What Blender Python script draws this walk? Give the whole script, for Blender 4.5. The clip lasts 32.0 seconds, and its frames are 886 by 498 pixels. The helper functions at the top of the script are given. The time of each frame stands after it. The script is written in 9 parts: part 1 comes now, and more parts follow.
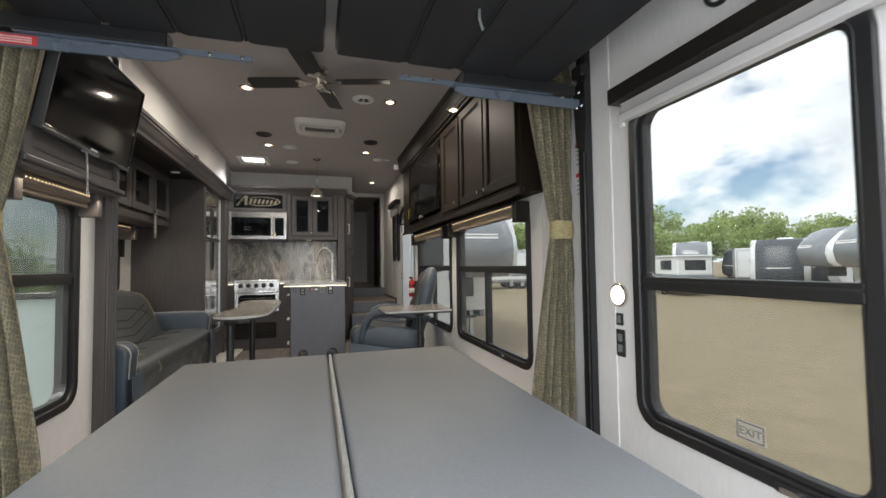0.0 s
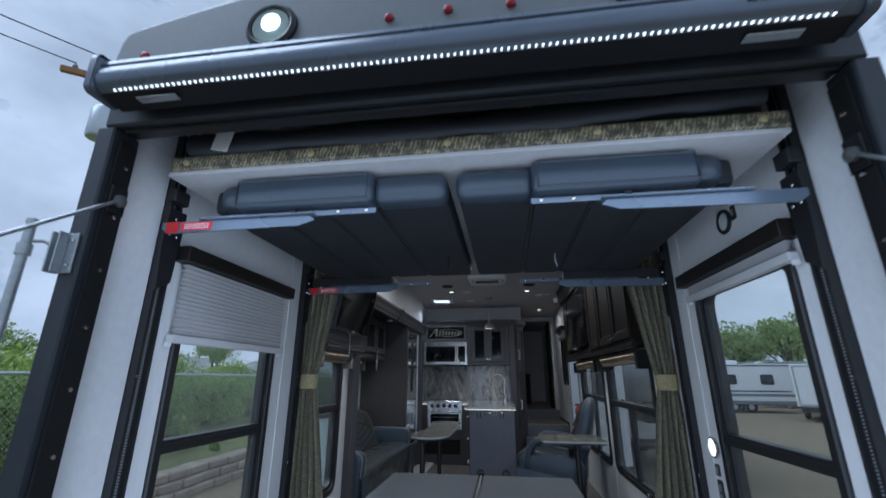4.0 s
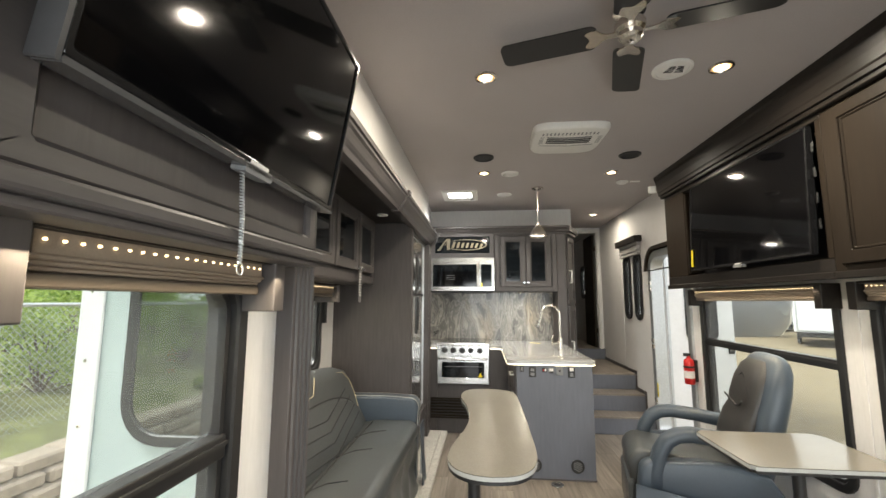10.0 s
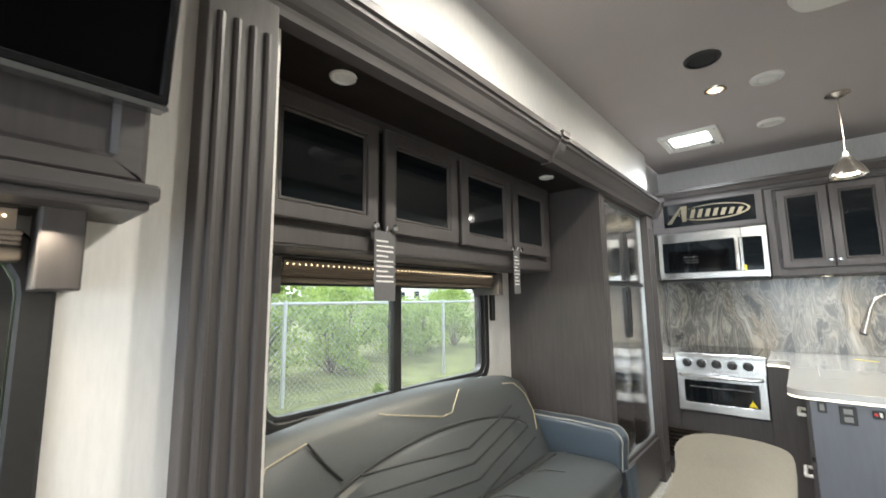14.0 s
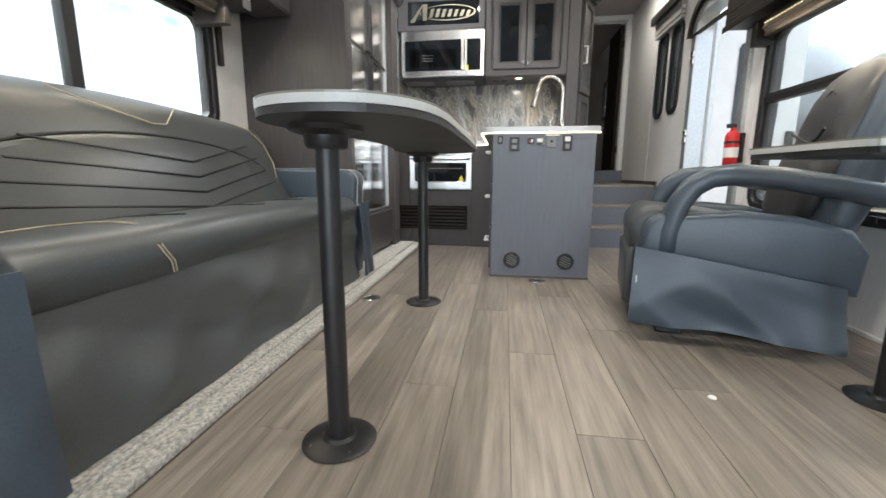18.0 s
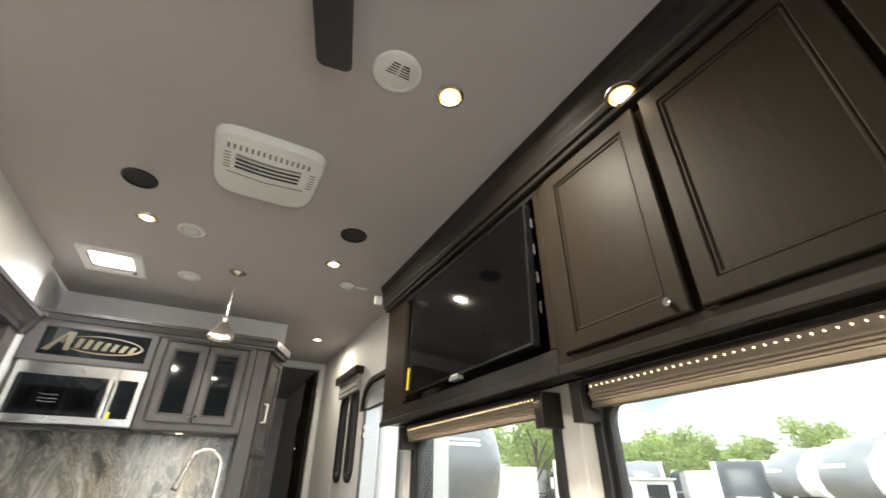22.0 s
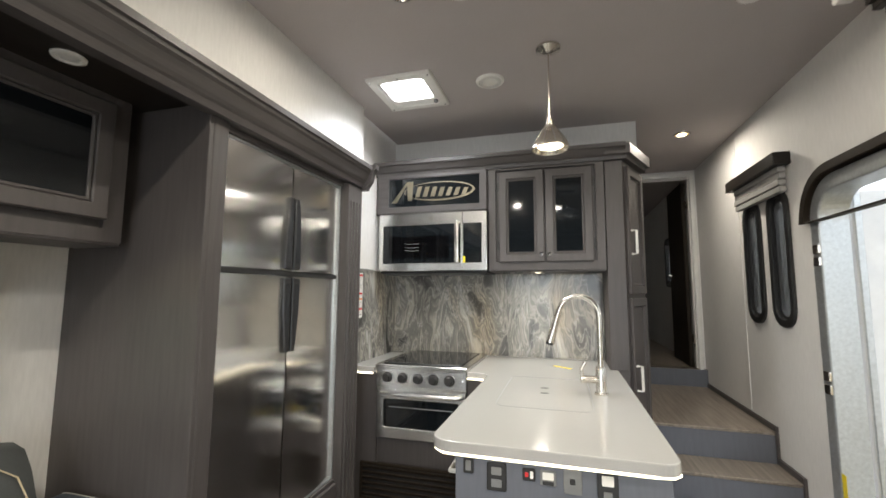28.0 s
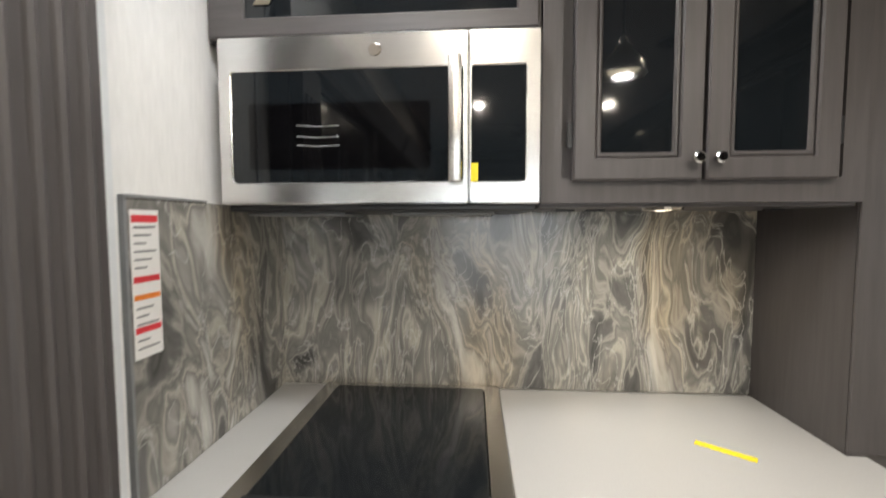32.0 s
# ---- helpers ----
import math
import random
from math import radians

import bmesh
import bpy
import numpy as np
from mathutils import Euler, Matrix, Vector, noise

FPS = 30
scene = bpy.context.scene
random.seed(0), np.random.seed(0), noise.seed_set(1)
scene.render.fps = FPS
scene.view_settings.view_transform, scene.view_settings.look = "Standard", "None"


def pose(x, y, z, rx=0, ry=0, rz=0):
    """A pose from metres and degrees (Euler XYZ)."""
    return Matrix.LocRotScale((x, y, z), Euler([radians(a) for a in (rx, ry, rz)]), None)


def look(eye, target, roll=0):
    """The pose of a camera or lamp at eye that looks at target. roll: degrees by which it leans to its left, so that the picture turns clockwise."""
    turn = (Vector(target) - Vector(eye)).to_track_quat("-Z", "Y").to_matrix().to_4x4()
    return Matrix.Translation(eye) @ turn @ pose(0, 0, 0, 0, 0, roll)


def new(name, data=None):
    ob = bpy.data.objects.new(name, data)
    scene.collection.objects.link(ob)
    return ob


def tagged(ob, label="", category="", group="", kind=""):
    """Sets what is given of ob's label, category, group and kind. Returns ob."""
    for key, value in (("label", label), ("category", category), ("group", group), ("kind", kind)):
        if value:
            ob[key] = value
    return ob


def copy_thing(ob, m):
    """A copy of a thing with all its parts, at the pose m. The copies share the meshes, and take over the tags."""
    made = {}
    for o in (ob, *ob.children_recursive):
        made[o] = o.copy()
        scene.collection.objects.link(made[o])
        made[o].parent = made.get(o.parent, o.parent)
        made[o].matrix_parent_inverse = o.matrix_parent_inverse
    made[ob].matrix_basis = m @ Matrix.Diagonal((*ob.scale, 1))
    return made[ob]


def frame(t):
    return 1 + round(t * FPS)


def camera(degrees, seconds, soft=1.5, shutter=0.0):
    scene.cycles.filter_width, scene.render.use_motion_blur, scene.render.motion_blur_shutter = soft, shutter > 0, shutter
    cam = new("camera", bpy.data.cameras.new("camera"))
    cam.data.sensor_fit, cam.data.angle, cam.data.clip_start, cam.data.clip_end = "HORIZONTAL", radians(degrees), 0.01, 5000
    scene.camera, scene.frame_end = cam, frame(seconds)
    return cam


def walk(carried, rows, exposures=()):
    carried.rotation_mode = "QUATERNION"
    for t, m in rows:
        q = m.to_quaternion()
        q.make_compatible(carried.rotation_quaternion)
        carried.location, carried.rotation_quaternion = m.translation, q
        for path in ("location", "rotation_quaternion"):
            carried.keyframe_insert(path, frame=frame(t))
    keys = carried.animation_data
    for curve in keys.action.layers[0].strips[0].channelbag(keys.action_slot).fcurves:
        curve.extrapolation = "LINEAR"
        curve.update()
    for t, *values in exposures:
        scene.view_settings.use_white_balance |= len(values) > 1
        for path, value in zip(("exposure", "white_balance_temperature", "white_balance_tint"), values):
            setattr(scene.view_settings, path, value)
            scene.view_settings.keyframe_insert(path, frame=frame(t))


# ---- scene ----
cam = camera(93.7, 32.0, soft=1.5, shutter=0.3)
PATH = [
    (0, (-0.05, -0.034, 1.101), (0.53, 1.879, 1.179), -0.8),
    (0.5, (-0.029, -0.306, 1.141), (0.576, 1.595, 1.276), -1.3),
    (1, (0.059, -0.58, 1.161), (0.569, 1.338, 1.409), -1.2),
    (1.5, (0.073, -0.813, 1.209), (0.433, 1.083, 1.733), -1.0),
    (2, (0.117, -0.996, 1.282), (0.317, 0.82, 2.097), -0.6),
    (2.5, (0.148, -1.111, 1.327), (0.188, 0.642, 2.29), -0.1),
    (3, (0.209, -1.219, 1.315), (0.106, 0.535, 2.272), 0.2),
    (3.5, (0.235, -1.199, 1.302), (0.021, 0.615, 2.116), 0.3),
    (4, (0.171, -1.006, 1.297), (-0.104, 0.885, 1.888), 0.1),
    (4.5, (0.075, -0.748, 1.265), (-0.217, 1.185, 1.688), 0.0),
    (6.5, (-0.253, 0.504, 1.169), (-0.304, 2.487, 1.426), 0.0),
    (7, (-0.326, 0.83, 1.186), (-0.236, 2.813, 1.434), 0.2),
    (7.5, (-0.394, 1.008, 1.221), (-0.205, 2.984, 1.467), 0.2),
    (8, (-0.54, 1.117, 1.33), (-0.342, 3.092, 1.576), 0.3),
    (8.5, (-0.615, 1.24, 1.377), (-0.493, 3.221, 1.623), 0.3),
    (9, (-0.608, 1.376, 1.403), (-0.6, 3.361, 1.649), 0.2),
    (9.5, (-0.57, 1.463, 1.39), (-0.669, 3.445, 1.637), 0.1),
    (10, (-0.601, 1.486, 1.394), (-0.793, 3.462, 1.64), 0.2),
    (10.5, (-0.655, 1.572, 1.399), (-0.94, 3.537, 1.645), 0.4),
    (11, (-0.704, 1.674, 1.419), (-1.198, 3.596, 1.669), 0.6),
    (11.5, (-0.668, 1.756, 1.407), (-1.527, 3.542, 1.675), 0.4),
    (12, (-0.585, 1.891, 1.361), (-1.692, 3.502, 1.787), -0.2),
    (12.5, (-0.563, 2.001, 1.375), (-1.715, 3.493, 2.042), -0.4),
    (13, (-0.513, 2.137, 1.349), (-1.704, 3.569, 2.078), -0.5),
    (13.5, (-0.432, 2.298, 1.353), (-1.675, 3.766, 1.901), -0.9),
    (14, (-0.328, 2.383, 1.345), (-1.614, 3.895, 1.595), -0.7),
    (14.5, (-0.193, 2.43, 1.319), (-1.481, 3.959, 1.39), -0.6),
    (16.5, (-0.187, 2.521, 0.861), (-1.084, 4.308, 0.812), -0.0),
    (17, (-0.23, 2.441, 0.705), (-0.946, 4.306, 0.602), 0.1),
    (17.5, (-0.254, 2.379, 0.646), (-0.765, 4.299, 0.42), 0.1),
    (18, (-0.262, 2.394, 0.646), (-0.547, 4.341, 0.288), 0.2),
    (18.5, (-0.187, 2.426, 0.651), (-0.216, 4.421, 0.52), 0.4),
    (19, (-0.063, 2.459, 0.67), (0.362, 4.409, 0.798), 0.9),
    (19.5, (0.02, 2.49, 0.704), (0.972, 4.227, 0.98), 0.8),
    (20, (0.051, 2.528, 0.775), (1.306, 4.006, 1.266), 0.4),
    (20.5, (0.061, 2.553, 0.897), (1.355, 3.867, 1.67), 0.4),
    (21, (0.044, 2.555, 1.054), (1.25, 3.866, 1.962), 0.0),
    (21.5, (0.044, 2.524, 1.122), (1.082, 3.952, 2.063), -0.0),
    (22, (0.005, 2.495, 1.176), (0.813, 4.038, 2.16), 0.4),
    (22.5, (-0.031, 2.486, 1.196), (0.527, 4.041, 2.324), 0.5),
    (23, (-0.045, 2.468, 1.196), (0.284, 3.868, 2.586), 0.8),
    (23.5, (-0.056, 2.467, 1.162), (0.086, 3.649, 2.77), 3.3),
    (24, (-0.093, 2.457, 1.135), (-0.044, 3.569, 2.796), 4.7),
    (24.5, (-0.144, 2.526, 1.141), (-0.115, 3.781, 2.699), 3.9),
    (25, (-0.137, 2.669, 1.193), (-0.137, 4.219, 2.456), 3.5),
    (25.5, (-0.151, 2.793, 1.284), (-0.173, 4.582, 2.178), 0.7),
    (27.5, (0.017, 3.475, 1.358), (-0.449, 5.384, 1.732), 0.4),
    (28, (-0.004, 3.71, 1.365), (-0.562, 5.619, 1.571), 0.3),
    (28.5, (0.003, 3.948, 1.357), (-0.627, 5.846, 1.412), 0.1),
    (29, (-0.014, 4.172, 1.359), (-0.692, 6.053, 1.299), 0.1),
    (29.5, (-0.12, 4.371, 1.339), (-0.835, 6.235, 1.226), 0.1),
    (30, (-0.245, 4.535, 1.333), (-0.969, 6.394, 1.195), 0.0),
    (30.5, (-0.401, 4.792, 1.328), (-1.048, 6.676, 1.15), -0.1),
    (31, (-0.487, 5.077, 1.281), (-1.032, 6.996, 1.141), 0.2),
    (31.5, (-0.578, 5.214, 1.289), (-0.938, 7.176, 1.15), 0.0),
    (32, (-0.622, 5.353, 1.456), (-0.768, 7.344, 1.338), -0.1),
]
EXPOSURE = [(0, 0.70, 6300, 10), (1.0, 0.62, 6350, 10), (2.0, 0.52, 6300, 9), (2.5, 0.25, 6200, 10), (3.0, -0.2, 5600, 8), (4.0, -0.5, 4900, 8), (4.5, -0.1, 5500, 10), (6.5, 1.2, 6400, 9), (7.0, 1.42, 6500, 9), (9.0, 1.5, 6500, 8), (12.0, 1.62, 6400, 5), (14.0, 1.7, 5900, 5), (17.0, 1.55, 5950, 7), (18.0, 1.55, 5850, 7), (20.0, 1.0, 6700, 9), (22.0, 1.8, 6400, 7), (24.0, 2.45, 6000, 2), (25.0, 2.2, 6100, 2), (28.0, 1.5, 6200, 7), (30.0, 1.27, 6250, 7), (31.0, 1.32, 6400, 8), (32, 1.4, 6350, 9)]
walk(cam, [(t, look(eye, at, roll)) for t, eye, at, roll in PATH], EXPOSURE)

# ---- world and sun ----
SUN_UP, SUN_TURN = 55, 252
world = bpy.data.worlds.new("sky")
scene.world = world
world.use_nodes = True
wn, wl = world.node_tree.nodes, world.node_tree.links
wn.clear()
w_out = wn.new("ShaderNodeOutputWorld")
w_bg = wn.new("ShaderNodeBackground")
w_sky = wn.new("ShaderNodeTexSky")
w_sky.sky_type = 'NISHITA'
w_sky.sun_disc = False
w_sky.sun_elevation, w_sky.sun_rotation = radians(SUN_UP), radians(SUN_TURN)
w_co = wn.new("ShaderNodeTexCoord")
w_map = wn.new("ShaderNodeMapping")
w_map.inputs["Scale"].default_value = (1.7, 1.7, 2.9)
w_map.inputs["Location"].default_value = (0.35, 0.1, 0.0)
w_noise = wn.new("ShaderNodeTexNoise")
w_noise.inputs["Scale"].default_value = 1.7
w_noise.inputs["Distortion"].default_value = 0.25
w_noise.inputs["Detail"].default_value = 9
w_noise.inputs["Roughness"].default_value = 0.58
w_ramp = wn.new("ShaderNodeValToRGB")
w_ramp.color_ramp.elements[0].position, w_ramp.color_ramp.elements[1].position = 0.335, 0.435
w_shade = wn.new("ShaderNodeTexNoise")
w_shade.inputs["Scale"].default_value = 2.3
w_shade.inputs["Detail"].default_value = 6
w_grey = wn.new("ShaderNodeValToRGB")
w_grey.color_ramp.elements[0].color = (7.2, 7.4, 7.7, 1)
w_grey.color_ramp.elements[1].color = (10.5, 10.5, 10.6, 1)
w_grey.color_ramp.elements[0].position, w_grey.color_ramp.elements[1].position = 0.36, 0.62
w_mix = wn.new("ShaderNodeMixRGB")
wl.new(w_co.outputs["Generated"], w_map.inputs["Vector"])
wl.new(w_map.outputs["Vector"], w_noise.inputs["Vector"])
wl.new(w_map.outputs["Vector"], w_shade.inputs["Vector"])
wl.new(w_noise.outputs["Fac"], w_ramp.inputs["Fac"])
wl.new(w_shade.outputs["Fac"], w_grey.inputs["Fac"])
wl.new(w_ramp.outputs["Color"], w_mix.inputs["Fac"])
wl.new(w_sky.outputs["Color"], w_mix.inputs["Color1"])
wl.new(w_grey.outputs["Color"], w_mix.inputs["Color2"])
wl.new(w_mix.outputs["Color"], w_bg.inputs["Color"])
w_bg.inputs["Strength"].default_value = 0.09
wl.new(w_bg.outputs["Background"], w_out.inputs["Surface"])

sun = new("sun", bpy.data.lights.new("sun", 'SUN'))
sun.data.energy, sun.data.angle, sun.data.color = 1.9, radians(34), (1.0, 0.97, 0.92)
sun.matrix_world = pose(0, 0, 20, 90 - SUN_UP, 0, -SUN_TURN + 180)


def lamp(name, place, watts, size, colour=(1.0, 0.93, 0.83), spread=170, turn=(0, 0, 0), shape='DISK', size_y=0.0):
    ob = new(name, bpy.data.lights.new(name, 'AREA'))
    ob.data.shape, ob.data.size, ob.data.energy, ob.data.color = shape, size, watts, colour
    ob.data.spread = radians(spread)
    if size_y:
        ob.data.size_y = size_y
    ob.matrix_world = pose(*place, *turn)
    return ob


CEIL = 2.524
CANS = [(-0.58, 3.49), (0.557, 3.497), (-0.588, 5.10), (0.533, 5.17), (0.846, 7.02)]
for cx, cy in CANS:
    lamp("can_lamp", (cx, cy, CEIL - 0.022), 8.0 if cy < 4 else 3.0, 0.07, (1.0, 0.88, 0.72), 174)
lamp("can_lamp", (0.985, 3.08, 2.315), 0.05, 0.06, (1.0, 0.78, 0.50), 150)
lamp("can_lamp", (-0.165, 6.40, 1.483), 0.8, 0.06, (1.0, 0.9, 0.75))
lamp("pendant_lamp", (-0.053, 5.64, 2.02), 1.6, 0.07)
lamp("strip_lamp", (-1.09, 2.17, 1.455), 1.9, 0.02, (1, .82, .58), 160, (0, -25, 0), 'RECTANGLE', 0.6)
lamp("strip_lamp", (1.10, 2.9, 1.455), 2.0, 0.02, (1, .82, .58), 160, (0, 25, 0), 'RECTANGLE', 1.2)
lamp("strip_lamp", (1.10, 4.4, 1.455), 2.0, 0.02, (1, .82, .58), 160, (0, 25, 0), 'RECTANGLE', 1.2)
lamp("strip_lamp", (-1.64, 3.8, 1.47), 2.0, 0.02, (1, .82, .58), 160, (0, -25, 0), 'RECTANGLE', 1.3)
# daylight through the open rear of the vehicle
lamp("rear_daylight", (0.0, 0.19, 1.05), 20, 2.2, (0.93, 0.97, 1.0), 180, (90, 0, 0), 'RECTANGLE', 2.0)
# daylight through the roof vent
lamp("roof_vent_daylight", (-0.8425, 5.865, CEIL - 0.03), 3.6, 0.2, (1.0, 0.99, 0.97), 140, (0, 0, 0), 'RECTANGLE', 0.22)


# ---- materials ----
def nodes_of(name):
    m = bpy.data.materials.new(name)
    m.use_nodes = True
    nt = m.node_tree
    return m, nt.nodes, nt.links, nt.nodes["Principled BSDF"]


def rgb(c, k=1.0):
    return (min(c[0] * k, 1), min(c[1] * k, 1), min(c[2] * k, 1), 1)


def surface(name, colour, rough=0.5, metal=0.0, vary=0.12, grain=(30, 30, 30), bump=0.0, stain=0.10,
            coat=0.0, rough_vary=0.08, each=0.0, ior=1.5, wave=False, specular=0.5):
    """A painted, wooden, woven or metal surface: fine grain, slow stains, uneven gloss."""
    m, n, l, b = nodes_of(name)
    co = n.new("ShaderNodeTexCoord")
    mp = n.new("ShaderNodeMapping")
    mp.inputs["Scale"].default_value = grain
    l.new(co.outputs["Object"], mp.inputs["Vector"])
    vec = mp.outputs["Vector"]
    info = None
    if each:
        info = n.new("ShaderNodeObjectInfo")
        add = n.new("ShaderNodeVectorMath")
        add.operation = 'ADD'
        comb = n.new("ShaderNodeMath")
        comb.operation = 'MULTIPLY'
        comb.inputs[1].default_value = 37.0
        l.new(info.outputs["Random"], comb.inputs[0])
        l.new(vec, add.inputs[0])
        l.new(comb.outputs[0], add.inputs[1])
        vec = add.outputs[0]
    fine = n.new("ShaderNodeTexNoise")
    fine.inputs["Scale"].default_value = 1.0
    fine.inputs["Detail"].default_value = 6
    fine.inputs["Roughness"].default_value = 0.62
    l.new(vec, fine.inputs["Vector"])
    slow = n.new("ShaderNodeTexNoise")
    slow.inputs["Scale"].default_value = 2.1
    slow.inputs["Detail"].default_value = 4
    l.new(co.outputs["Object"], slow.inputs["Vector"])
    r1 = n.new("ShaderNodeValToRGB")
    r1.color_ramp.elements[0].position, r1.color_ramp.elements[1].position = 0.3, 0.7
    r1.color_ramp.elements[0].color, r1.color_ramp.elements[1].color = rgb(colour, 1 - vary), rgb(colour, 1 + vary)
    l.new(fine.outputs["Fac"], r1.inputs["Fac"])
    r2 = n.new("ShaderNodeMapRange")
    r2.inputs["From Min"].default_value, r2.inputs["From Max"].default_value = 0.3, 0.7
    r2.inputs["To Min"].default_value, r2.inputs["To Max"].default_value = 1 - stain, 1 + stain * 0.4
    l.new(slow.outputs["Fac"], r2.inputs["Value"])
    mul = n.new("ShaderNodeVectorMath")
    mul.operation = 'SCALE'
    l.new(r1.outputs["Color"], mul.inputs[0])
    l.new(r2.outputs["Result"], mul.inputs["Scale"])
    out = mul.outputs[0]
    if each:
        r3 = n.new("ShaderNodeMapRange")
        r3.inputs["To Min"].default_value, r3.inputs["To Max"].default_value = 1 - each, 1 + each
        l.new(info.outputs["Random"], r3.inputs["Value"])
        m2 = n.new("ShaderNodeVectorMath")
        m2.operation = 'SCALE'
        l.new(out, m2.inputs[0])
        l.new(r3.outputs["Result"], m2.inputs["Scale"])
        out = m2.outputs[0]
    l.new(out, b.inputs["Base Color"])
    r4 = n.new("ShaderNodeMapRange")
    r4.inputs["To Min"].default_value, r4.inputs["To Max"].default_value = max(rough - rough_vary, 0.02), min(rough + rough_vary, 1)
    l.new(slow.outputs["Fac"], r4.inputs["Value"])
    l.new(r4.outputs["Result"], b.inputs["Roughness"])
    b.inputs["Metallic"].default_value = metal
    b.inputs["IOR"].default_value = ior
    b.inputs["Specular IOR Level"].default_value = specular
    b.inputs["Coat Weight"].default_value = coat
    b.inputs["Coat Roughness"].default_value = 0.12
    if bump:
        bp = n.new("ShaderNodeBump")
        bp.inputs["Strength"].default_value = bump
        bp.inputs["Distance"].default_value = 0.004
        l.new(fine.outputs["Fac"], bp.inputs["Height"])
        l.new(bp.outputs["Normal"], b.inputs["Normal"])
    return m


def brushed(name, colour, rough):
    """Steel brushed upright: reflections are drawn out sideways, with a slow ripple in the sheet."""
    m, n, l, b = nodes_of(name)
    co = n.new("ShaderNodeTexCoord")
    mp = n.new("ShaderNodeMapping")
    mp.inputs["Scale"].default_value = (260, 260, 3)
    l.new(co.outputs["Object"], mp.inputs["Vector"])
    fine = n.new("ShaderNodeTexNoise")
    fine.inputs["Scale"].default_value = 1.0
    fine.inputs["Detail"].default_value = 4
    l.new(mp.outputs["Vector"], fine.inputs["Vector"])
    ramp = n.new("ShaderNodeValToRGB")
    ramp.color_ramp.elements[0].color, ramp.color_ramp.elements[1].color = rgb(colour, 0.94), rgb(colour, 1.05)
    l.new(fine.outputs["Fac"], ramp.inputs["Fac"])
    l.new(ramp.outputs["Color"], b.inputs["Base Color"])
    slow = n.new("ShaderNodeTexNoise")
    slow.inputs["Scale"].default_value = 2.4
    slow.inputs["Detail"].default_value = 1
    l.new(co.outputs["Object"], slow.inputs["Vector"])
    bp = n.new("ShaderNodeBump")
    bp.inputs["Strength"].default_value = 0.35
    bp.inputs["Distance"].default_value = 0.010
    l.new(slow.outputs["Fac"], bp.inputs["Height"])
    l.new(bp.outputs["Normal"], b.inputs["Normal"])
    way = n.new("ShaderNodeCombineXYZ")
    way.inputs["Y"].default_value = 1.0
    l.new(way.outputs["Vector"], b.inputs["Tangent"])
    b.inputs["Metallic"].default_value = 1.0
    b.inputs["Roughness"].default_value = rough
    b.inputs["Anisotropic"].default_value = 1.0
    return m


def glowing(name, colour, strength):
    m, n, l, b = nodes_of(name)
    b.inputs["Base Color"].default_value = rgb(colour)
    b.inputs["Emission Color"].default_value = rgb(colour)
    b.inputs["Emission Strength"].default_value = strength
    return m


def glass(name, tint=(1, 1, 1), rough=0.0, ior=1.45):
    m, n, l, b = nodes_of(name)
    b.inputs["Base Color"].default_value = rgb(tint)
    b.inputs["Roughness"].default_value = rough
    b.inputs["Transmission Weight"].default_value = 1.0
    b.inputs["IOR"].default_value = ior
    return m


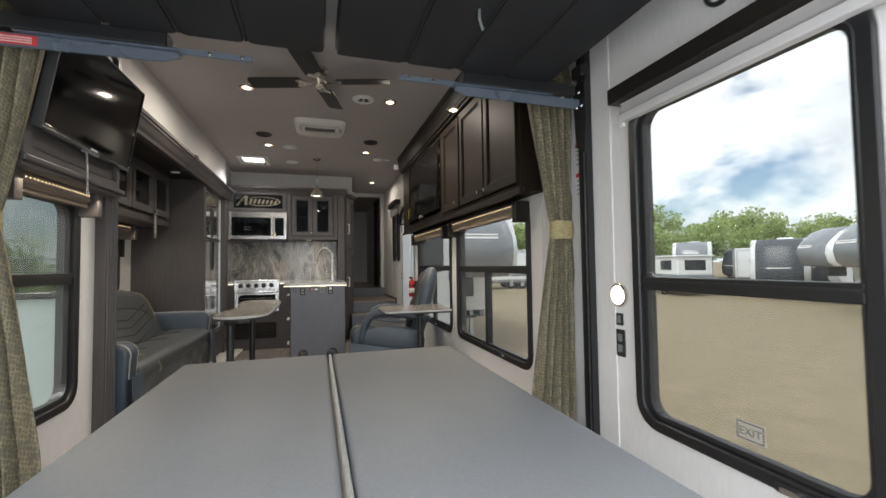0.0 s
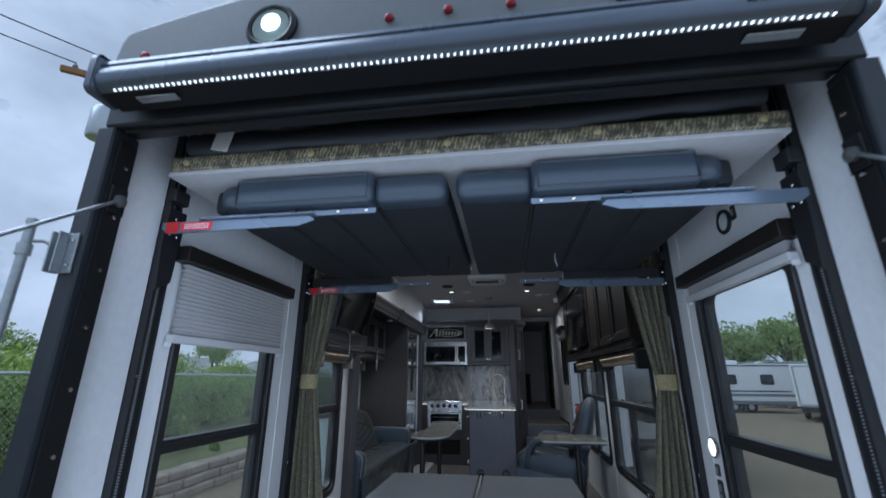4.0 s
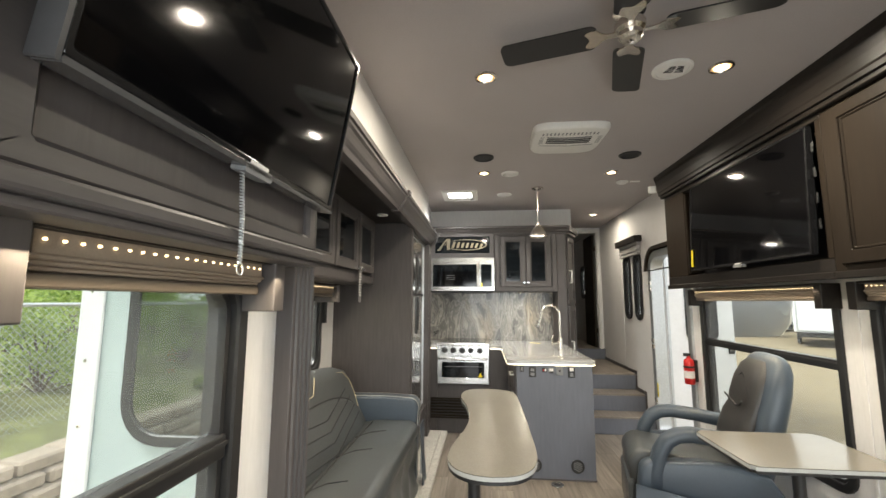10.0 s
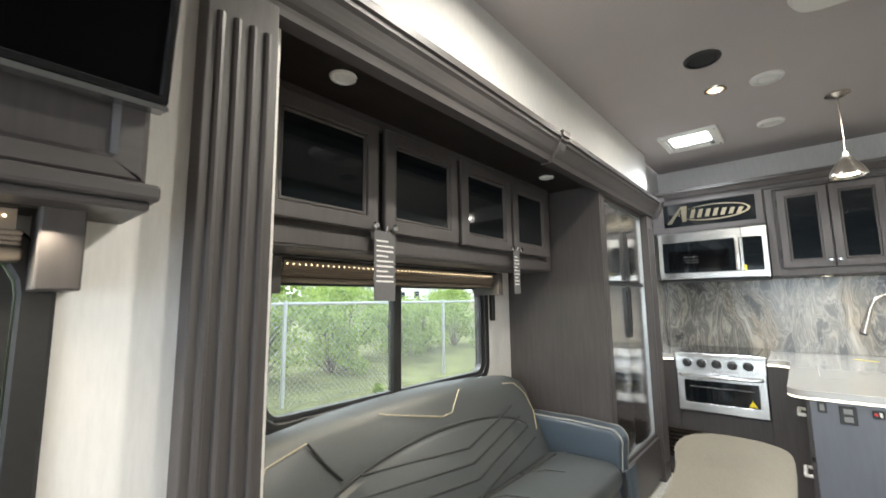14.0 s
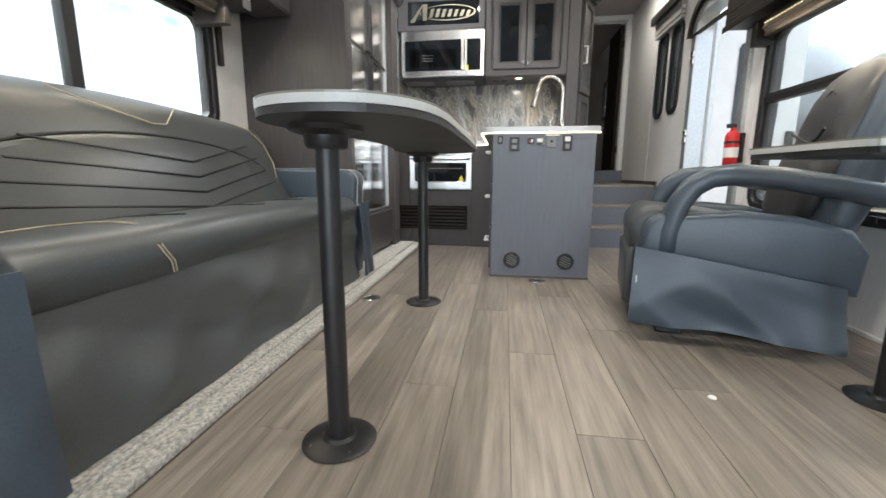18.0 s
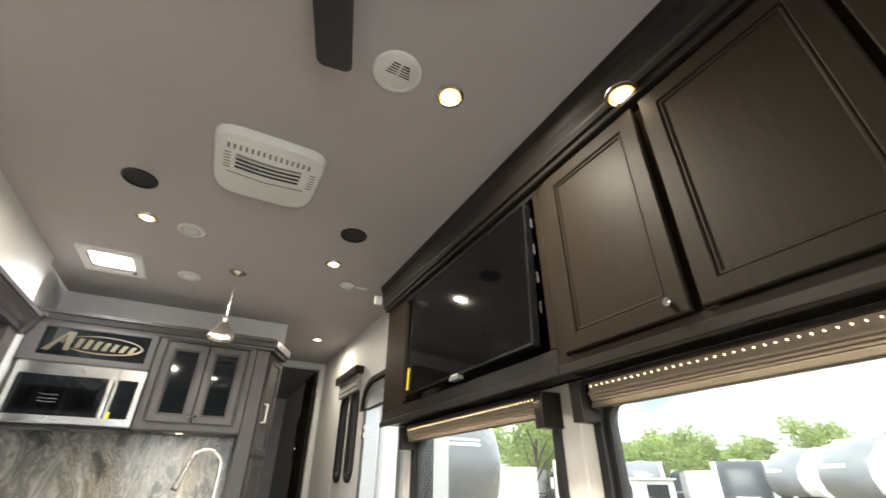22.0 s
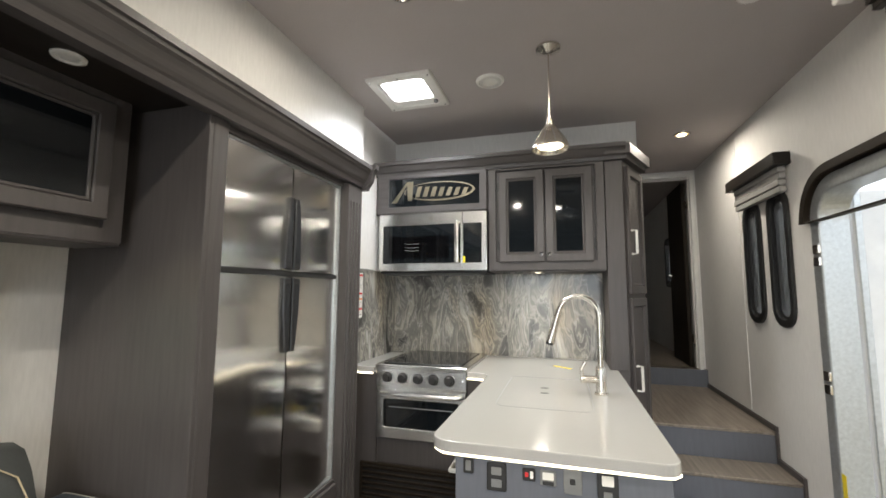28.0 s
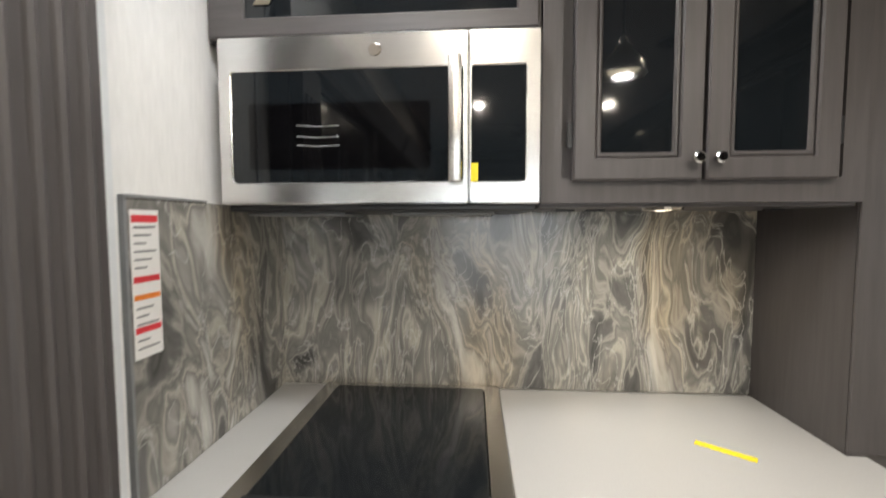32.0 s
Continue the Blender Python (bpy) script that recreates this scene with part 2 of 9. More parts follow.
def stone(name):
    """Grey quartzite: broad bands that flow downwards, with pale, tan and thin white veins."""
    m, n, l, b = nodes_of(name)
    co = n.new("ShaderNodeTexCoord")
    mp = n.new("ShaderNodeMapping")
    mp.inputs["Scale"].default_value = (2.2, 2.2, 0.80)
    mp.inputs["Rotation"].default_value = (0, radians(14), 0)
    l.new(co.outputs["Object"], mp.inputs["Vector"])
    warp = n.new("ShaderNodeTexNoise")
    warp.inputs["Scale"].default_value = 1.35
    warp.inputs["Detail"].default_value = 3
    l.new(mp.outputs["Vector"], warp.inputs["Vector"])
    push = n.new("ShaderNodeVectorMath")
    push.operation = 'SCALE'
    push.inputs["Scale"].default_value = 0.95
    l.new(warp.outputs["Color"], push.inputs[0])
    flow = n.new("ShaderNodeVectorMath")
    flow.operation = 'ADD'
    l.new(mp.outputs["Vector"], flow.inputs[0])
    l.new(push.outputs[0], flow.inputs[1])
    band = n.new("ShaderNodeTexNoise")
    band.inputs["Scale"].default_value = 2.1
    band.inputs["Detail"].default_value = 7
    band.inputs["Roughness"].default_value = 0.52
    band.inputs["Distortion"].default_value = 1.7
    l.new(flow.outputs[0], band.inputs["Vector"])
    ramp = n.new("ShaderNodeValToRGB")
    e = ramp.color_ramp.elements
    e[0].position, e[0].color = 0.30, (0.07, 0.069, 0.066, 1)
    e[1].position, e[1].color = 0.72, (0.56, 0.55, 0.52, 1)
    for pos, col in ((0.40, (0.14, 0.137, 0.13, 1)), (0.445, (0.33, 0.315, 0.285, 1)), (0.475, (0.17, 0.165, 0.155, 1)), (0.52, (0.25, 0.24, 0.22, 1)), (0.55, (0.43, 0.405, 0.35, 1)), (0.585, (0.20, 0.195, 0.185, 1)), (0.63, (0.36, 0.345, 0.32, 1))):
        e.new(pos).color = col
    l.new(band.outputs["Fac"], ramp.inputs["Fac"])
    vein = n.new("ShaderNodeTexNoise")
    vein.inputs["Scale"].default_value = 2.9
    vein.inputs["Detail"].default_value = 5
    vein.inputs["Distortion"].default_value = 2.6
    l.new(flow.outputs[0], vein.inputs["Vector"])
    thin = n.new("ShaderNodeValToRGB")
    t = thin.color_ramp.elements
    t[0].position, t[0].color = 0.485, (0, 0, 0, 1)
    t[1].position, t[1].color = 0.515, (0, 0, 0, 1)
    t.new(0.50).color = (0.42, 0.42, 0.42, 1)
    l.new(vein.outputs["Fac"], thin.inputs["Fac"])
    pale = n.new("ShaderNodeMixRGB")
    pale.inputs["Color2"].default_value = (0.62, 0.61, 0.58, 1)
    l.new(thin.outputs["Color"], pale.inputs["Fac"])
    l.new(ramp.outputs["Color"], pale.inputs["Color1"])
    tan = n.new("ShaderNodeTexNoise")
    tan.inputs["Scale"].default_value = 1.1
    tan.inputs["Detail"].default_value = 2
    l.new(flow.outputs[0], tan.inputs["Vector"])
    tr = n.new("ShaderNodeValToRGB")
    tr.color_ramp.elements[0].position, tr.color_ramp.elements[1].position = 0.50, 0.66
    tr.color_ramp.elements[0].color, tr.color_ramp.elements[1].color = (1, 1, 1, 1), (1.0, 0.90, 0.76, 1)
    l.new(tan.outputs["Fac"], tr.inputs["Fac"])
    mu = n.new("ShaderNodeMixRGB")
    mu.blend_type = 'MULTIPLY'
    mu.inputs["Fac"].default_value = 1.0
    l.new(pale.outputs["Color"], mu.inputs["Color1"])
    l.new(tr.outputs["Color"], mu.inputs["Color2"])
    l.new(mu.outputs["Color"], b.inputs["Base Color"])
    b.inputs["Roughness"].default_value = 0.17
    return m


def woven(name, ground, thread, scale, share):
    """Cloth with a lattice of crossing brush-like threads over a darker ground."""
    m, n, l, b = nodes_of(name)
    co = n.new("ShaderNodeTexCoord")
    lines = []
    for turn in (42, -47):
        mp = n.new("ShaderNodeMapping")
        mp.inputs["Rotation"].default_value = (radians(turn), radians(turn), radians(turn * 0.5))
        l.new(co.outputs["Object"], mp.inputs["Vector"])
        wv = n.new("ShaderNodeTexWave")
        wv.inputs["Scale"].default_value = scale
        wv.inputs["Distortion"].default_value = 5.0
        wv.inputs["Detail"].default_value = 3
        wv.inputs["Detail Scale"].default_value = 1.6
        l.new(mp.outputs["Vector"], wv.inputs["Vector"])
        lines.append(wv.outputs["Fac"])
    top = n.new("ShaderNodeMath")
    top.operation = 'MAXIMUM'
    l.new(lines[0], top.inputs[0])
    l.new(lines[1], top.inputs[1])
    worn = n.new("ShaderNodeTexNoise")
    worn.inputs["Scale"].default_value = 38
    worn.inputs["Detail"].default_value = 4
    l.new(co.outputs["Object"], worn.inputs["Vector"])
    mul = n.new("ShaderNodeMath")
    mul.operation = 'MULTIPLY'
    l.new(top.outputs[0], mul.inputs[0])
    l.new(worn.outputs["Fac"], mul.inputs[1])
    ramp = n.new("ShaderNodeValToRGB")
    ramp.color_ramp.elements[0].position, ramp.color_ramp.elements[1].position = share * 0.72, share * 1.25
    ramp.color_ramp.elements[0].color, ramp.color_ramp.elements[1].color = rgb(ground), rgb(thread)
    l.new(mul.outputs[0], ramp.inputs["Fac"])
    l.new(ramp.outputs["Color"], b.inputs["Base Color"])
    b.inputs["Roughness"].default_value = 0.78
    bp = n.new("ShaderNodeBump")
    bp.inputs["Strength"].default_value = 0.3
    bp.inputs["Distance"].default_value = 0.003
    l.new(mul.outputs[0], bp.inputs["Height"])
    l.new(bp.outputs["Normal"], b.inputs["Normal"])
    return m


def leaves(name, dark, light):
    m, n, l, b = nodes_of(name)
    g = n.new("ShaderNodeNewGeometry")
    r = n.new("ShaderNodeValToRGB")
    r.color_ramp.elements[0].color, r.color_ramp.elements[1].color = rgb(dark), rgb(light)
    l.new(g.outputs["Random Per Island"], r.inputs["Fac"])
    l.new(r.outputs["Color"], b.inputs["Base Color"])
    b.inputs["Roughness"].default_value = 0.6
    thin = n.new("ShaderNodeBsdfTranslucent")
    l.new(r.outputs["Color"], thin.inputs["Color"])
    mix = n.new("ShaderNodeMixShader")
    mix.inputs["Fac"].default_value = 0.45
    l.new(b.outputs["BSDF"], mix.inputs[1])
    l.new(thin.outputs["BSDF"], mix.inputs[2])
    l.new(mix.outputs["Shader"], n["Material Output"].inputs["Surface"])
    return m


WOOD = surface("grey_brown_wood", (0.075, 0.067, 0.067), 0.44, vary=0.13, grain=(60, 60, 5), bump=0.08, stain=0.15)
WOOD_H = surface("grey_brown_wood_level", (0.075, 0.067, 0.067), 0.44, vary=0.13, grain=(60, 5, 60), bump=0.08, stain=0.15)
WOOD_X = surface("grey_brown_wood_across", (0.075, 0.067, 0.067), 0.44, vary=0.13, grain=(5, 60, 60), bump=0.08, stain=0.15)
# Darker tone of the cabinet wood, mostly for the right-hand side.
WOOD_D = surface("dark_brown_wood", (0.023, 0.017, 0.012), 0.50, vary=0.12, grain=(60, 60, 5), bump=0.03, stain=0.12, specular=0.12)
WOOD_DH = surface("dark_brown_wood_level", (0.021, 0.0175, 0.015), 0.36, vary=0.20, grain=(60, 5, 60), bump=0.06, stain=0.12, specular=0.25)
ISLAND = surface("slate_laminate", (0.135, 0.145, 0.175), 0.5, vary=0.07, grain=(50, 50, 6), bump=0.05)
WALL = surface("pale_vinyl_wall", (0.78, 0.765, 0.75), 0.62, vary=0.05, grain=(90, 90, 14), bump=0.05, stain=0.05)
CEILING = surface("taupe_ceiling_vinyl", (0.46, 0.425, 0.42), 0.75, vary=0.05, grain=(200, 200, 200), bump=0.10, stain=0.05)
PLANK = surface("oak_vinyl_plank", (0.25, 0.215, 0.182), 0.36, vary=0.34, grain=(46, 2.6, 46), bump=0.06, stain=0.16, each=0.17)
JOINT = surface("floor_joint", (0.19, 0.16, 0.13), 0.7)
QUARTZ = surface("white_quartz", (0.44, 0.435, 0.425), 0.11, vary=0.03, grain=(260, 260, 260), stain=0.03, coat=0.3, rough_vary=0.04)
STEEL = surface("brushed_steel", (0.62, 0.60, 0.57), 0.24, metal=1.0, vary=0.07, grain=(4, 4, 420), bump=0.03, stain=0.06, rough_vary=0.06)
STEEL_F = brushed("brushed_steel_door", (0.90, 0.885, 0.86), 0.16)
STEEL_H = surface("brushed_steel_level", (0.78, 0.78, 0.77), 0.24, metal=1.0, vary=0.07, grain=(4, 420, 420), bump=0.03, stain=0.06, rough_vary=0.06)
NICKEL = surface("brushed_nickel", (0.70, 0.66, 0.60), 0.22, metal=1.0, vary=0.05, grain=(200, 200, 200))
CHROME = surface("chrome", (0.80, 0.80, 0.80), 0.08, metal=1.0, vary=0.02, rough_vary=0.03)
GALV = surface("galvanised_steel", (0.55, 0.58, 0.60), 0.42, metal=0.8, vary=0.12, grain=(60, 60, 60))
VINYL = surface("charcoal_vinyl", (0.056, 0.061, 0.063), 0.34, vary=0.14, grain=(220, 220, 220), bump=0.14, stain=0.12)
VINYL_C = surface("brown_black_vinyl", (0.036, 0.034, 0.033), 0.40, vary=0.14, grain=(220, 220, 220), bump=0.14, stain=0.12)
VINYL_B = surface("slate_vinyl", (0.056, 0.074, 0.098), 0.36, vary=0.14, grain=(220, 220, 220), bump=0.14, stain=0.12)
SKIRT = surface("charcoal_skirt_cloth", (0.082, 0.087, 0.088), 0.38, vary=0.12, grain=(160, 160, 160), bump=0.1)
PIPING = surface("cream_piping", (0.48, 0.41, 0.28), 0.6, vary=0.1)
ARM_THREAD = surface("pale_grey_thread", (0.42, 0.42, 0.40), 0.6, vary=0.1)
SEAM = surface("stitched_seam", (0.02, 0.021, 0.022), 0.6)
BLACK = surface("black_painted_metal", (0.016, 0.016, 0.017), 0.38, vary=0.15, grain=(90, 90, 90), bump=0.04)
BLACK_G = surface("glossy_black_plastic", (0.014, 0.014, 0.015), 0.14, vary=0.08)
BLACK_P = surface("black_plastic", (0.022, 0.022, 0.023), 0.45, vary=0.10, grain=(150, 150, 150))
SILVER = surface("smoked_silver_plastic", (0.16, 0.16, 0.165), 0.2, metal=0.5, vary=0.06)
GREY_P = surface("grey_plastic", (0.20, 0.205, 0.21), 0.45, vary=0.08)
WHITE_P = surface("white_plastic", (0.80, 0.79, 0.76), 0.42, vary=0.03, stain=0.04)
SCREEN = surface("dark_screen_glass", (0.0025, 0.0025, 0.003), 0.06, vary=0.05, rough_vary=0.02, specular=0.32)
SMOKE = surface("smoked_glass", (0.008, 0.010, 0.012), 0.05, vary=0.05, rough_vary=0.02)
PANE = glass("window_glass", (0.80, 0.83, 0.81), 0.0, 1.15)
pn_, pl_ = PANE.node_tree.nodes, PANE.node_tree.links
# Pale veil mixed into the glass to paint haze over the view.
veil = pn_.new("ShaderNodeBsdfTranslucent")
veil.inputs["Color"].default_value = (0.9, 0.9, 0.88, 1)
veil_mix = pn_.new("ShaderNodeMixShader")
veil_mix.inputs["Fac"].default_value = 0.03
pl_.new(pn_["Principled BSDF"].outputs["BSDF"], veil_mix.inputs[1])
pl_.new(veil.outputs["BSDF"], veil_mix.inputs[2])
pl_.new(veil_mix.outputs["Shader"], pn_["Material Output"].inputs["Surface"])
STONE = stone("grey_veined_stone")
SHADE = surface("pleated_shade_cloth", (0.60, 0.58, 0.57), 0.8, vary=0.05, grain=(300, 300, 300), bump=0.1)
FOLDED = surface("folded_grey_shade", (0.36, 0.35, 0.34), 0.6, vary=0.08)
BLIND_BAR = surface("taupe_blind_bar", (0.085, 0.068, 0.052), 0.5, vary=0.06)
BLIND = surface("taupe_roller_cloth", (0.27, 0.215, 0.165), 0.8, vary=0.08, grain=(20, 300, 300), bump=0.1)
CURTAIN = woven("olive_lattice_curtain", (0.155, 0.142, 0.102), (0.29, 0.252, 0.15), 27, 0.42)
CURTAIN_L = surface("gold_tie_cloth", (0.36, 0.30, 0.15), 0.8, vary=0.25, grain=(70, 70, 70), bump=0.2)
FABRIC = woven("gold_mesh_fabric", (0.055, 0.05, 0.035), (0.36, 0.31, 0.18), 34, 0.46)
CARPET = surface("pale_loop_carpet", (0.46, 0.44, 0.40), 0.95, vary=0.55, grain=(95, 95, 95), bump=0.6)
TABLE = surface("grey_table_laminate", (0.21, 0.195, 0.165), 0.22, vary=0.10, grain=(160, 160, 160), stain=0.08)
TABLE_E = surface("pale_table_edge", (0.50, 0.51, 0.50), 0.4, vary=0.06)
BEDTOP = surface("grey_vinyl_bed_deck", (0.19, 0.195, 0.205), 0.5, rough_vary=0.03, vary=0.10, grain=(240, 240, 240), bump=0.1, stain=0.12)
NAVY = surface("black_blue_vinyl", (0.036, 0.046, 0.062), 0.30, vary=0.12, grain=(220, 220, 220), bump=0.1)
UNDER = surface("black_sofa_back_cloth", (0.014, 0.015, 0.018), 0.6, vary=0.12, grain=(200, 200, 200), bump=0.1)
BOARD = surface("grey_bed_board", (0.44, 0.42, 0.41), 0.7, vary=0.05)
TRIM = surface("wall_toned_trim", (0.70, 0.68, 0.67), 0.5, vary=0.05)
RED = surface("red_enamel", (0.55, 0.02, 0.02), 0.3, vary=0.05)
RED_L = surface("red_lens", (0.35, 0.02, 0.03), 0.2, vary=0.05)
YELLOW = surface("yellow_sticker", (0.85, 0.68, 0.02), 0.5, vary=0.03)
PAPER = surface("white_paper", (0.78, 0.77, 0.75), 0.7, vary=0.03)
FILM = surface("frosted_film", (0.46, 0.43, 0.36), 0.5, vary=0.05)
# Dark colour that paints the shadow inside slots and holes.
SLOT_DARK = surface("slot_shadow", (0.05, 0.05, 0.05), 0.7)
INK_R = surface("red_print", (0.62, 0.04, 0.05), 0.7)
ORANGE = surface("orange_print", (0.75, 0.22, 0.03), 0.7)
GRIP = surface("black_metal_grip", (0.061, 0.061, 0.062), 0.30, metal=0.7, vary=0.1)
TAG = surface("dark_card_tag", (0.13, 0.125, 0.13), 0.6, vary=0.06)
GOLD = surface("brushed_gold_plate", (0.27, 0.235, 0.175), 0.34, metal=0.9, vary=0.08, grain=(20, 20, 300))
CAP = surface("grey_fibreglass", (0.22, 0.235, 0.245), 0.35, vary=0.05, grain=(40, 40, 40), coat=0.25)
AWNING = surface("slate_aluminium", (0.15, 0.18, 0.23), 0.28, metal=0.3, vary=0.06, grain=(6, 60, 60), coat=0.2)
# Made-up pale metal that bounces light up to the cap and bed.
RAMP = surface("pale_bounce_deck", (0.42, 0.42, 0.41), 0.5, metal=0.3, vary=0.15, grain=(20, 20, 20))
JAMB = surface("dark_slate_trim", (0.045, 0.052, 0.064), 0.4, vary=0.08)
GRAVEL = surface("pale_gravel_lot", (0.225, 0.18, 0.108), 0.9, vary=0.18, grain=(55, 55, 55), bump=0.2, stain=0.22)
EARTH = surface("dry_grass_bank", (0.19, 0.20, 0.075), 0.95, vary=0.35, grain=(3, 3, 3), bump=0.5, stain=0.3)
BLOCK = surface("tan_retaining_block", (0.40, 0.33, 0.26), 0.9, vary=0.18, grain=(20, 20, 20), bump=0.4, each=0.15)
RV_WHITE = surface("white_gelcoat", (0.78, 0.79, 0.80), 0.22, vary=0.03, stain=0.05, coat=0.3)
RV_CREAM = surface("cream_gelcoat", (0.66, 0.62, 0.54), 0.25, vary=0.03, stain=0.06, coat=0.3)
RV_MINT = surface("pale_mint_gelcoat", (0.46, 0.55, 0.54), 0.25, vary=0.03, stain=0.05, coat=0.3)
RV_GREY = surface("grey_gelcoat", (0.20, 0.215, 0.235), 0.25, vary=0.06, coat=0.3)
TINT = surface("reflective_tinted_glass", (0.24, 0.27, 0.26), 0.03, metal=1.0, vary=0.02, rough_vary=0.0)
RV_DARK = surface("dark_tinted_glass", (0.02, 0.024, 0.03), 0.08, vary=0.05)
TYRE = surface("tyre_rubber", (0.02, 0.02, 0.02), 0.8)
BARK = surface("tree_bark", (0.13, 0.10, 0.075), 0.9, vary=0.3, grain=(12, 12, 3), bump=0.5)
POLE = surface("weathered_pole_wood", (0.40, 0.22, 0.10), 0.85, vary=0.25, grain=(30, 30, 2), bump=0.3)
LEAF = leaves("green_leaves", (0.20, 0.29, 0.08), (0.45, 0.54, 0.21))
LEAF_B = leaves("bank_shrub_leaves", (0.17, 0.27, 0.05), (0.48, 0.60, 0.16))
LED = glowing("warm_led", (1.0, 0.74, 0.40), 1.5)
LED_W = glowing("white_led", (1.0, 0.93, 0.80), 2.2)
BULB = glowing("lamp_diffuser", (1.0, 0.86, 0.60), 3.0)
# Amber emission that paints the halo round a lit lens.
BULB_HALO = glowing("lamp_halo", (1.0, 0.62, 0.27), 0.42)
BULB_OFF = surface("lamp_diffuser_off", (0.72, 0.72, 0.70), 0.4)
LENS_G = surface("greenish_reflector", (0.26, 0.31, 0.27), 0.2, metal=0.4)
FLOOD = glowing("flood_light_lens", (0.95, 1.0, 0.95), 7)
SKYLIGHT = glowing("skylight_dome", (1.0, 0.99, 0.96), 2.2)
# Added glow that paints the light caught on the counter edge.
EDGE_GLINT = glowing("counter_edge_glint", (1.0, 0.86, 0.62), 1.6)
NIGHT = glowing("night_light_lens", (1.0, 0.95, 0.85), 2.0)


# ---- building blocks ----
def thing(name, place, label, category, group="", kind=""):
    ob = new(name)
    ob.location = place
    ob.empty_display_size = 0.1
    return tagged(ob, label, category, group, kind)


def base_of(ob):
    v = Vector((0, 0, 0))
    while ob is not None:
        v = v + ob.location
        ob = ob.parent
    return v


def part(name, bm, material, parent=None, label="", smooth=False):
    """Links a bmesh, given in world metres, as one mesh object under a thing or a part."""
    if parent is not None:
        bmesh.ops.translate(bm, verts=bm.verts, vec=-base_of(parent))
    bmesh.ops.recalc_face_normals(bm, faces=bm.faces)
    me = bpy.data.meshes.new(name)
    bm.to_mesh(me)
    bm.free()
    me.materials.append(material)
    if smooth:
        me.shade_smooth()
        me.set_sharp_from_angle(angle=radians(38))
    ob = new(name, me)
    if parent is not None:
        ob.parent = parent
    if label:
        ob["label"] = label
    return ob


def single(name, bm, material, label, category, kind="", group="", smooth=False):
    """A thing that is one mesh, with its origin at its base."""
    xs = [v.co for v in bm.verts]
    mid = Vector(((min(v.x for v in xs) + max(v.x for v in xs)) / 2, (min(v.y for v in xs) + max(v.y for v in xs)) / 2, min(v.z for v in xs)))
    bmesh.ops.translate(bm, verts=bm.verts, vec=-mid)
    ob = part(name, bm, material, None, "", smooth)
    ob.location = mid
    return tagged(ob, label, category, group, kind)


def blank():
    return bmesh.new()


def box(x0, x1, y0, y1, z0, z1, bev=0.0, seg=1, bm=None):
    one = bmesh.new()
    bmesh.ops.create_cube(one, size=1.0)
    for v in one.verts:
        v.co = Vector(((x0 + x1) / 2 + v.co.x * (x1 - x0), (y0 + y1) / 2 + v.co.y * (y1 - y0), (z0 + z1) / 2 + v.co.z * (z1 - z0)))
    if bev:
        bmesh.ops.bevel(one, geom=one.edges[:], offset=bev, segments=seg, profile=0.5, affect='EDGES')
    if bm is None:
        return one
    return merge(bm, one)


def merge(bm, other):
    me = bpy.data.meshes.new("tmp")
    other.to_mesh(me)
    other.free()
    bm.from_mesh(me)
    bpy.data.meshes.remove(me)
    return bm


def turned(bm, m):
    bmesh.ops.transform(bm, matrix=m, verts=bm.verts)
    return bm


def rounded(u0, u1, v0, v1, r, n=5):
    r = min(r, (u1 - u0) / 2 - 1e-4, (v1 - v0) / 2 - 1e-4)
    if r <= 0:
        return [(u0, v0), (u1, v0), (u1, v1), (u0, v1)]
    pts = []
    for cu, cv, a0 in ((u1 - r, v0 + r, -90), (u1 - r, v1 - r, 0), (u0 + r, v1 - r, 90), (u0 + r, v0 + r, 180)):
        for k in range(n + 1):
            a = radians(a0 + 90 * k / n)
            pts.append((cu + r * math.cos(a), cv + r * math.sin(a)))
    return pts


# faces of the room: (u, v, w) to the world, w out from the face
def face_right(x):
    return lambda u, v, w: Vector((x - w, u, v))


def face_left(x):
    return lambda u, v, w: Vector((x + w, u, v))


def face_front(y):
    return lambda u, v, w: Vector((u, y - w, v))


def face_down(z):
    return lambda u, v, w: Vector((u, v, z - w))


def face_up(z):
    return lambda u, v, w: Vector((u, v, z + w))


def prism(pts, w0, w1, at, bm=None, bev=0.0):
    one = bmesh.new()
    lo = [one.verts.new(at(u, v, w0)) for u, v in pts]
    hi = [one.verts.new(at(u, v, w1)) for u, v in pts]
    n = len(pts)
    one.faces.new(lo)
    one.faces.new(hi)
    for i in range(n):
        one.faces.new((lo[i], lo[(i + 1) % n], hi[(i + 1) % n], hi[i]))
    if bev:
        bmesh.ops.recalc_face_normals(one, faces=one.faces)
        rim = [e for e in one.edges if all(v in hi for v in e.verts)]
        bmesh.ops.bevel(one, geom=rim, offset=bev, segments=2, profile=0.5, affect='EDGES')
    return one if bm is None else merge(bm, one)


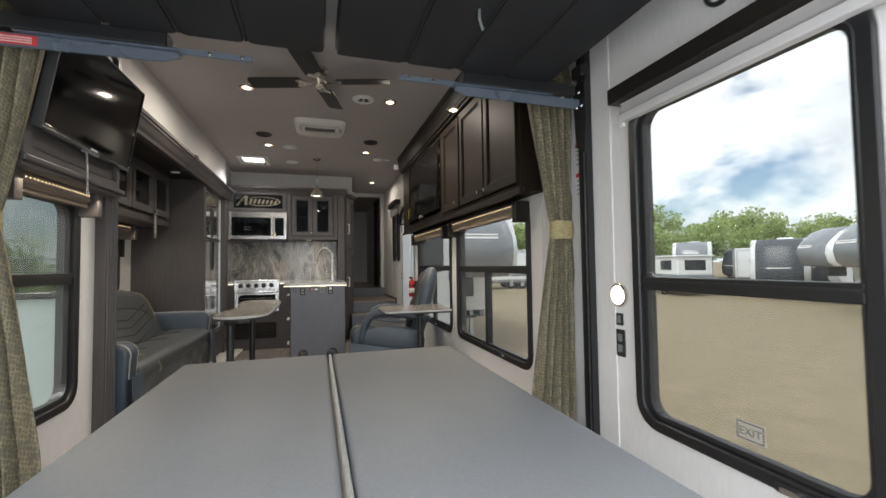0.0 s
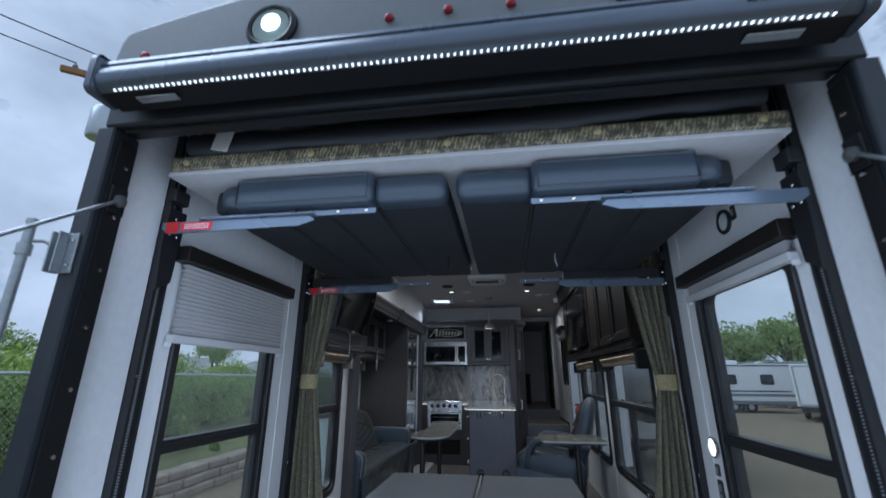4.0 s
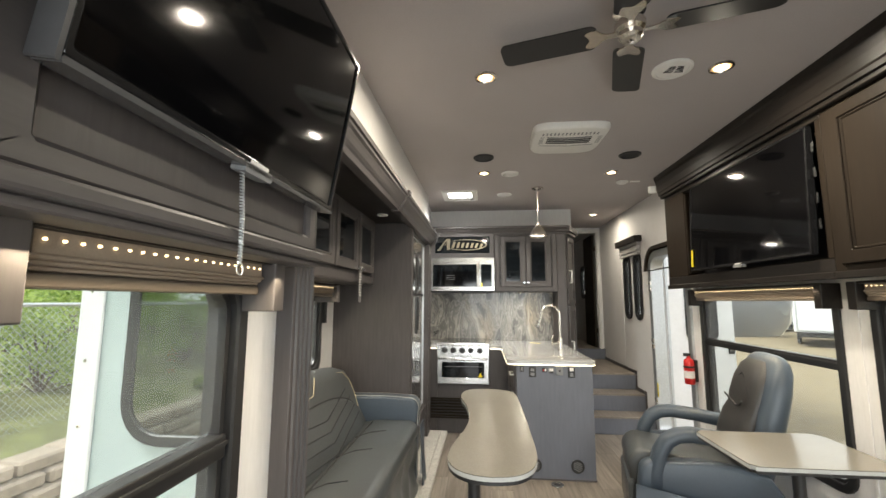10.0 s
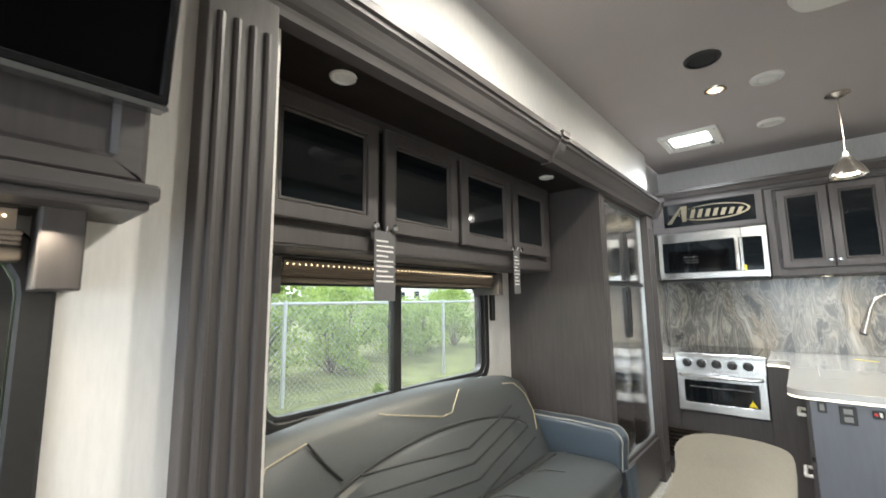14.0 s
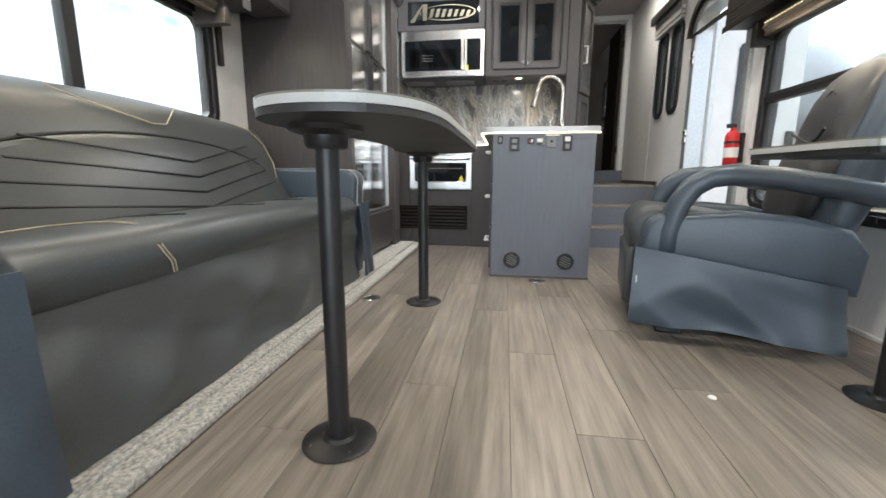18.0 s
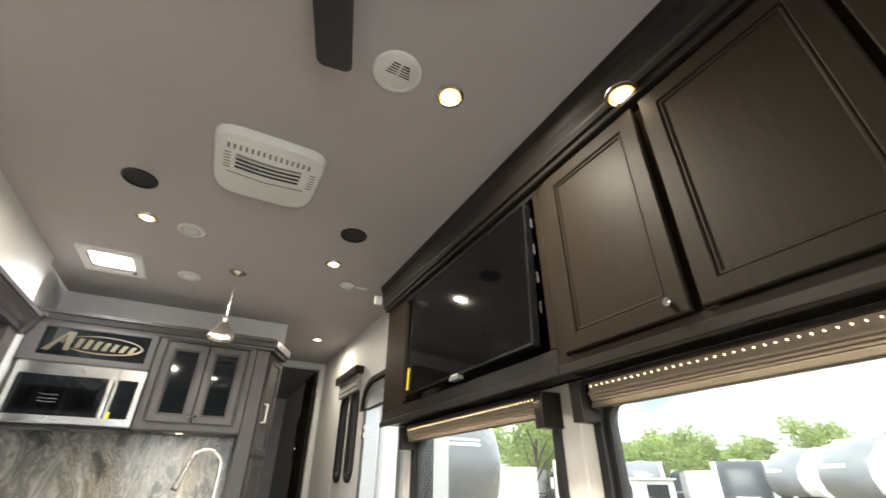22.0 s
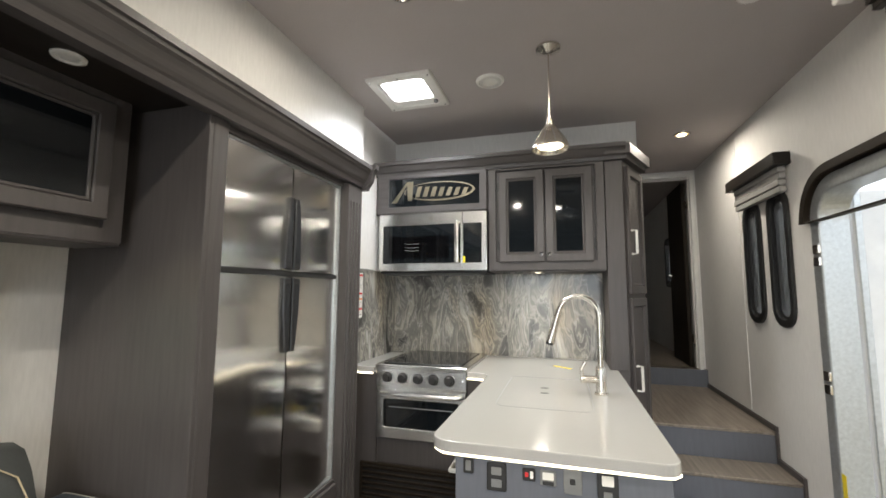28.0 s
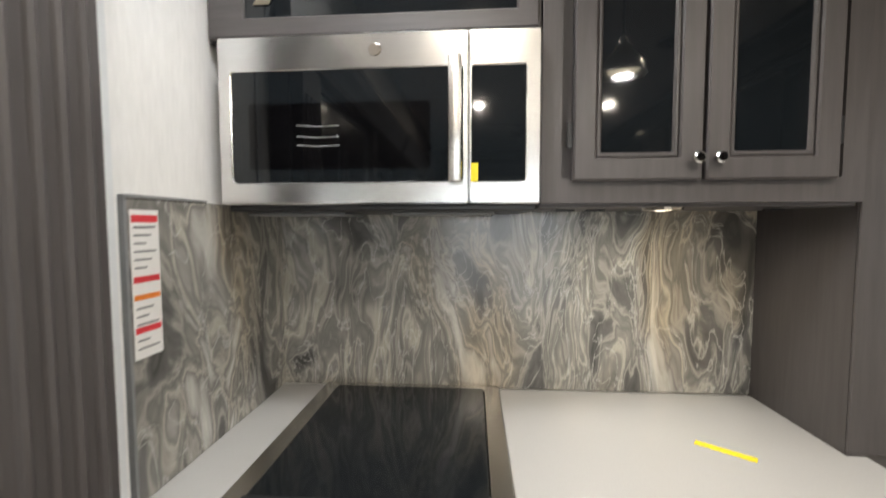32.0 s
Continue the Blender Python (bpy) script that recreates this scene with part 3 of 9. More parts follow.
def ring(outer, inner, w0, w1, at, bm=None, bev=0.0):
    one = bmesh.new()
    n = len(outer)
    assert len(inner) == n
    oa, ob_ = [one.verts.new(at(u, v, w0)) for u, v in outer], [one.verts.new(at(u, v, w1)) for u, v in outer]
    ia, ib = [one.verts.new(at(u, v, w0)) for u, v in inner], [one.verts.new(at(u, v, w1)) for u, v in inner]
    for i in range(n):
        j = (i + 1) % n
        for q in ((oa[i], oa[j], ob_[j], ob_[i]), (ia[i], ib[i], ib[j], ia[j]), (ob_[i], ob_[j], ib[j], ib[i]), (oa[i], ia[i], ia[j], oa[j])):
            one.faces.new(q)
    if bev:
        bmesh.ops.recalc_face_normals(one, faces=one.faces)
        rim = [e for e in one.edges if all(v in ob_ for v in e.verts) or all(v in ib for v in e.verts)]
        bmesh.ops.bevel(one, geom=rim, offset=bev, segments=1, profile=0.5, affect='EDGES')
    return one if bm is None else merge(bm, one)


def tube(pts, r, n=10, bm=None, radii=None, caps=True):
    one = bmesh.new()
    pts = [Vector(p) for p in pts]
    rows = []
    up = Vector((0, 0, 1))
    side = None
    for i, p in enumerate(pts):
        d = (pts[min(i + 1, len(pts) - 1)] - pts[max(i - 1, 0)]).normalized()
        if side is None:
            side = d.cross(up if abs(d.z) < 0.95 else Vector((1, 0, 0))).normalized()
        side = (side - d * side.dot(d)).normalized()
        other = d.cross(side)
        rr = radii[i] if radii else r
        rows.append([one.verts.new(p + (side * math.cos(2 * math.pi * k / n) + other * math.sin(2 * math.pi * k / n)) * rr) for k in range(n)])
    for a, b in zip(rows, rows[1:]):
        for k in range(n):
            one.faces.new((a[k], a[(k + 1) % n], b[(k + 1) % n], b[k]))
    if caps:
        one.faces.new(rows[0])
        one.faces.new(rows[-1])
    return one if bm is None else merge(bm, one)


def lathe(profile, at, n=24, bm=None):
    """Profile rows (radius, w) turned about the axis w of a face mapping, given as at(u, v, w)."""
    one = bmesh.new()
    rows = []
    for r, w in profile:
        r = max(r, 1e-5)
        rows.append([one.verts.new(at(r * math.cos(2 * math.pi * k / n), r * math.sin(2 * math.pi * k / n), w)) for k in range(n)])
    for a, b in zip(rows, rows[1:]):
        for k in range(n):
            one.faces.new((a[k], a[(k + 1) % n], b[(k + 1) % n], b[k]))
    one.faces.new(rows[0])
    one.faces.new(rows[-1])
    bmesh.ops.remove_doubles(one, verts=one.verts, dist=2e-5)
    return one if bm is None else merge(bm, one)


def shifted(at, du, dv, dw=0.0):
    return lambda u, v, w: at(u + du, v + dv, w + dw)


def wall_sheet(name, at, u0, u1, v0, v1, thick, holes, material, label="", kind="structure", parent=None):
    """A wall with real openings: one mesh of blocks round the holes (u0, u1, v0, v1); w from -thick to 0."""
    us = sorted({u0, u1, *[h[0] for h in holes], *[h[1] for h in holes]})
    bm = blank()
    for a, b in zip(us, us[1:]):
        cuts = sorted((h[2], h[3]) for h in holes if h[0] < (a + b) / 2 < h[1])
        lo = v0
        for c, d in cuts + [(v1, v1)]:
            if c - lo > 1e-4:
                prism([(a, lo), (b, lo), (b, c), (a, c)], -thick, 0, at, bm)
            lo = max(lo, d)
    ob = part(name, bm, material, parent)
    return tagged(ob, label, "wall" if parent is None else "", "", kind if parent is None else "")


# ---- shell ----
XR, XL, XS = 1.20, -1.20, -1.83
RIGHT, LEFT, SLIDE = face_right(XR), face_left(XL), face_left(XS)
G_WIN = (0.61, 1.34, 0.49, 1.72)
L_WIN1 = (2.27, 3.59, 0.475, 1.44)
L_WIN2 = (3.83, 5.13, 0.475, 1.44)
DOOR_H = (5.37, 6.13, 0.02, 1.86)
SLIT = [(6.45, 6.63, 1.21, 1.93), (6.80, 6.98, 1.21, 1.93)]
LL_WIN = (1.85, 2.45, 0.475, 1.44)
S_WIN = (3.13, 4.53, 0.90, 1.44)
wall_sheet("wall_right", RIGHT, 0.18, 8.0, -0.05, CEIL + 0.05, 0.05, [G_WIN, L_WIN1, L_WIN2, DOOR_H, *SLIT], WALL)
wall_sheet("wall_left_garage", LEFT, 0.18, 2.80, -0.05, CEIL + 0.05, 0.05, [G_WIN, LL_WIN], WALL)
wall_sheet("wall_left_header", LEFT, 2.80, 6.0, 2.05, CEIL + 0.05, 0.05, [], WALL)
wall_sheet("wall_kitchen_side", face_left(-1.265), 5.965, 6.75, -0.05, CEIL + 0.05, 0.05, [], WALL)
wall_sheet("wall_kitchen_back", face_front(6.705), -1.265, 0.483, -0.05, CEIL + 0.05, 0.05, [], WALL)
wall_sheet("wall_slide_side", SLIDE, 2.75, 6.0, -0.02, 2.2, 0.05, [S_WIN], WALL)
part("floor", box(XL - 0.05, XR + 0.05, 0.0, 8.0, -0.06, -0.004), JOINT)["kind"] = "structure"
tagged(bpy.data.objects["floor"], "dark joint bed under the oak vinyl planks", "floor")
tagged(part("ceiling", box(XL - 0.05, XR + 0.05, 0.15, 11.0, CEIL, CEIL + 0.06), CEILING), "taupe textured vinyl ceiling", "ceiling", "", "structure")
tagged(part("slide_floor", box(-1.88, -1.05, 2.81, 5.99, 0.0, 0.05, 0.004), CARPET), "carpeted floor lip of the slide-out", "floor", "", "structure")
tagged(part("slide_ceiling", box(-1.88, -1.15, 2.76, 5.98, 2.030, 2.048), WOOD_DH), "dark wood soffit of the slide-out", "ceiling", "", "structure")
# bedroom end
wall_sheet("wall_hall", face_front(8.05), 0.483, 1.2, 0.60, CEIL, 0.05, [(0.56, 1.13, 0.69, 2.44)], WALL)
wall_sheet("wall_hall_side", face_left(0.50), 6.76, 8.0, 0.0, CEIL, 0.05, [], WOOD)
wall_sheet("wall_bedroom_right", face_right(1.20), 8.0, 11.0, 0.6, CEIL, 0.05, [(8.95, 9.35, 1.45, 2.0)], WALL)
wall_sheet("wall_bedroom_end", face_front(11.0), -1.2, 1.2, 0.6, CEIL, 0.05, [], WALL)
wall_sheet("wall_bedroom_left", face_left(-1.2), 6.76, 11.0, 0.6, CEIL, 0.05, [], WALL)
tagged(part("floor_bedroom", box(-1.25, 1.25, 8.0, 11.0, 0.62, 0.69), PLANK), "raised oak vinyl bedroom floor", "floor", "", "structure")
for i, (y0, y1, z) in enumerate(((6.21, 6.47, 0.18), (6.47, 6.75, 0.36), (6.75, 8.0, 0.54))):
    st = thing("step", (0.8, (y0 + y1) / 2, 0), "dark-faced step with an oak vinyl tread", "step", "steps up to the bedroom", "structure")
    part("riser", box(0.46, 1.195, y0 + 0.004, y1, 0, z - 0.02), ISLAND, st)
    part("tread", box(0.46, 1.195, y0, y1, z - 0.02, z, 0.004), PLANK, st)
tagged(part("step_face", box(0.46, 1.195, 7.985, 8.06, 0.54, 0.688), ISLAND), "dark riser at the bedroom door", "step", "", "structure")


# ---- windows, blinds and trim ----
def window(name, at, u0, u1, v0, v1, bar=None, posts=(), low_posts=(), thick=0.05, r=0.07, label=""):
    w = thing(name, at((u0 + u1) / 2, v0, 0), label or "black-framed window with rounded corners and clear glass", "window", "", "structure")
    e = 0.035
    part("window_frame", ring(rounded(u0 - e, u1 + e, v0 - e, v1 + e, r + e), rounded(u0 + 0.008, u1 - 0.008, v0 + 0.008, v1 - 0.008, r), -thick - 0.015, 0.016, at, bev=0.005), BLACK, w)
    part("gasket", ring(rounded(u0 + 0.010, u1 - 0.010, v0 + 0.010, v1 - 0.010, r), rounded(u0 + 0.026, u1 - 0.026, v0 + 0.026, v1 - 0.026, r - 0.014), -0.034, -0.004, at), BLACK_P, w)
    cuts = [v0 + 0.012]
    if bar:
        part("rail", prism(rounded(u0 + 0.012, u1 - 0.012, bar - 0.026, bar + 0.026, 0.004), -0.04, 0.006, at, bev=0.004), BLACK, w)
        part("rail_lip", prism([(u0 + 0.012, bar + 0.004), (u1 - 0.012, bar + 0.004), (u1 - 0.012, bar + 0.012), (u0 + 0.012, bar + 0.012)], 0.006, 0.012, at), BLACK_P, w)
    for k, p in enumerate((*posts, *low_posts)):
        top = bar - 0.026 if (bar and p in low_posts) else v1 - 0.012
        part("mullion", prism(rounded(p - 0.024, p + 0.024, v0 + 0.012, top, 0.003), -0.04, 0.004, at, bev=0.004), BLACK, w)
    rows = [(v0 + 0.014, bar - 0.026), (bar + 0.026, v1 - 0.014)] if bar else [(v0 + 0.014, v1 - 0.014)]
    for k, (a, b) in enumerate(rows):
        cols = sorted([u0 + 0.014, u1 - 0.014, *posts, *(low_posts if k == 0 else ())])
        for c, d in zip(cols, cols[1:]):
            pane = part("pane", prism(rounded(c, d, a, b, 0.05), -0.026, -0.022, at), PANE, w)
            pane.visible_shadow = False
    return w


def screws(parent, at, spots, r=0.006, mat=None):
    for u, v in spots:
        part("screw", lathe([(0.0, 0.0), (r, 0.0), (r * 0.8, 0.003), (0.0, 0.004)], shifted(at, u, v), 8), mat or CHROME, parent)


def led_strip(parent, at, u0, u1, v, w, step=0.024):
    part("led_track", prism([(u0, v - 0.022), (u1, v - 0.022), (u1, v + 0.011), (u0, v + 0.011)], w - 0.006, w, at), BLIND, parent)
    bm = blank()
    n = int((u1 - u0) / step)
    for k in range(n):
        u = u0 + (k + 0.5) * (u1 - u0) / n
        prism([(u - 0.0024, v), (u - 0.0012, v - 0.0019), (u + 0.0012, v - 0.0019), (u + 0.0024, v), (u + 0.0012, v + 0.0019), (u - 0.0012, v + 0.0019)], w, w + 0.003, at, bm)
    part("led_row", bm, LED, parent, "warm glowing light-emitting diodes")["kind"] = "stuff"


def roller_blind(at, u0, u1, v0, v1, deep, label):
    b = thing("window_blind", at((u0 + u1) / 2, v0, 0), label, "blind")
    n = 3
    h = (v1 - v0 - 0.03) / n
    for k in range(n):
        a = v0 + k * h
        part("fold", prism(rounded(u0 + 0.012, u1 - 0.012, a, a + h * 1.02, 0.012), deep - 0.04 + 0.007 * k, deep - 0.022 + 0.007 * k, at, bev=0.004), BLIND, b)
    part("bottom_bar", prism(rounded(u0 + 0.010, u1 - 0.010, v0 - 0.022, v0 - 0.001, 0.007), deep - 0.050, deep - 0.022, at, bev=0.004), BLIND_BAR, b, "taupe bottom bar")
    led_strip(b, at, u0 + 0.02, u1 - 0.02, v1 - 0.012, deep - 0.012)
    part("led_bracket", prism(rounded(u0 + 0.002, u1 - 0.002, v1, v1 + 0.012, 0.002), deep - 0.075, deep + 0.002, at), WOOD_DH, b)
    for a in (u0 - 0.05, u1):
        # Light put into the wood tone: lighter on the lit left, darker right.
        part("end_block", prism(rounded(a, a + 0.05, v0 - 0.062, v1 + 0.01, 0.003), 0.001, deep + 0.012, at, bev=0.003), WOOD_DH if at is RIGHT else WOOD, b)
    return b


window("window_1", RIGHT, *G_WIN, bar=1.018, label="tall black-framed side window, clear upper pane over a sliding lower pane")
window("window_2", LEFT, *G_WIN, bar=1.028, label="tall black-framed side window half covered by a pleated shade")
window("window_3", RIGHT, *L_WIN1, bar=1.065, low_posts=(2.95,), label="wide black-framed window with two lower sliding panes")
window("window_4", RIGHT, *L_WIN2, bar=1.072, low_posts=(4.48,), label="wide black-framed window behind the recliner")
window("window_5", LEFT, *LL_WIN, bar=1.062, label="narrow black-framed window under the television cabinet")
window("window_6", SLIDE, *S_WIN, posts=(3.80,), label="wide black-framed slider window behind the sofa")
for i, s_ in enumerate(SLIT):
    window(f"window_{7 + i}", RIGHT, *s_, r=0.075, label="narrow black-framed slit window with round ends")

# latches at the foot of the right windows
for yy in (0.78, 2.62, 4.3):
    lt = thing("window_latch", RIGHT(yy, 0.485, 0), "black sliding latch with a chrome lever on a window sill", "latch")
    part("plate", prism(rounded(yy - 0.06, yy + 0.06, 0.458, 0.486, 0.008), 0.016, 0.024, RIGHT), BLACK_P, lt)
    part("lever", prism(rounded(yy - 0.01, yy + 0.04, 0.464, 0.480, 0.006), 0.024, 0.034, RIGHT), CHROME, lt)

# garage shades
for at, side in ((RIGHT, "raised"), (LEFT, "half lowered")):
    low = 1.685 if side == "raised" else 1.43
    u0, u1 = (0.50, 1.42)
    sh = thing("pleated_shade", at(0.96, low, 0), f"pale grey pleated shade, {side}, under a dark wood valance", "shade")
    part("valance", prism(rounded(u0, u1, 1.765, 1.83, 0.003), 0.001, 0.075, at, bev=0.004), WOOD_DH, sh)
    part("bottom_rail", prism(rounded(u0 + 0.03, u1 - 0.02, low, low + 0.032, 0.006), 0.012, 0.045, at, bev=0.003), SHADE, sh)
    folds = 4 if side == "raised" else 16
    bm = blank()
    z0, z1 = low + 0.032, 1.768
    pts = [(0.028 + (0.010 if k % 2 else -0.008), z0 + (z1 - z0) * k / (2 * folds)) for k in range(2 * folds + 1)]
    loop = pts + [(w - 0.006, v) for w, v in reversed(pts)]
    va = [bm.verts.new(at(u0 + 0.04, v, w)) for w, v in loop]
    vb = [bm.verts.new(at(u1 - 0.03, v, w)) for w, v in loop]
    for k in range(len(loop)):
        j = (k + 1) % len(loop)
        bm.faces.new((va[k], va[j], vb[j], vb[k]))
    part("pleats", bm, SHADE, sh, "accordion-folded cloth")
    for uu in (u0 + 0.03, u1 - 0.03):
        part("cord_clip", prism(rounded(uu - 0.01, uu + 0.01, low - 0.016, low + 0.002, 0.003), 0.018, 0.034, at), WHITE_P, sh)

roller_blind(RIGHT, 2.29, 3.58, 1.420, 1.478, 0.085, "folded taupe blind with a lit row of warm lights")
roller_blind(RIGHT, 3.83, 5.12, 1.420, 1.478, 0.085, "folded taupe blind with a lit row of warm lights")
roller_blind(LEFT, 1.90, 2.45, 1.428, 1.478, 0.085, "folded taupe blind with a lit row of warm lights")
roller_blind(SLIDE, 3.10, 4.44, 1.44, 1.495, 0.16, "folded taupe blind with a lit row of warm lights")
sv = thing("window_valance", RIGHT(6.72, 2.0, 0), "dark wood valance over a folded grey shade", "valance")
part("valance", prism(rounded(6.36, 7.07, 2.075, 2.145, 0.003), 0.001, 0.085, RIGHT, bev=0.004), WOOD_DH, sv)
for k in range(4):
    part("fold", prism(rounded(6.40, 7.03, 1.93 + 0.037 * k, 1.93 + 0.037 * k + 0.034, 0.01), 0.012, 0.045 + 0.006 * (k % 2), RIGHT, bev=0.004), FOLDED, sv)

# ---- entry door opening ----
ed = thing("entry_door_frame", RIGHT(5.75, 0.02, 0), "silver aluminium entry door frame with an arched top, open to the lot", "door frame", "", "structure")
arch_o = rounded(DOOR_H[0] - 0.06, DOOR_H[1] + 0.06, -0.06, DOOR_H[3] + 0.06, 0.20, 8)
arch_i = rounded(DOOR_H[0] + 0.012, DOOR_H[1] - 0.012, 0.012, DOOR_H[3] - 0.012, 0.13, 8)
part("frame", ring(arch_o, arch_i, 0.001, 0.022, RIGHT, bev=0.005), GALV, ed)
part("jamb_lining", ring(rounded(DOOR_H[0], DOOR_H[1], 0.0, DOOR_H[3], 0.13, 8), arch_i, -0.10, 0.001, RIGHT), GALV, ed)
for zz in (0.35, 0.95, 1.55):
    for dz in (-0.03, 0.03):
        part("hinge", prism(rounded(DOOR_H[1] - 0.011, DOOR_H[1] + 0.035, zz + dz - 0.022, zz + dz + 0.022, 0.004), 0.022, 0.032, RIGHT, bev=0.002), NICKEL, ed)
part("corner_trim", prism(rounded(DOOR_H[0] - 0.10, DOOR_H[0] - 0.062, 1.52, 1.80, 0.004), 0.001, 0.012, RIGHT), WOOD, ed)
part("hood", ring(rounded(DOOR_H[0] - 0.11, DOOR_H[1] + 0.11, 1.2, DOOR_H[3] + 0.11, 0.25, 8)[9:27], rounded(DOOR_H[0] - 0.065, DOOR_H[1] + 0.065, 1.2, DOOR_H[3] + 0.065, 0.21, 8)[9:27], 0.001, 0.045, RIGHT, bev=0.004), WOOD_D, ed, "dark arched head trim")
part("sticker", prism([(6.075, 0.42), (6.105, 0.42), (6.105, 0.56), (6.075, 0.56)], 0.0225, 0.0235, RIGHT), YELLOW, ed)
sd = thing("entry_door_leaf", (1.30, 6.13, 0.0), "white fibreglass entry door standing open outside", "door")
part("slab", box(1.315, 1.98, 6.115, 6.165, 0.04, 1.86, 0.01), RV_WHITE, sd)
part("screen_frame", box(1.315, 1.345, 6.105, 6.1145, 0.06, 1.84, 0.004), GALV, sd)
part("door_window", prism(rounded(1.50, 1.82, 1.0, 1.65, 0.06), 0.001, 0.008, face_front(6.115)), RV_DARK, sd, "dark glass pane")
part("door_latch", box(1.90, 1.96, 6.095, 6.114, 0.86, 0.98, 0.006), BLACK_P, sd)
ex = thing("fire_extinguisher", (1.135, 5.30, 0.70), "red fire extinguisher with a white label on the wall", "extinguisher")
Zx = lambda u, v, w: Vector((1.135 + u, 5.30 + v, 0.70 + w))
part("cylinder", lathe([(0.0, 0.0), (0.034, 0.0), (0.040, 0.008), (0.040, 0.18), (0.034, 0.20), (0.016, 0.215), (0.014, 0.232), (0.0, 0.232)], Zx, 18), RED, ex, smooth=True)
part("paper_label", lathe([(0.0403, 0.05), (0.0408, 0.05), (0.0408, 0.11), (0.0403, 0.11)], Zx, 18), PAPER, ex)
part("handle", box(1.095, 1.150, 5.29, 5.31, 0.930, 0.955, 0.004), BLACK_P, ex)
part("strap", lathe([(0.041, 0.135), (0.043, 0.135), (0.043, 0.15), (0.041, 0.15)], Zx, 18), BLACK, ex)
part("wall_bracket", box(1.176, 1.199, 5.28, 5.32, 0.72, 0.90, 0.003), BLACK, ex)

# ---- floor trim and panel seams ----
for nm, bx in (("baseboard_right", (1.188, 1.199, 0.2, 5.30, 0.0, 0.022)), ("baseboard_stair", (1.183, 1.199, 6.75, 7.98, 0.54, 0.575))):
    tagged(part(nm, box(*bx, 0.004), TRIM if nm == "baseboard_right" else WOOD_H), "low base moulding along the wall", "baseboard", "", "structure")
for y0, y1, z0, z1 in ((6.47, 6.735, 0.36, 0.395), (6.735, 6.75, 0.36, 0.575), (6.21, 6.455, 0.18, 0.215), (6.455, 6.47, 0.18, 0.395), (6.195, 6.21, 0.0, 0.215)):
    tagged(part("baseboard_stair", box(1.183, 1.199, y0, y1, z0, z1, 0.002), WOOD_H), "dark skirting that follows the steps", "baseboard", "", "structure")
for yy in (1.50, 2.10, 3.70, 5.22, 7.1):
    tagged(part("wall_batten", box(1.194, 1.1995, yy - 0.008, yy + 0.008, 0.05 if yy < 6 else 0.58, 2.5 if yy != 3.70 else 1.4, 0.001), WALL), "pale batten over a wall panel joint", "trim", "", "structure")
tagged(part("wall_batten", box(-1.1995, -1.194, 1.492, 1.508, 0.05, 2.5, 0.001), WALL), "pale batten over a wall panel joint", "trim", "", "structure")
tagged(part("ceiling_batten", box(-1.19, 0.965, 2.512, 2.537, CEIL - 0.005, CEIL - 0.0005, 0.001), CEILING), "flat batten over a ceiling joint", "trim", "", "structure")
tagged(part("soffit", box(-1.263, 0.483, 6.67, 6.704, 2.20, CEIL - 0.001), WALL), "pale soffit over the kitchen cabinets", "wall", "", "structure")
tagged(part("soffit_return", box(0.455, 0.483, 6.701, 6.76, 2.20, CEIL - 0.001), WALL), "pale soffit over the kitchen cabinets", "wall", "", "structure")

# ---- slide-out portal ----
po = thing("slide_out_portal", (-1.15, 4.3, 0.0), "dark wood portal with fluted pilasters and a crown moulding", "moulding", "", "structure")
FACE = face_left(-1.185)
def pilaster(parent, y0, y1, z0, z1, w=0.035):
    p = part("pilaster", prism(rounded(y0, y1, z0, z1, 0.003), -0.10, w, FACE, bev=0.003), WOOD, parent)
    n = 4
    for k in range(n):
        c = y0 + (y1 - y0) * (k + 0.8) / (n + 0.6)
        tube_pts = [FACE(c, z0 + 0.12, w), FACE(c, z1 - 0.10, w)]
        part("reed", tube(tube_pts, 0.0085, 8), WOOD, p)
pilaster(po, 2.655, 2.80, 0.0, 2.02)
pilaster(po, 5.775, 5.935, 0.05, 1.98, 0.02)
prof = [(0.0, 1.985), (0.046, 1.985), (0.050, 1.998), (0.054, 2.008), (0.062, 2.016), (0.070, 2.028), (0.078, 2.046), (0.086, 2.062), (0.096, 2.072), (0.098, 2.084), (0.107, 2.088), (0.108, 2.112), (0.0, 2.112)]
def crown(name, y0, y1, grow=0.0):
    bm = blank()
    a = [bm.verts.new((-1.2 + w + (grow if w > 0 else 0), y0, z + (grow * 0.6 if z > 2.05 else -grow * 0.6))) for w, z in prof]
    b = [bm.verts.new((-1.2 + w + (grow if w > 0 else 0), y1, z + (grow * 0.6 if z > 2.05 else -grow * 0.6))) for w, z in prof]
    n = len(prof)
    bm.faces.new(a)
    bm.faces.new(b)
    for k in range(n):
        bm.faces.new((a[k], a[(k + 1) % n], b[(k + 1) % n], b[k]))
    part(name, bm, WOOD_H, po)
crown("crown", 2.645, 4.13)
crown("crown", 4.20, 5.92)
crown("crown_cap", 4.13, 4.20, 0.012)
crown("crown_cap", 5.92, 5.965, 0.02)
part("carpet_lip", box(-1.20, -0.990, 2.80, 6.05, 0.0005, 0.035, 0.012, 2), CARPET, po, "rounded carpet edge")
wall_sheet("end_panel", lambda u, v, w: Vector((u, 2.80 - w, v)), -1.88, -1.20, -0.05, 2.2, 0.03, [], WALL, parent=po)
# outside face of the slide-out box, seen through the narrow window
so = thing("slide_out_box", (-1.6, 2.76, 0.0), "glossy white outer end of the slide-out with a dark window", "slide-out", "", "structure")
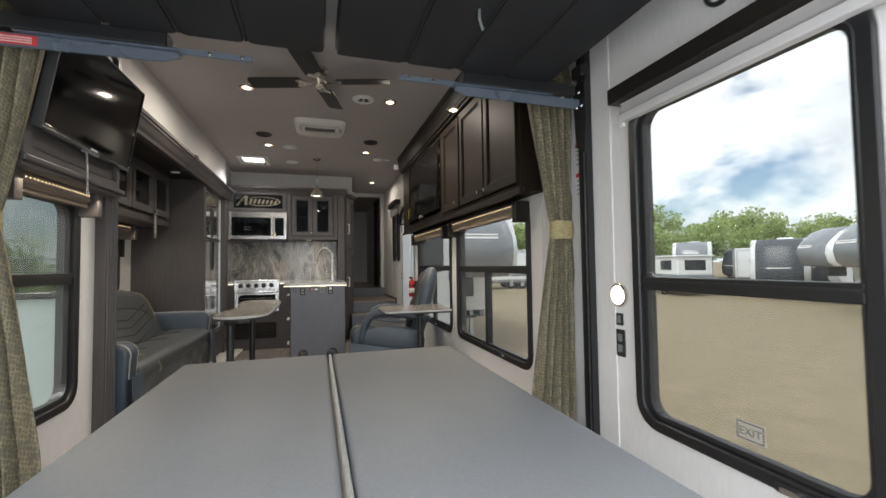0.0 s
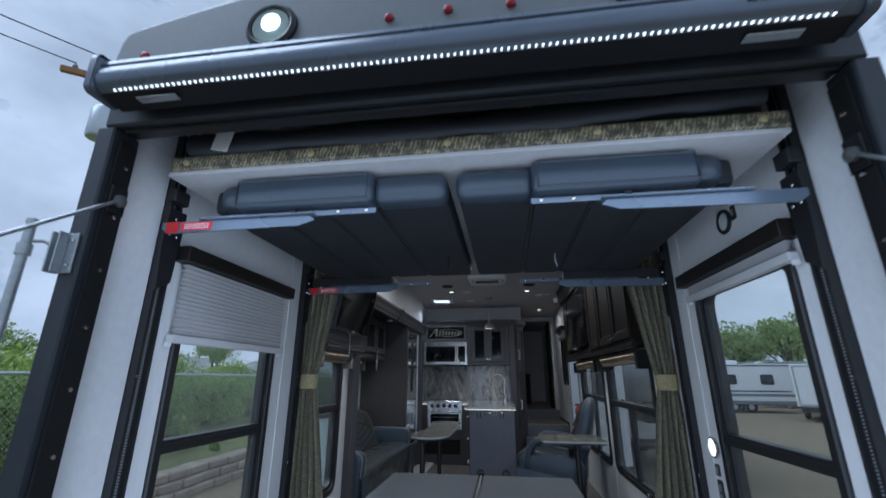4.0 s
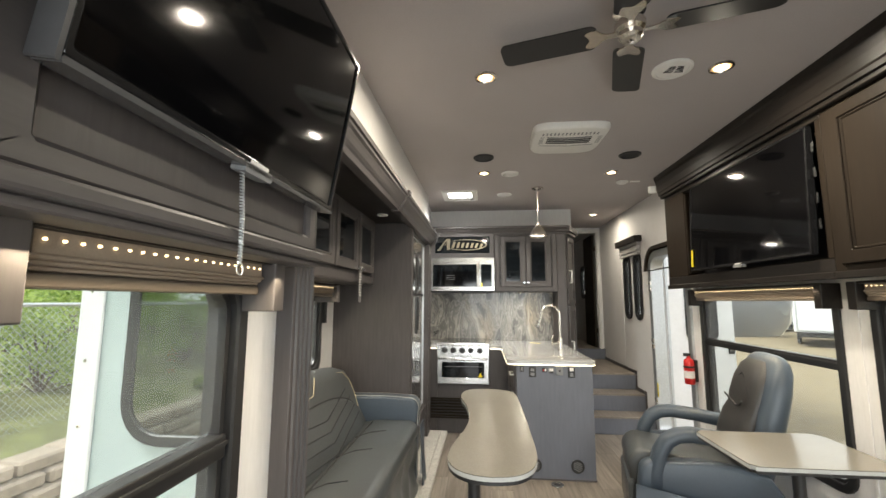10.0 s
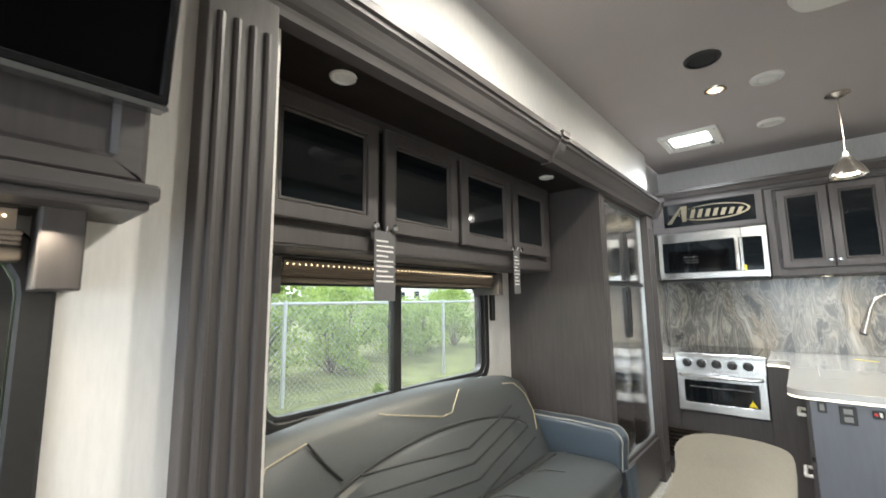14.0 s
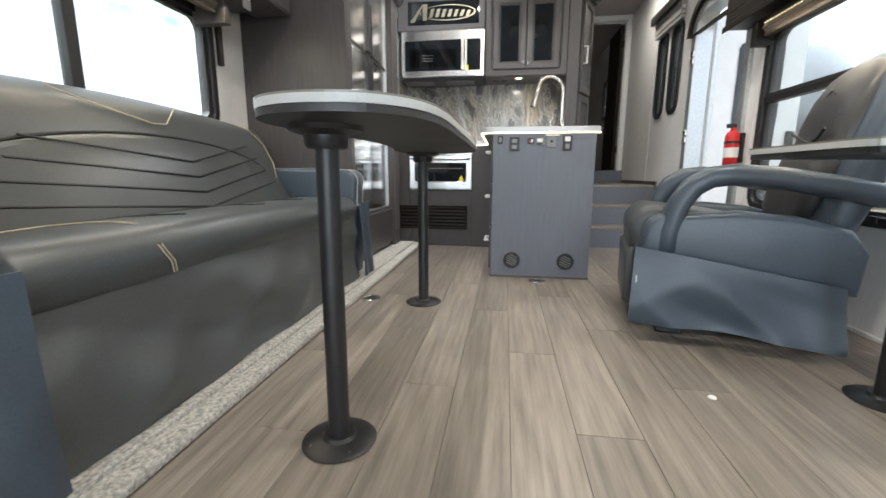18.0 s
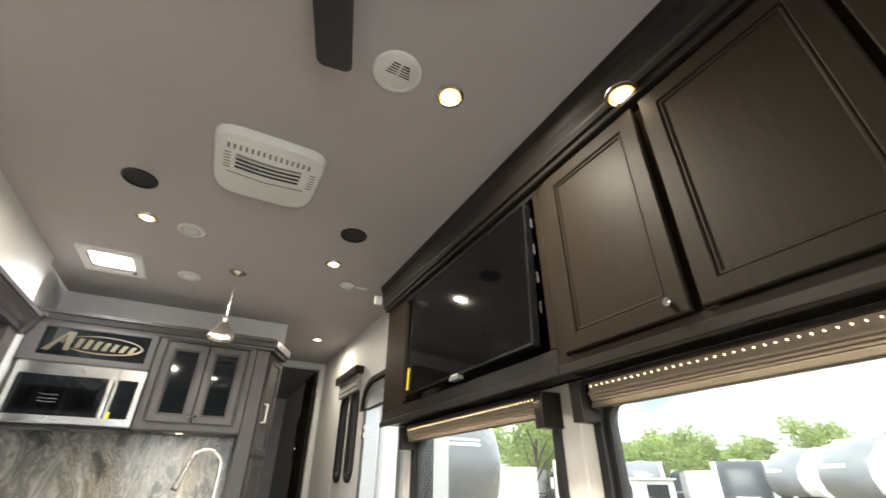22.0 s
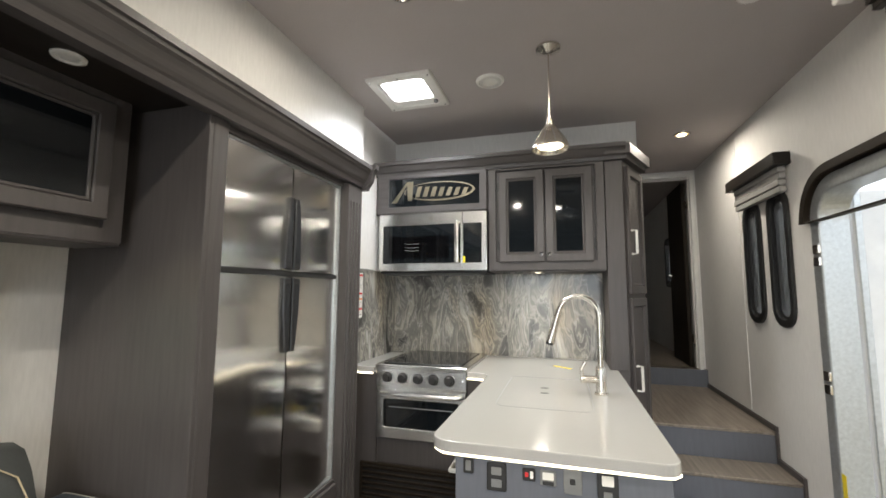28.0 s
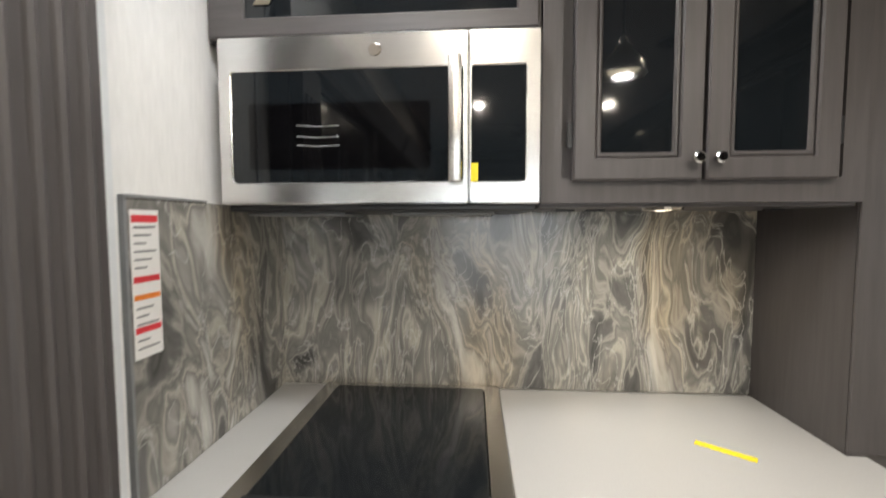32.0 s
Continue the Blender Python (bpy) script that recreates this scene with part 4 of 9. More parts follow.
part("end_skin", box(-1.885, -1.26, 2.735, 2.765, -0.05, 2.3, 0.004), RV_MINT, so)
part("corner_trim", box(-1.905, -1.82, 2.725, 2.735, -0.05, 2.3, 0.004), RV_WHITE, so)
OUTY = face_front(2.735)
part("outer_window", prism(rounded(-1.69, -1.335, 0.985, 1.62, 0.10), 0.0, 0.012, OUTY), TINT, so, "dark glass with rounded corners")
part("outer_window_rim", ring(rounded(-1.725, -1.30, 0.95, 1.655, 0.13), rounded(-1.69, -1.335, 0.985, 1.62, 0.10), 0.0, 0.02, OUTY, bev=0.004), BLACK, so)
part("roof_skin", box(-1.93, -1.26, 2.77, 6.0, 2.2, 2.25), RV_WHITE, so)
wall_sheet("far_skin", lambda u, v, w: Vector((u, 6.02 - w, v)), -1.93, -1.26, -0.05, 2.2, 0.03, [], RV_WHITE, parent=so)
for zz in (1.0, 1.2, 1.42):
    part("rivet", lathe([(0, 0), (0.006, 0), (0.004, 0.003), (0, 0.003)], shifted(face_front(2.725), -1.865, zz), 8), NICKEL, so)


# ---- cabinets ----
def knob(parent, at, u, v, w, r=0.013, mat=None):
    part("knob", lathe([(0.0, 0.0), (0.007, 0.0), (0.006, 0.012), (r, 0.016), (r, 0.024), (r * 0.7, 0.028), (0.0, 0.028)], shifted(at, u, v, w), 14), mat or CHROME, parent, "bright round knob", smooth=True)


def cab_door(parent, at, u0, u1, v0, v1, w, wood, rail=0.055, centre=None, knob_at=None, hinge_side=None):
    """A framed door: frame, bevelled bead, recessed panel or dark glass, knob."""
    d = part("door", ring(rounded(u0, u1, v0, v1, 0.002, 1), rounded(u0 + rail, u1 - rail, v0 + rail, v1 - rail, 0.002, 1), w, w + 0.019, at, bev=0.004), wood, parent)
    a, b = rail - 0.001, 0.014
    part("bead", ring(rounded(u0 + a, u1 - a, v0 + a, v1 - a, 0.002, 1), rounded(u0 + a + b, u1 - a - b, v0 + a + b, v1 - a - b, 0.002, 1), w, w + 0.013, at, bev=0.005), wood, d)
    part("panel", prism([(u0 + a + b, v0 + a + b), (u1 - a - b, v0 + a + b), (u1 - a - b, v1 - a - b), (u0 + a + b, v1 - a - b)], w - 0.002, w + 0.006, at), centre or wood, d)
    if knob_at:
        knob(d, at, knob_at[0], knob_at[1], w + 0.019)
    return d


XC = 1.05
FC = face_right(XC)
oc = thing("overhead_cabinet", (1.12, 2.84, 1.52), "dark wood overhead cabinet with three raised-panel doors", "cabinet")
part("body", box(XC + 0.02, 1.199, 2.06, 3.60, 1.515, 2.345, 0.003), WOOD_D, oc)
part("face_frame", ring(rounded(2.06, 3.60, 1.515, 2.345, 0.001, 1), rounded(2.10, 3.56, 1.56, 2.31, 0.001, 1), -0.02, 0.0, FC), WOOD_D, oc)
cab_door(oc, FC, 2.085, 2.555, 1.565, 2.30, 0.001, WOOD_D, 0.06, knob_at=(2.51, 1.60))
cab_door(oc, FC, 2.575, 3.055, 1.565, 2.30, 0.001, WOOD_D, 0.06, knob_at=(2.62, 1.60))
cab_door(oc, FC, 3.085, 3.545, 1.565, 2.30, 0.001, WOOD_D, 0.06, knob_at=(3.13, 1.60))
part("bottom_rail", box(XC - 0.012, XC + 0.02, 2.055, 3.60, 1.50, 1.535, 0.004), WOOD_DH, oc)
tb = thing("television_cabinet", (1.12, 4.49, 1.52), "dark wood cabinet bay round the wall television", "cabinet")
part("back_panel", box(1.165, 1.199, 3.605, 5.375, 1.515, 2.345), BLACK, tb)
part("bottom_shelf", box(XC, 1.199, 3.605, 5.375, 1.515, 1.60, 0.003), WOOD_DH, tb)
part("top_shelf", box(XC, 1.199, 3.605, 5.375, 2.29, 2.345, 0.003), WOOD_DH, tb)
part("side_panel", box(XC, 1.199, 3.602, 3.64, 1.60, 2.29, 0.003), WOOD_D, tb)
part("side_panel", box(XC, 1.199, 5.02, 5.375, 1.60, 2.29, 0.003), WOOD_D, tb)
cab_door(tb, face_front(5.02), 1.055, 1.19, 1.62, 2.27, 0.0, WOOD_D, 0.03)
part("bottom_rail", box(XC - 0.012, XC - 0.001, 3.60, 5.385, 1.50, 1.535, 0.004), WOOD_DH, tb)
bk = thing("ceiling_bulkhead", (1.06, 3.7, 2.345), "dark wood bulkhead over the cabinets with a stepped crown", "moulding")
bm = blank()
pr = [(1.199, 2.346), (1.005, 2.346), (1.005, 2.37), (1.0, 2.38), (0.995, 2.43), (0.985, 2.475), (0.975, 2.49), (0.97, 2.5235), (1.199, 2.5235)]
a = [bm.verts.new((x, 2.055, z)) for x, z in pr]
b = [bm.verts.new((x, 5.385, z)) for x, z in pr]
bm.faces.new(a), bm.faces.new(b)
for k in range(len(pr)):
    j = (k + 1) % len(pr)
    bm.faces.new((a[k], a[j], b[j], b[k]))
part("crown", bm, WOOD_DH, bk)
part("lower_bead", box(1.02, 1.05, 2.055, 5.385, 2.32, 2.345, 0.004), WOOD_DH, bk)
part("speaker_bracket", box(0.93, 0.99, 5.386, 5.42, 2.38, 2.45, 0.006), WHITE_P, bk, "small white bracket")


def can_light(x, y, z, lit=True, r=0.045):
    c = thing("recessed_light", (x, y, z), "recessed ceiling light, lit warm white" if lit else "recessed ceiling light with a pale lens, switched off", "light", "recessed lights" if lit else "unlit recessed lights")
    at = lambda u, v, w: Vector((x + u, y + v, z - w))
    part("trim_ring", lathe([(r + 0.012, 0.0), (r + 0.010, 0.006), (r, 0.008), (r - 0.003, 0.002), (r - 0.003, 0.0)], at, 20), WHITE_P if not lit else NICKEL, c)
    if lit:
        # This disc glows only to draw the lamp's warm halo.
        part("reflector", lathe([(0.0, 0.001), (r - 0.004, 0.001), (r - 0.006, 0.004), (0.0, 0.003)], at, 20), BULB_HALO, c, "reflector disc with a painted warm halo")
        part("lens", lathe([(0.0, 0.0045), (r * 0.70, 0.0045), (r * 0.66, 0.007), (0.0, 0.008)], at, 20), BULB, c, "bright lens")
    else:
        part("lens", lathe([(0.0, 0.001), (r - 0.004, 0.001), (r - 0.006, 0.005), (0.0, 0.006)], at, 20), BULB_OFF, c)
    return c


for cx, cy in CANS:
    can_light(cx, cy, CEIL - 0.0005)
can_light(1.0, 3.08, 2.3455)
can_light(-0.165, 6.40, 1.4955, True, 0.035)
for cx, cy in ((-1.329, 3.099), (-1.35, 4.49)):
    can_light(cx, cy, 2.0295, False, 0.030)


def television(name, corner, label, w, h, tilt, turn, edge, rot=0):
    """A flat set: slim frame, glass, back box; built upright at its centre and then turned."""
    t = thing(name, corner, label, "television")
    cx, cy, cz = corner
    m = pose(0, 0, 0, 0, tilt, 0)
    C = lambda bm: turned(bm, Matrix.Translation(Vector(corner)) @ pose(0, 0, 0, 0, 0, turn) @ m)
    at = lambda u, v, w_: Vector((w_, u, v))
    part("bezel", C(ring(rounded(-w / 2, w / 2, -h / 2, h / 2, 0.006, 2), rounded(-w / 2 + 0.012, w / 2 - 0.012, -h / 2 + 0.014, h / 2 - 0.012, 0.003, 2), -0.028, 0.006, at, bev=0.003)), edge, t)
    part("screen", C(prism(rounded(-w / 2 + 0.012, w / 2 - 0.012, -h / 2 + 0.014, h / 2 - 0.012, 0.003, 2), -0.020, 0.001, at)), SCREEN, t, "dark glossy screen, switched off")
    part("back_shell", C(prism(rounded(-w / 2 + 0.03, w / 2 - 0.03, -h / 2 + 0.03, h / 2 - 0.05, 0.03), -0.055, -0.028, at)), BLACK_P, t)
    part("sensor_bar", C(prism(rounded(-0.045, 0.045, -h / 2 - 0.016, -h / 2 + 0.002, 0.005), -0.02, 0.009, at)), GREY_P, t)
    part("badge", C(prism([(-0.03, -h / 2 + 0.003), (0.03, -h / 2 + 0.003), (0.03, -h / 2 + 0.010), (-0.03, -h / 2 + 0.010)], 0.006, 0.007, at)), PAPER, t)
    return t, C, at


tvl, TC, tat = television("television", (-0.985, 2.198, 1.845), "small flat television tilted down, screen off", 0.735, 0.425, 9.5, 0, BLACK_G)
part("wall_arm", box(-1.13, -1.03, 2.15, 2.25, 1.80, 1.90, 0.006), BLACK, tvl)
part("lower_shell", TC(prism(rounded(-0.3675, 0.3675, -0.2205, -0.2127, 0.002, 1), -0.028, 0.009, tat)), SILVER, tvl, "glossy silver lower edge")
part("side_shell", TC(prism(rounded(-0.3735, -0.3677, -0.2205, 0.2125, 0.002, 1), -0.028, 0.008, tat)), SILVER, tvl, "glossy silver side edge")
coil = []
for k in range(181):
    f = k / 180
    coil.append((-1.025 + 0.0035 * math.cos(k * 1.05), 2.162 + 0.010 * min(f / 0.55, 1) + 0.0035 * math.sin(k * 1.05), 1.622 - 0.165 * f))
part("power_cord", tube(coil, 0.0016, 5), GALV, tvl, "thin coiled silver cord")
part("cord_ring", tube([(-1.022, 2.170 + 0.010 * math.sin(k * 0.52), 1.447 + 0.010 * math.cos(k * 0.52)) for k in range(13)], 0.0014, 5), GALV, tvl)
tvr, TC, tat = television("television", (1.025, 4.28, 1.955), "large flat television in a dark cabinet, screen off", 1.20, 0.66, -2.5, 180, BLACK_G)
part("wall_arm", box(1.06, 1.17, 4.2, 4.36, 1.88, 2.02, 0.006), BLACK, tvr)
part("energy_sticker", TC(prism([(-0.585, -0.30), (-0.555, -0.30), (-0.555, -0.17), (-0.585, -0.17)], 0.007, 0.008, tat)), YELLOW, tvr)
for k in range(4):
    part("port_cover", box(1.045, 1.05, 3.655, 3.67, 1.75 + 0.13 * k, 1.80 + 0.13 * k, 0.002), BLACK_P, tvr)

# left cabinet behind the small television
FT = face_left(-1.05)
lc = thing("television_cabinet", (-1.12, 2.17, 1.5), "grey wood wall cabinet with a recessed dark panel", "cabinet")
part("body", box(-1.199, -1.07, 1.79, 2.555, 1.52, 2.26, 0.004), WOOD, lc)
part("face_frame", ring(rounded(1.79, 2.555, 1.52, 2.26, 0.002, 1), rounded(1.85, 2.51, 1.560, 2.20, 0.002, 1), -0.02, 0.0, FT, bev=0.008), WOOD_H, lc)
part("recess_panel", prism([(1.845, 1.555), (2.515, 1.555), (2.515, 2.205), (1.845, 2.205)], -0.0195, -0.016, FT), WOOD, lc)
part("lower_moulding", box(-1.199, -1.03, 1.775, 2.57, 1.495, 1.52, 0.006, 2), WOOD_H, lc)
part("lower_fillet", box(-1.199, -1.045, 1.785, 2.56, 1.481, 1.495, 0.003), WOOD_H, lc)

# slide-out overhead cabinets
FS = face_left(-1.481)
sc = thing("overhead_cabinet", (-1.65, 3.84, 1.525), "grey wood overhead cabinet with four smoked-glass doors", "cabinet")
part("body", box(-1.829, -1.502, 2.908, 4.7715, 1.541, 2.0295, 0.003), WOOD, sc)
part("face_frame", ring(rounded(2.908, 4.7715, 1.525, 2.0295, 0.001, 1), rounded(2.945, 4.7085, 1.572, 1.990, 0.001, 1), -0.02, 0.0, FS), WOOD, sc)
doors = [(2.9235, 3.3593), (3.3908, 3.8265), (3.8528, 4.2833), (4.3095, 4.7085)]
for k, (a_, b_) in enumerate(doors):
    cab_door(sc, FS, a_, b_, 1.598, 1.997, 0.001, WOOD, 0.052, SMOKE, knob_at=((b_ - 0.03) if k % 2 == 0 else (a_ + 0.03), 1.614))
part("light_rail", box(-1.70, -1.486, 2.908, 4.7715, 1.514, 1.5405, 0.004), WOOD_H, sc)
tags_at = ((3.380, 1.509, 0.25), (4.304, 1.52, 0.23))
for ty, tz, th in tags_at:
    tg = thing("hang_tag", (-1.45, ty, tz), "dark printed card tag hanging from a cabinet knob", "tag", "tags on the cabinet doors")
    FTG = face_left(-1.452)
    tw = 0.05 if ty < 4 else 0.03
    part("card", prism(rounded(ty - tw, ty + tw, tz - th + 0.09, tz + 0.09, 0.004), 0.0, 0.002, FTG), TAG, tg)
    for k in range(9):
        part("print_line", prism([(ty - tw * 0.8, tz + 0.05 - k * 0.018), (ty + tw * (0.8 if k % 3 else 0.3), tz + 0.05 - k * 0.018), (ty + tw * (0.8 if k % 3 else 0.3), tz + 0.056 - k * 0.018), (ty - tw * 0.8, tz + 0.056 - k * 0.018)], 0.002, 0.0026, FTG), PAPER, tg)
    part("string", tube([(-1.436, ty, tz + 0.105), (-1.446, ty, tz + 0.088)], 0.002, 6), PAPER, tg)
sp = thing("shade_cord", (-1.80, 4.60, 1.3), "dark shade handle on the slide-out wall", "shade handle")
part("grip", box(-1.829, -1.80, 4.59, 4.62, 1.22, 1.44, 0.005), BLACK_P, sp)
part("cord", tube([(-1.81, 4.605, 1.48), (-1.81, 4.605, 1.42)], 0.004, 6), BLACK_P, sp)

# ---- sofa ----
def back_x(z, off=0.0):
    return -1.50 - (z - 0.50) * 0.42 + off


so = thing("sofa", (-1.45, 3.8, 0.05), "charcoal vinyl sofa with cream piping and chevron stitching", "sofa")
def slab_y(y0, y1, profile, bev=0.0, bm=None):
    one = bmesh.new()
    a = [one.verts.new((x, y0, z)) for x, z in profile]
    b = [one.verts.new((x, y1, z)) for x, z in profile]
    one.faces.new(a), one.faces.new(b)
    n = len(profile)
    for k in range(n):
        j = (k + 1) % n
        one.faces.new((a[k], a[j], b[j], b[k]))
    if bev:
        bmesh.ops.recalc_face_normals(one, faces=one.faces)
        bmesh.ops.bevel(one, geom=[e for e in one.edges if abs(e.verts[0].co.y - e.verts[1].co.y) < 1e-6], offset=bev, segments=3, profile=0.5, affect='EDGES')
    return one if bm is None else merge(bm, one)


def arc(cx, cz, r, a0, a1, n=6, sx=1.0):
    return [(cx + sx * r * math.cos(radians(a0 + (a1 - a0) * k / n)), cz + r * math.sin(radians(a0 + (a1 - a0) * k / n))) for k in range(n + 1)]


# back rises in the middle: several strips with the top line lifted
bm = blank()
ys = [2.985 + (4.665 - 2.985) * k / 22 for k in range(23)]
rows = []
for y in ys:
    s_ = (y - 2.985) / 1.68
    top = 0.875 + 0.065 * math.sin(math.pi * min(max(s_, 0), 1)) ** 0.6
    bulge = 0.035 * math.sin(math.pi * s_) ** 0.5 if 0 < s_ < 1 else 0.0
    pr_ = [(-1.47, 0.47), (back_x(0.60) + bulge, 0.60), (back_x(0.74) + bulge, 0.74), (back_x(top - 0.07) + bulge * 0.8, top - 0.07), (back_x(top - 0.02) - 0.02, top - 0.015), (back_x(top) - 0.07, top), (back_x(top) - 0.13, top - 0.03), (-1.81, 0.70), (-1.81, 0.30), (-1.47, 0.30)]
    rows.append([bm.verts.new((x, y, z)) for x, z in pr_])
for r0, r1 in zip(rows, rows[1:]):
    for k in range(len(r0)):
        j = (k + 1) % len(r0)
        bm.faces.new((r0[k], r0[j], r1[j], r1[k]))
bm.faces.new(rows[0]), bm.faces.new(rows[-1])
sback = part("backrest", bm, VINYL, so, smooth=True)


def back_at(y, z, off=0.006):
    s_ = (y - 2.985) / 1.68
    bulge = 0.035 * math.sin(math.pi * s_) ** 0.5 if 0 < s_ < 1 else 0.0
    return (back_x(z) + bulge + off, y, z)


# padded inner oval with chevrons
def oval_z(s_):
    return 0.585 + 0.20 * math.sqrt(max(0.0, 1 - (2 * s_ - 1) ** 2)) ** 0.9


bm = blank()
n = 28
up_ = []
for k in range(n + 1):
    s_ = k / n
    y = 3.13 + 1.42 * s_
    up_.append((y, max(oval_z(s_), 0.555)))
top_row = [bm.verts.new(back_at(y, z, 0.004)) for y, z in up_]
mid_row = [bm.verts.new(back_at(y, 0.5 + (z - 0.5) * 0.93, 0.026)) for y, z in up_]
low_row = [bm.verts.new(back_at(y, 0.505, 0.022)) for y, z in up_]
for k in range(n):
    bm.faces.new((top_row[k], top_row[k + 1], mid_row[k + 1], mid_row[k]))
    bm.faces.new((mid_row[k], mid_row[k + 1], low_row[k + 1], low_row[k]))
part("back_pad", bm, VINYL, sback, smooth=True)
for k, base in enumerate((0.745, 0.685, 0.625, 0.565)):
    y0, y1 = (3.36 - 0.06 * k, 4.40 + 0.04 * k)
    ym = 3.95
    part("stitch", tube([back_at(y0, base + 0.0, 0.025), back_at(ym - 0.05, base - 0.05, 0.027), back_at(ym, base - 0.055, 0.027), back_at(ym + 0.05, base - 0.045, 0.027), back_at(y1, base + 0.035, 0.025)], 0.0045, 6), SEAM, sback)
part("stitch", tube([back_at(y, z, 0.008) for y, z in up_], 0.006, 6), SEAM, sback)
for line in ([(3.02, 0.60), (2.995, 0.69), (3.05, 0.84), (3.20, 0.875)], [(3.52, 0.905), (3.60, 0.885), (3.86, 0.83), (3.93, 0.835), (4.03, 0.915)], [(4.60, 0.62), (4.645, 0.70), (4.62, 0.80), (4.54, 0.87), (4.42, 0.885)]):
    part("piping", tube([back_at(y, z, 0.006 if z < 0.86 else 0.0) for y, z in line], 0.0026, 6), PIPING, sback, "cream contrast stitching")
part("stitch", tube([back_at(3.20, 0.875, 0.004), back_at(3.25, 0.80, 0.006), back_at(3.30, 0.745, 0.008)], 0.005, 6), SEAM, sback)
seat = part("seat", slab_y(2.965, 4.665, [(-1.49, 0.30), (-1.49, 0.495), (-1.40, 0.512), (-1.25, 0.514)] + arc(-1.155, 0.443, 0.072, 88, -75, 8, 0.95) + [(-1.15, 0.365), (-1.20, 0.30)], 0.024), VINYL, so, smooth=True)
seat_line = [(-1.30, 3.02, 0.514), (-1.345, 3.14, 0.5155), (-1.365, 3.24, 0.5155), (-1.35, 3.325, 0.5155), (-1.29, 3.355, 0.5155), (-1.20, 3.325, 0.5145), (-1.125, 3.285, 0.503), (-1.09, 3.280, 0.468), (-1.083, 3.305, 0.425), (-1.092, 3.318, 0.395)]
for off in (0.0, 0.011):
    part("piping", tube([(x, y + off, z + 0.001) for x, y, z in seat_line], 0.0018, 6), PIPING, seat, "cream double stitching")
for y_ in (3.45, 3.9, 4.25):
    part("stitch", tube([(-1.44, y_, 0.508), (-1.36, y_ + 0.10, 0.515), (-1.27, y_ + 0.14, 0.515)], 0.003, 6), SEAM, seat)
part("stitch", tube([(-1.42, 3.05, 0.509), (-1.42, 4.6, 0.509)], 0.005, 6), SEAM, seat)
def cloth(spot, cols, rows, thick=0.006):
    """A hanging sheet: spot(f, h) gives a place, f along the sheet and h from its foot to its top."""
    one = blank()
    grid = [[one.verts.new(spot(k / cols, i / rows)) for k in range(cols + 1)] for i in range(rows + 1)]
    for r0, r1 in zip(grid, grid[1:]):
        for k in range(cols):
            one.faces.new((r0[k], r0[k + 1], r1[k + 1], r1[k]))
    bmesh.ops.recalc_face_normals(one, faces=one.faces)
    bmesh.ops.solidify(one, geom=one.faces[:], thickness=thick)
    return one


def sofa_skirt(f, h):
    y = 2.975 + 1.68 * f
    low = 1 - h
    sag = 0.040 * (0.6 - abs(math.sin(5.2 * y + 2.8 * h + 1.2))) + 0.024 * (0.6 - abs(math.sin(9.0 * y - 3.5 * h)))
    swoop = 0.042 * math.sin(math.pi * h) * math.sin(6.2 * y + 4.5 * h + 0.4)
    return (-1.118 + 0.030 * low + sag * low ** 0.7 * (1 - 0.75 * low ** 5) + swoop * (0.3 + 0.7 * low), y, 0.052 + 0.36 * h)


part("skirt", cloth(sofa_skirt, 64, 14), SKIRT, so, "loose wrinkled skirt", smooth=True)
part("base", box(-1.80, -1.24, 2.99, 4.64, 0.05, 0.31, 0.004), BLACK, so)
armp = [(-1.78, 0.06), (-1.78, 0.60)] + arc(-1.66, 0.585, 0.085, 140, 95, 3) + [(-1.35, 0.672), (-1.20, 0.665)] + arc(-1.165, 0.595, 0.07, 80, -20, 6) + [(-1.105, 0.46), (-1.11, 0.07)]
for y0, y1 in ((2.815, 2.965), (4.675, 4.815)):
    ar = part("armrest", slab_y(y0, y1, armp, 0.022), VINYL_B, so, smooth=True)
    for yy in (y0 + 0.020, y0 + 0.032, y1 - 0.018):
        part("piping", tube([(x + 0.0025, yy, z + 0.001) for x, z in armp[4:-1]] + [(-1.088, yy, 0.47)], 0.0018, 6), ARM_THREAD, ar, "pale double stitching")
    part("front_flap", cloth(lambda f, h: (-1.076 + 0.020 * (1 - h) + 0.006 * math.sin(9 * f + 4 * h) * (1 - h), y0 - 0.006 + (y1 - y0 + 0.012) * f, 0.055 + 0.425 * h), 12, 8), VINYL_B, ar, "loose slate flap", smooth=True)
part("recline_tab", box(-1.085, -1.072, 4.76, 4.775, 0.10, 0.34, 0.003), GALV, so)
fb = thing("floor_anchor", (-1.02, 2.86, 0.036), "black steel anchor ring on the carpet edge", "anchor")
part("ring", tube([(-1.09 + 0.03 * math.cos(k * math.pi / 8), 2.90 + 0.045 * math.sin(k * math.pi / 8), 0.043) for k in range(17)], 0.006, 8), BLACK, fb)
part("plate", box(-1.13, -1.06, 2.85, 2.95, 0.030, 0.040, 0.003), BLACK, fb)

# ---- pedestal tables ----
TZ = 0.725
def smooth_loop(pts, n=8):
    out = []
    m = len(pts)
    for i in range(m):
        p0, p1, p2, p3 = (Vector((*pts[(i + j - 1) % m], 0)) for j in range(4))
        for k in range(n):
            t = k / n
            q = 0.5 * ((2 * p1) + (p2 - p0) * t + (2 * p0 - 5 * p1 + 4 * p2 - p3) * t * t + (3 * p1 - p0 - 3 * p2 + p3) * t ** 3)
            out.append((q.x, q.y))
    return out


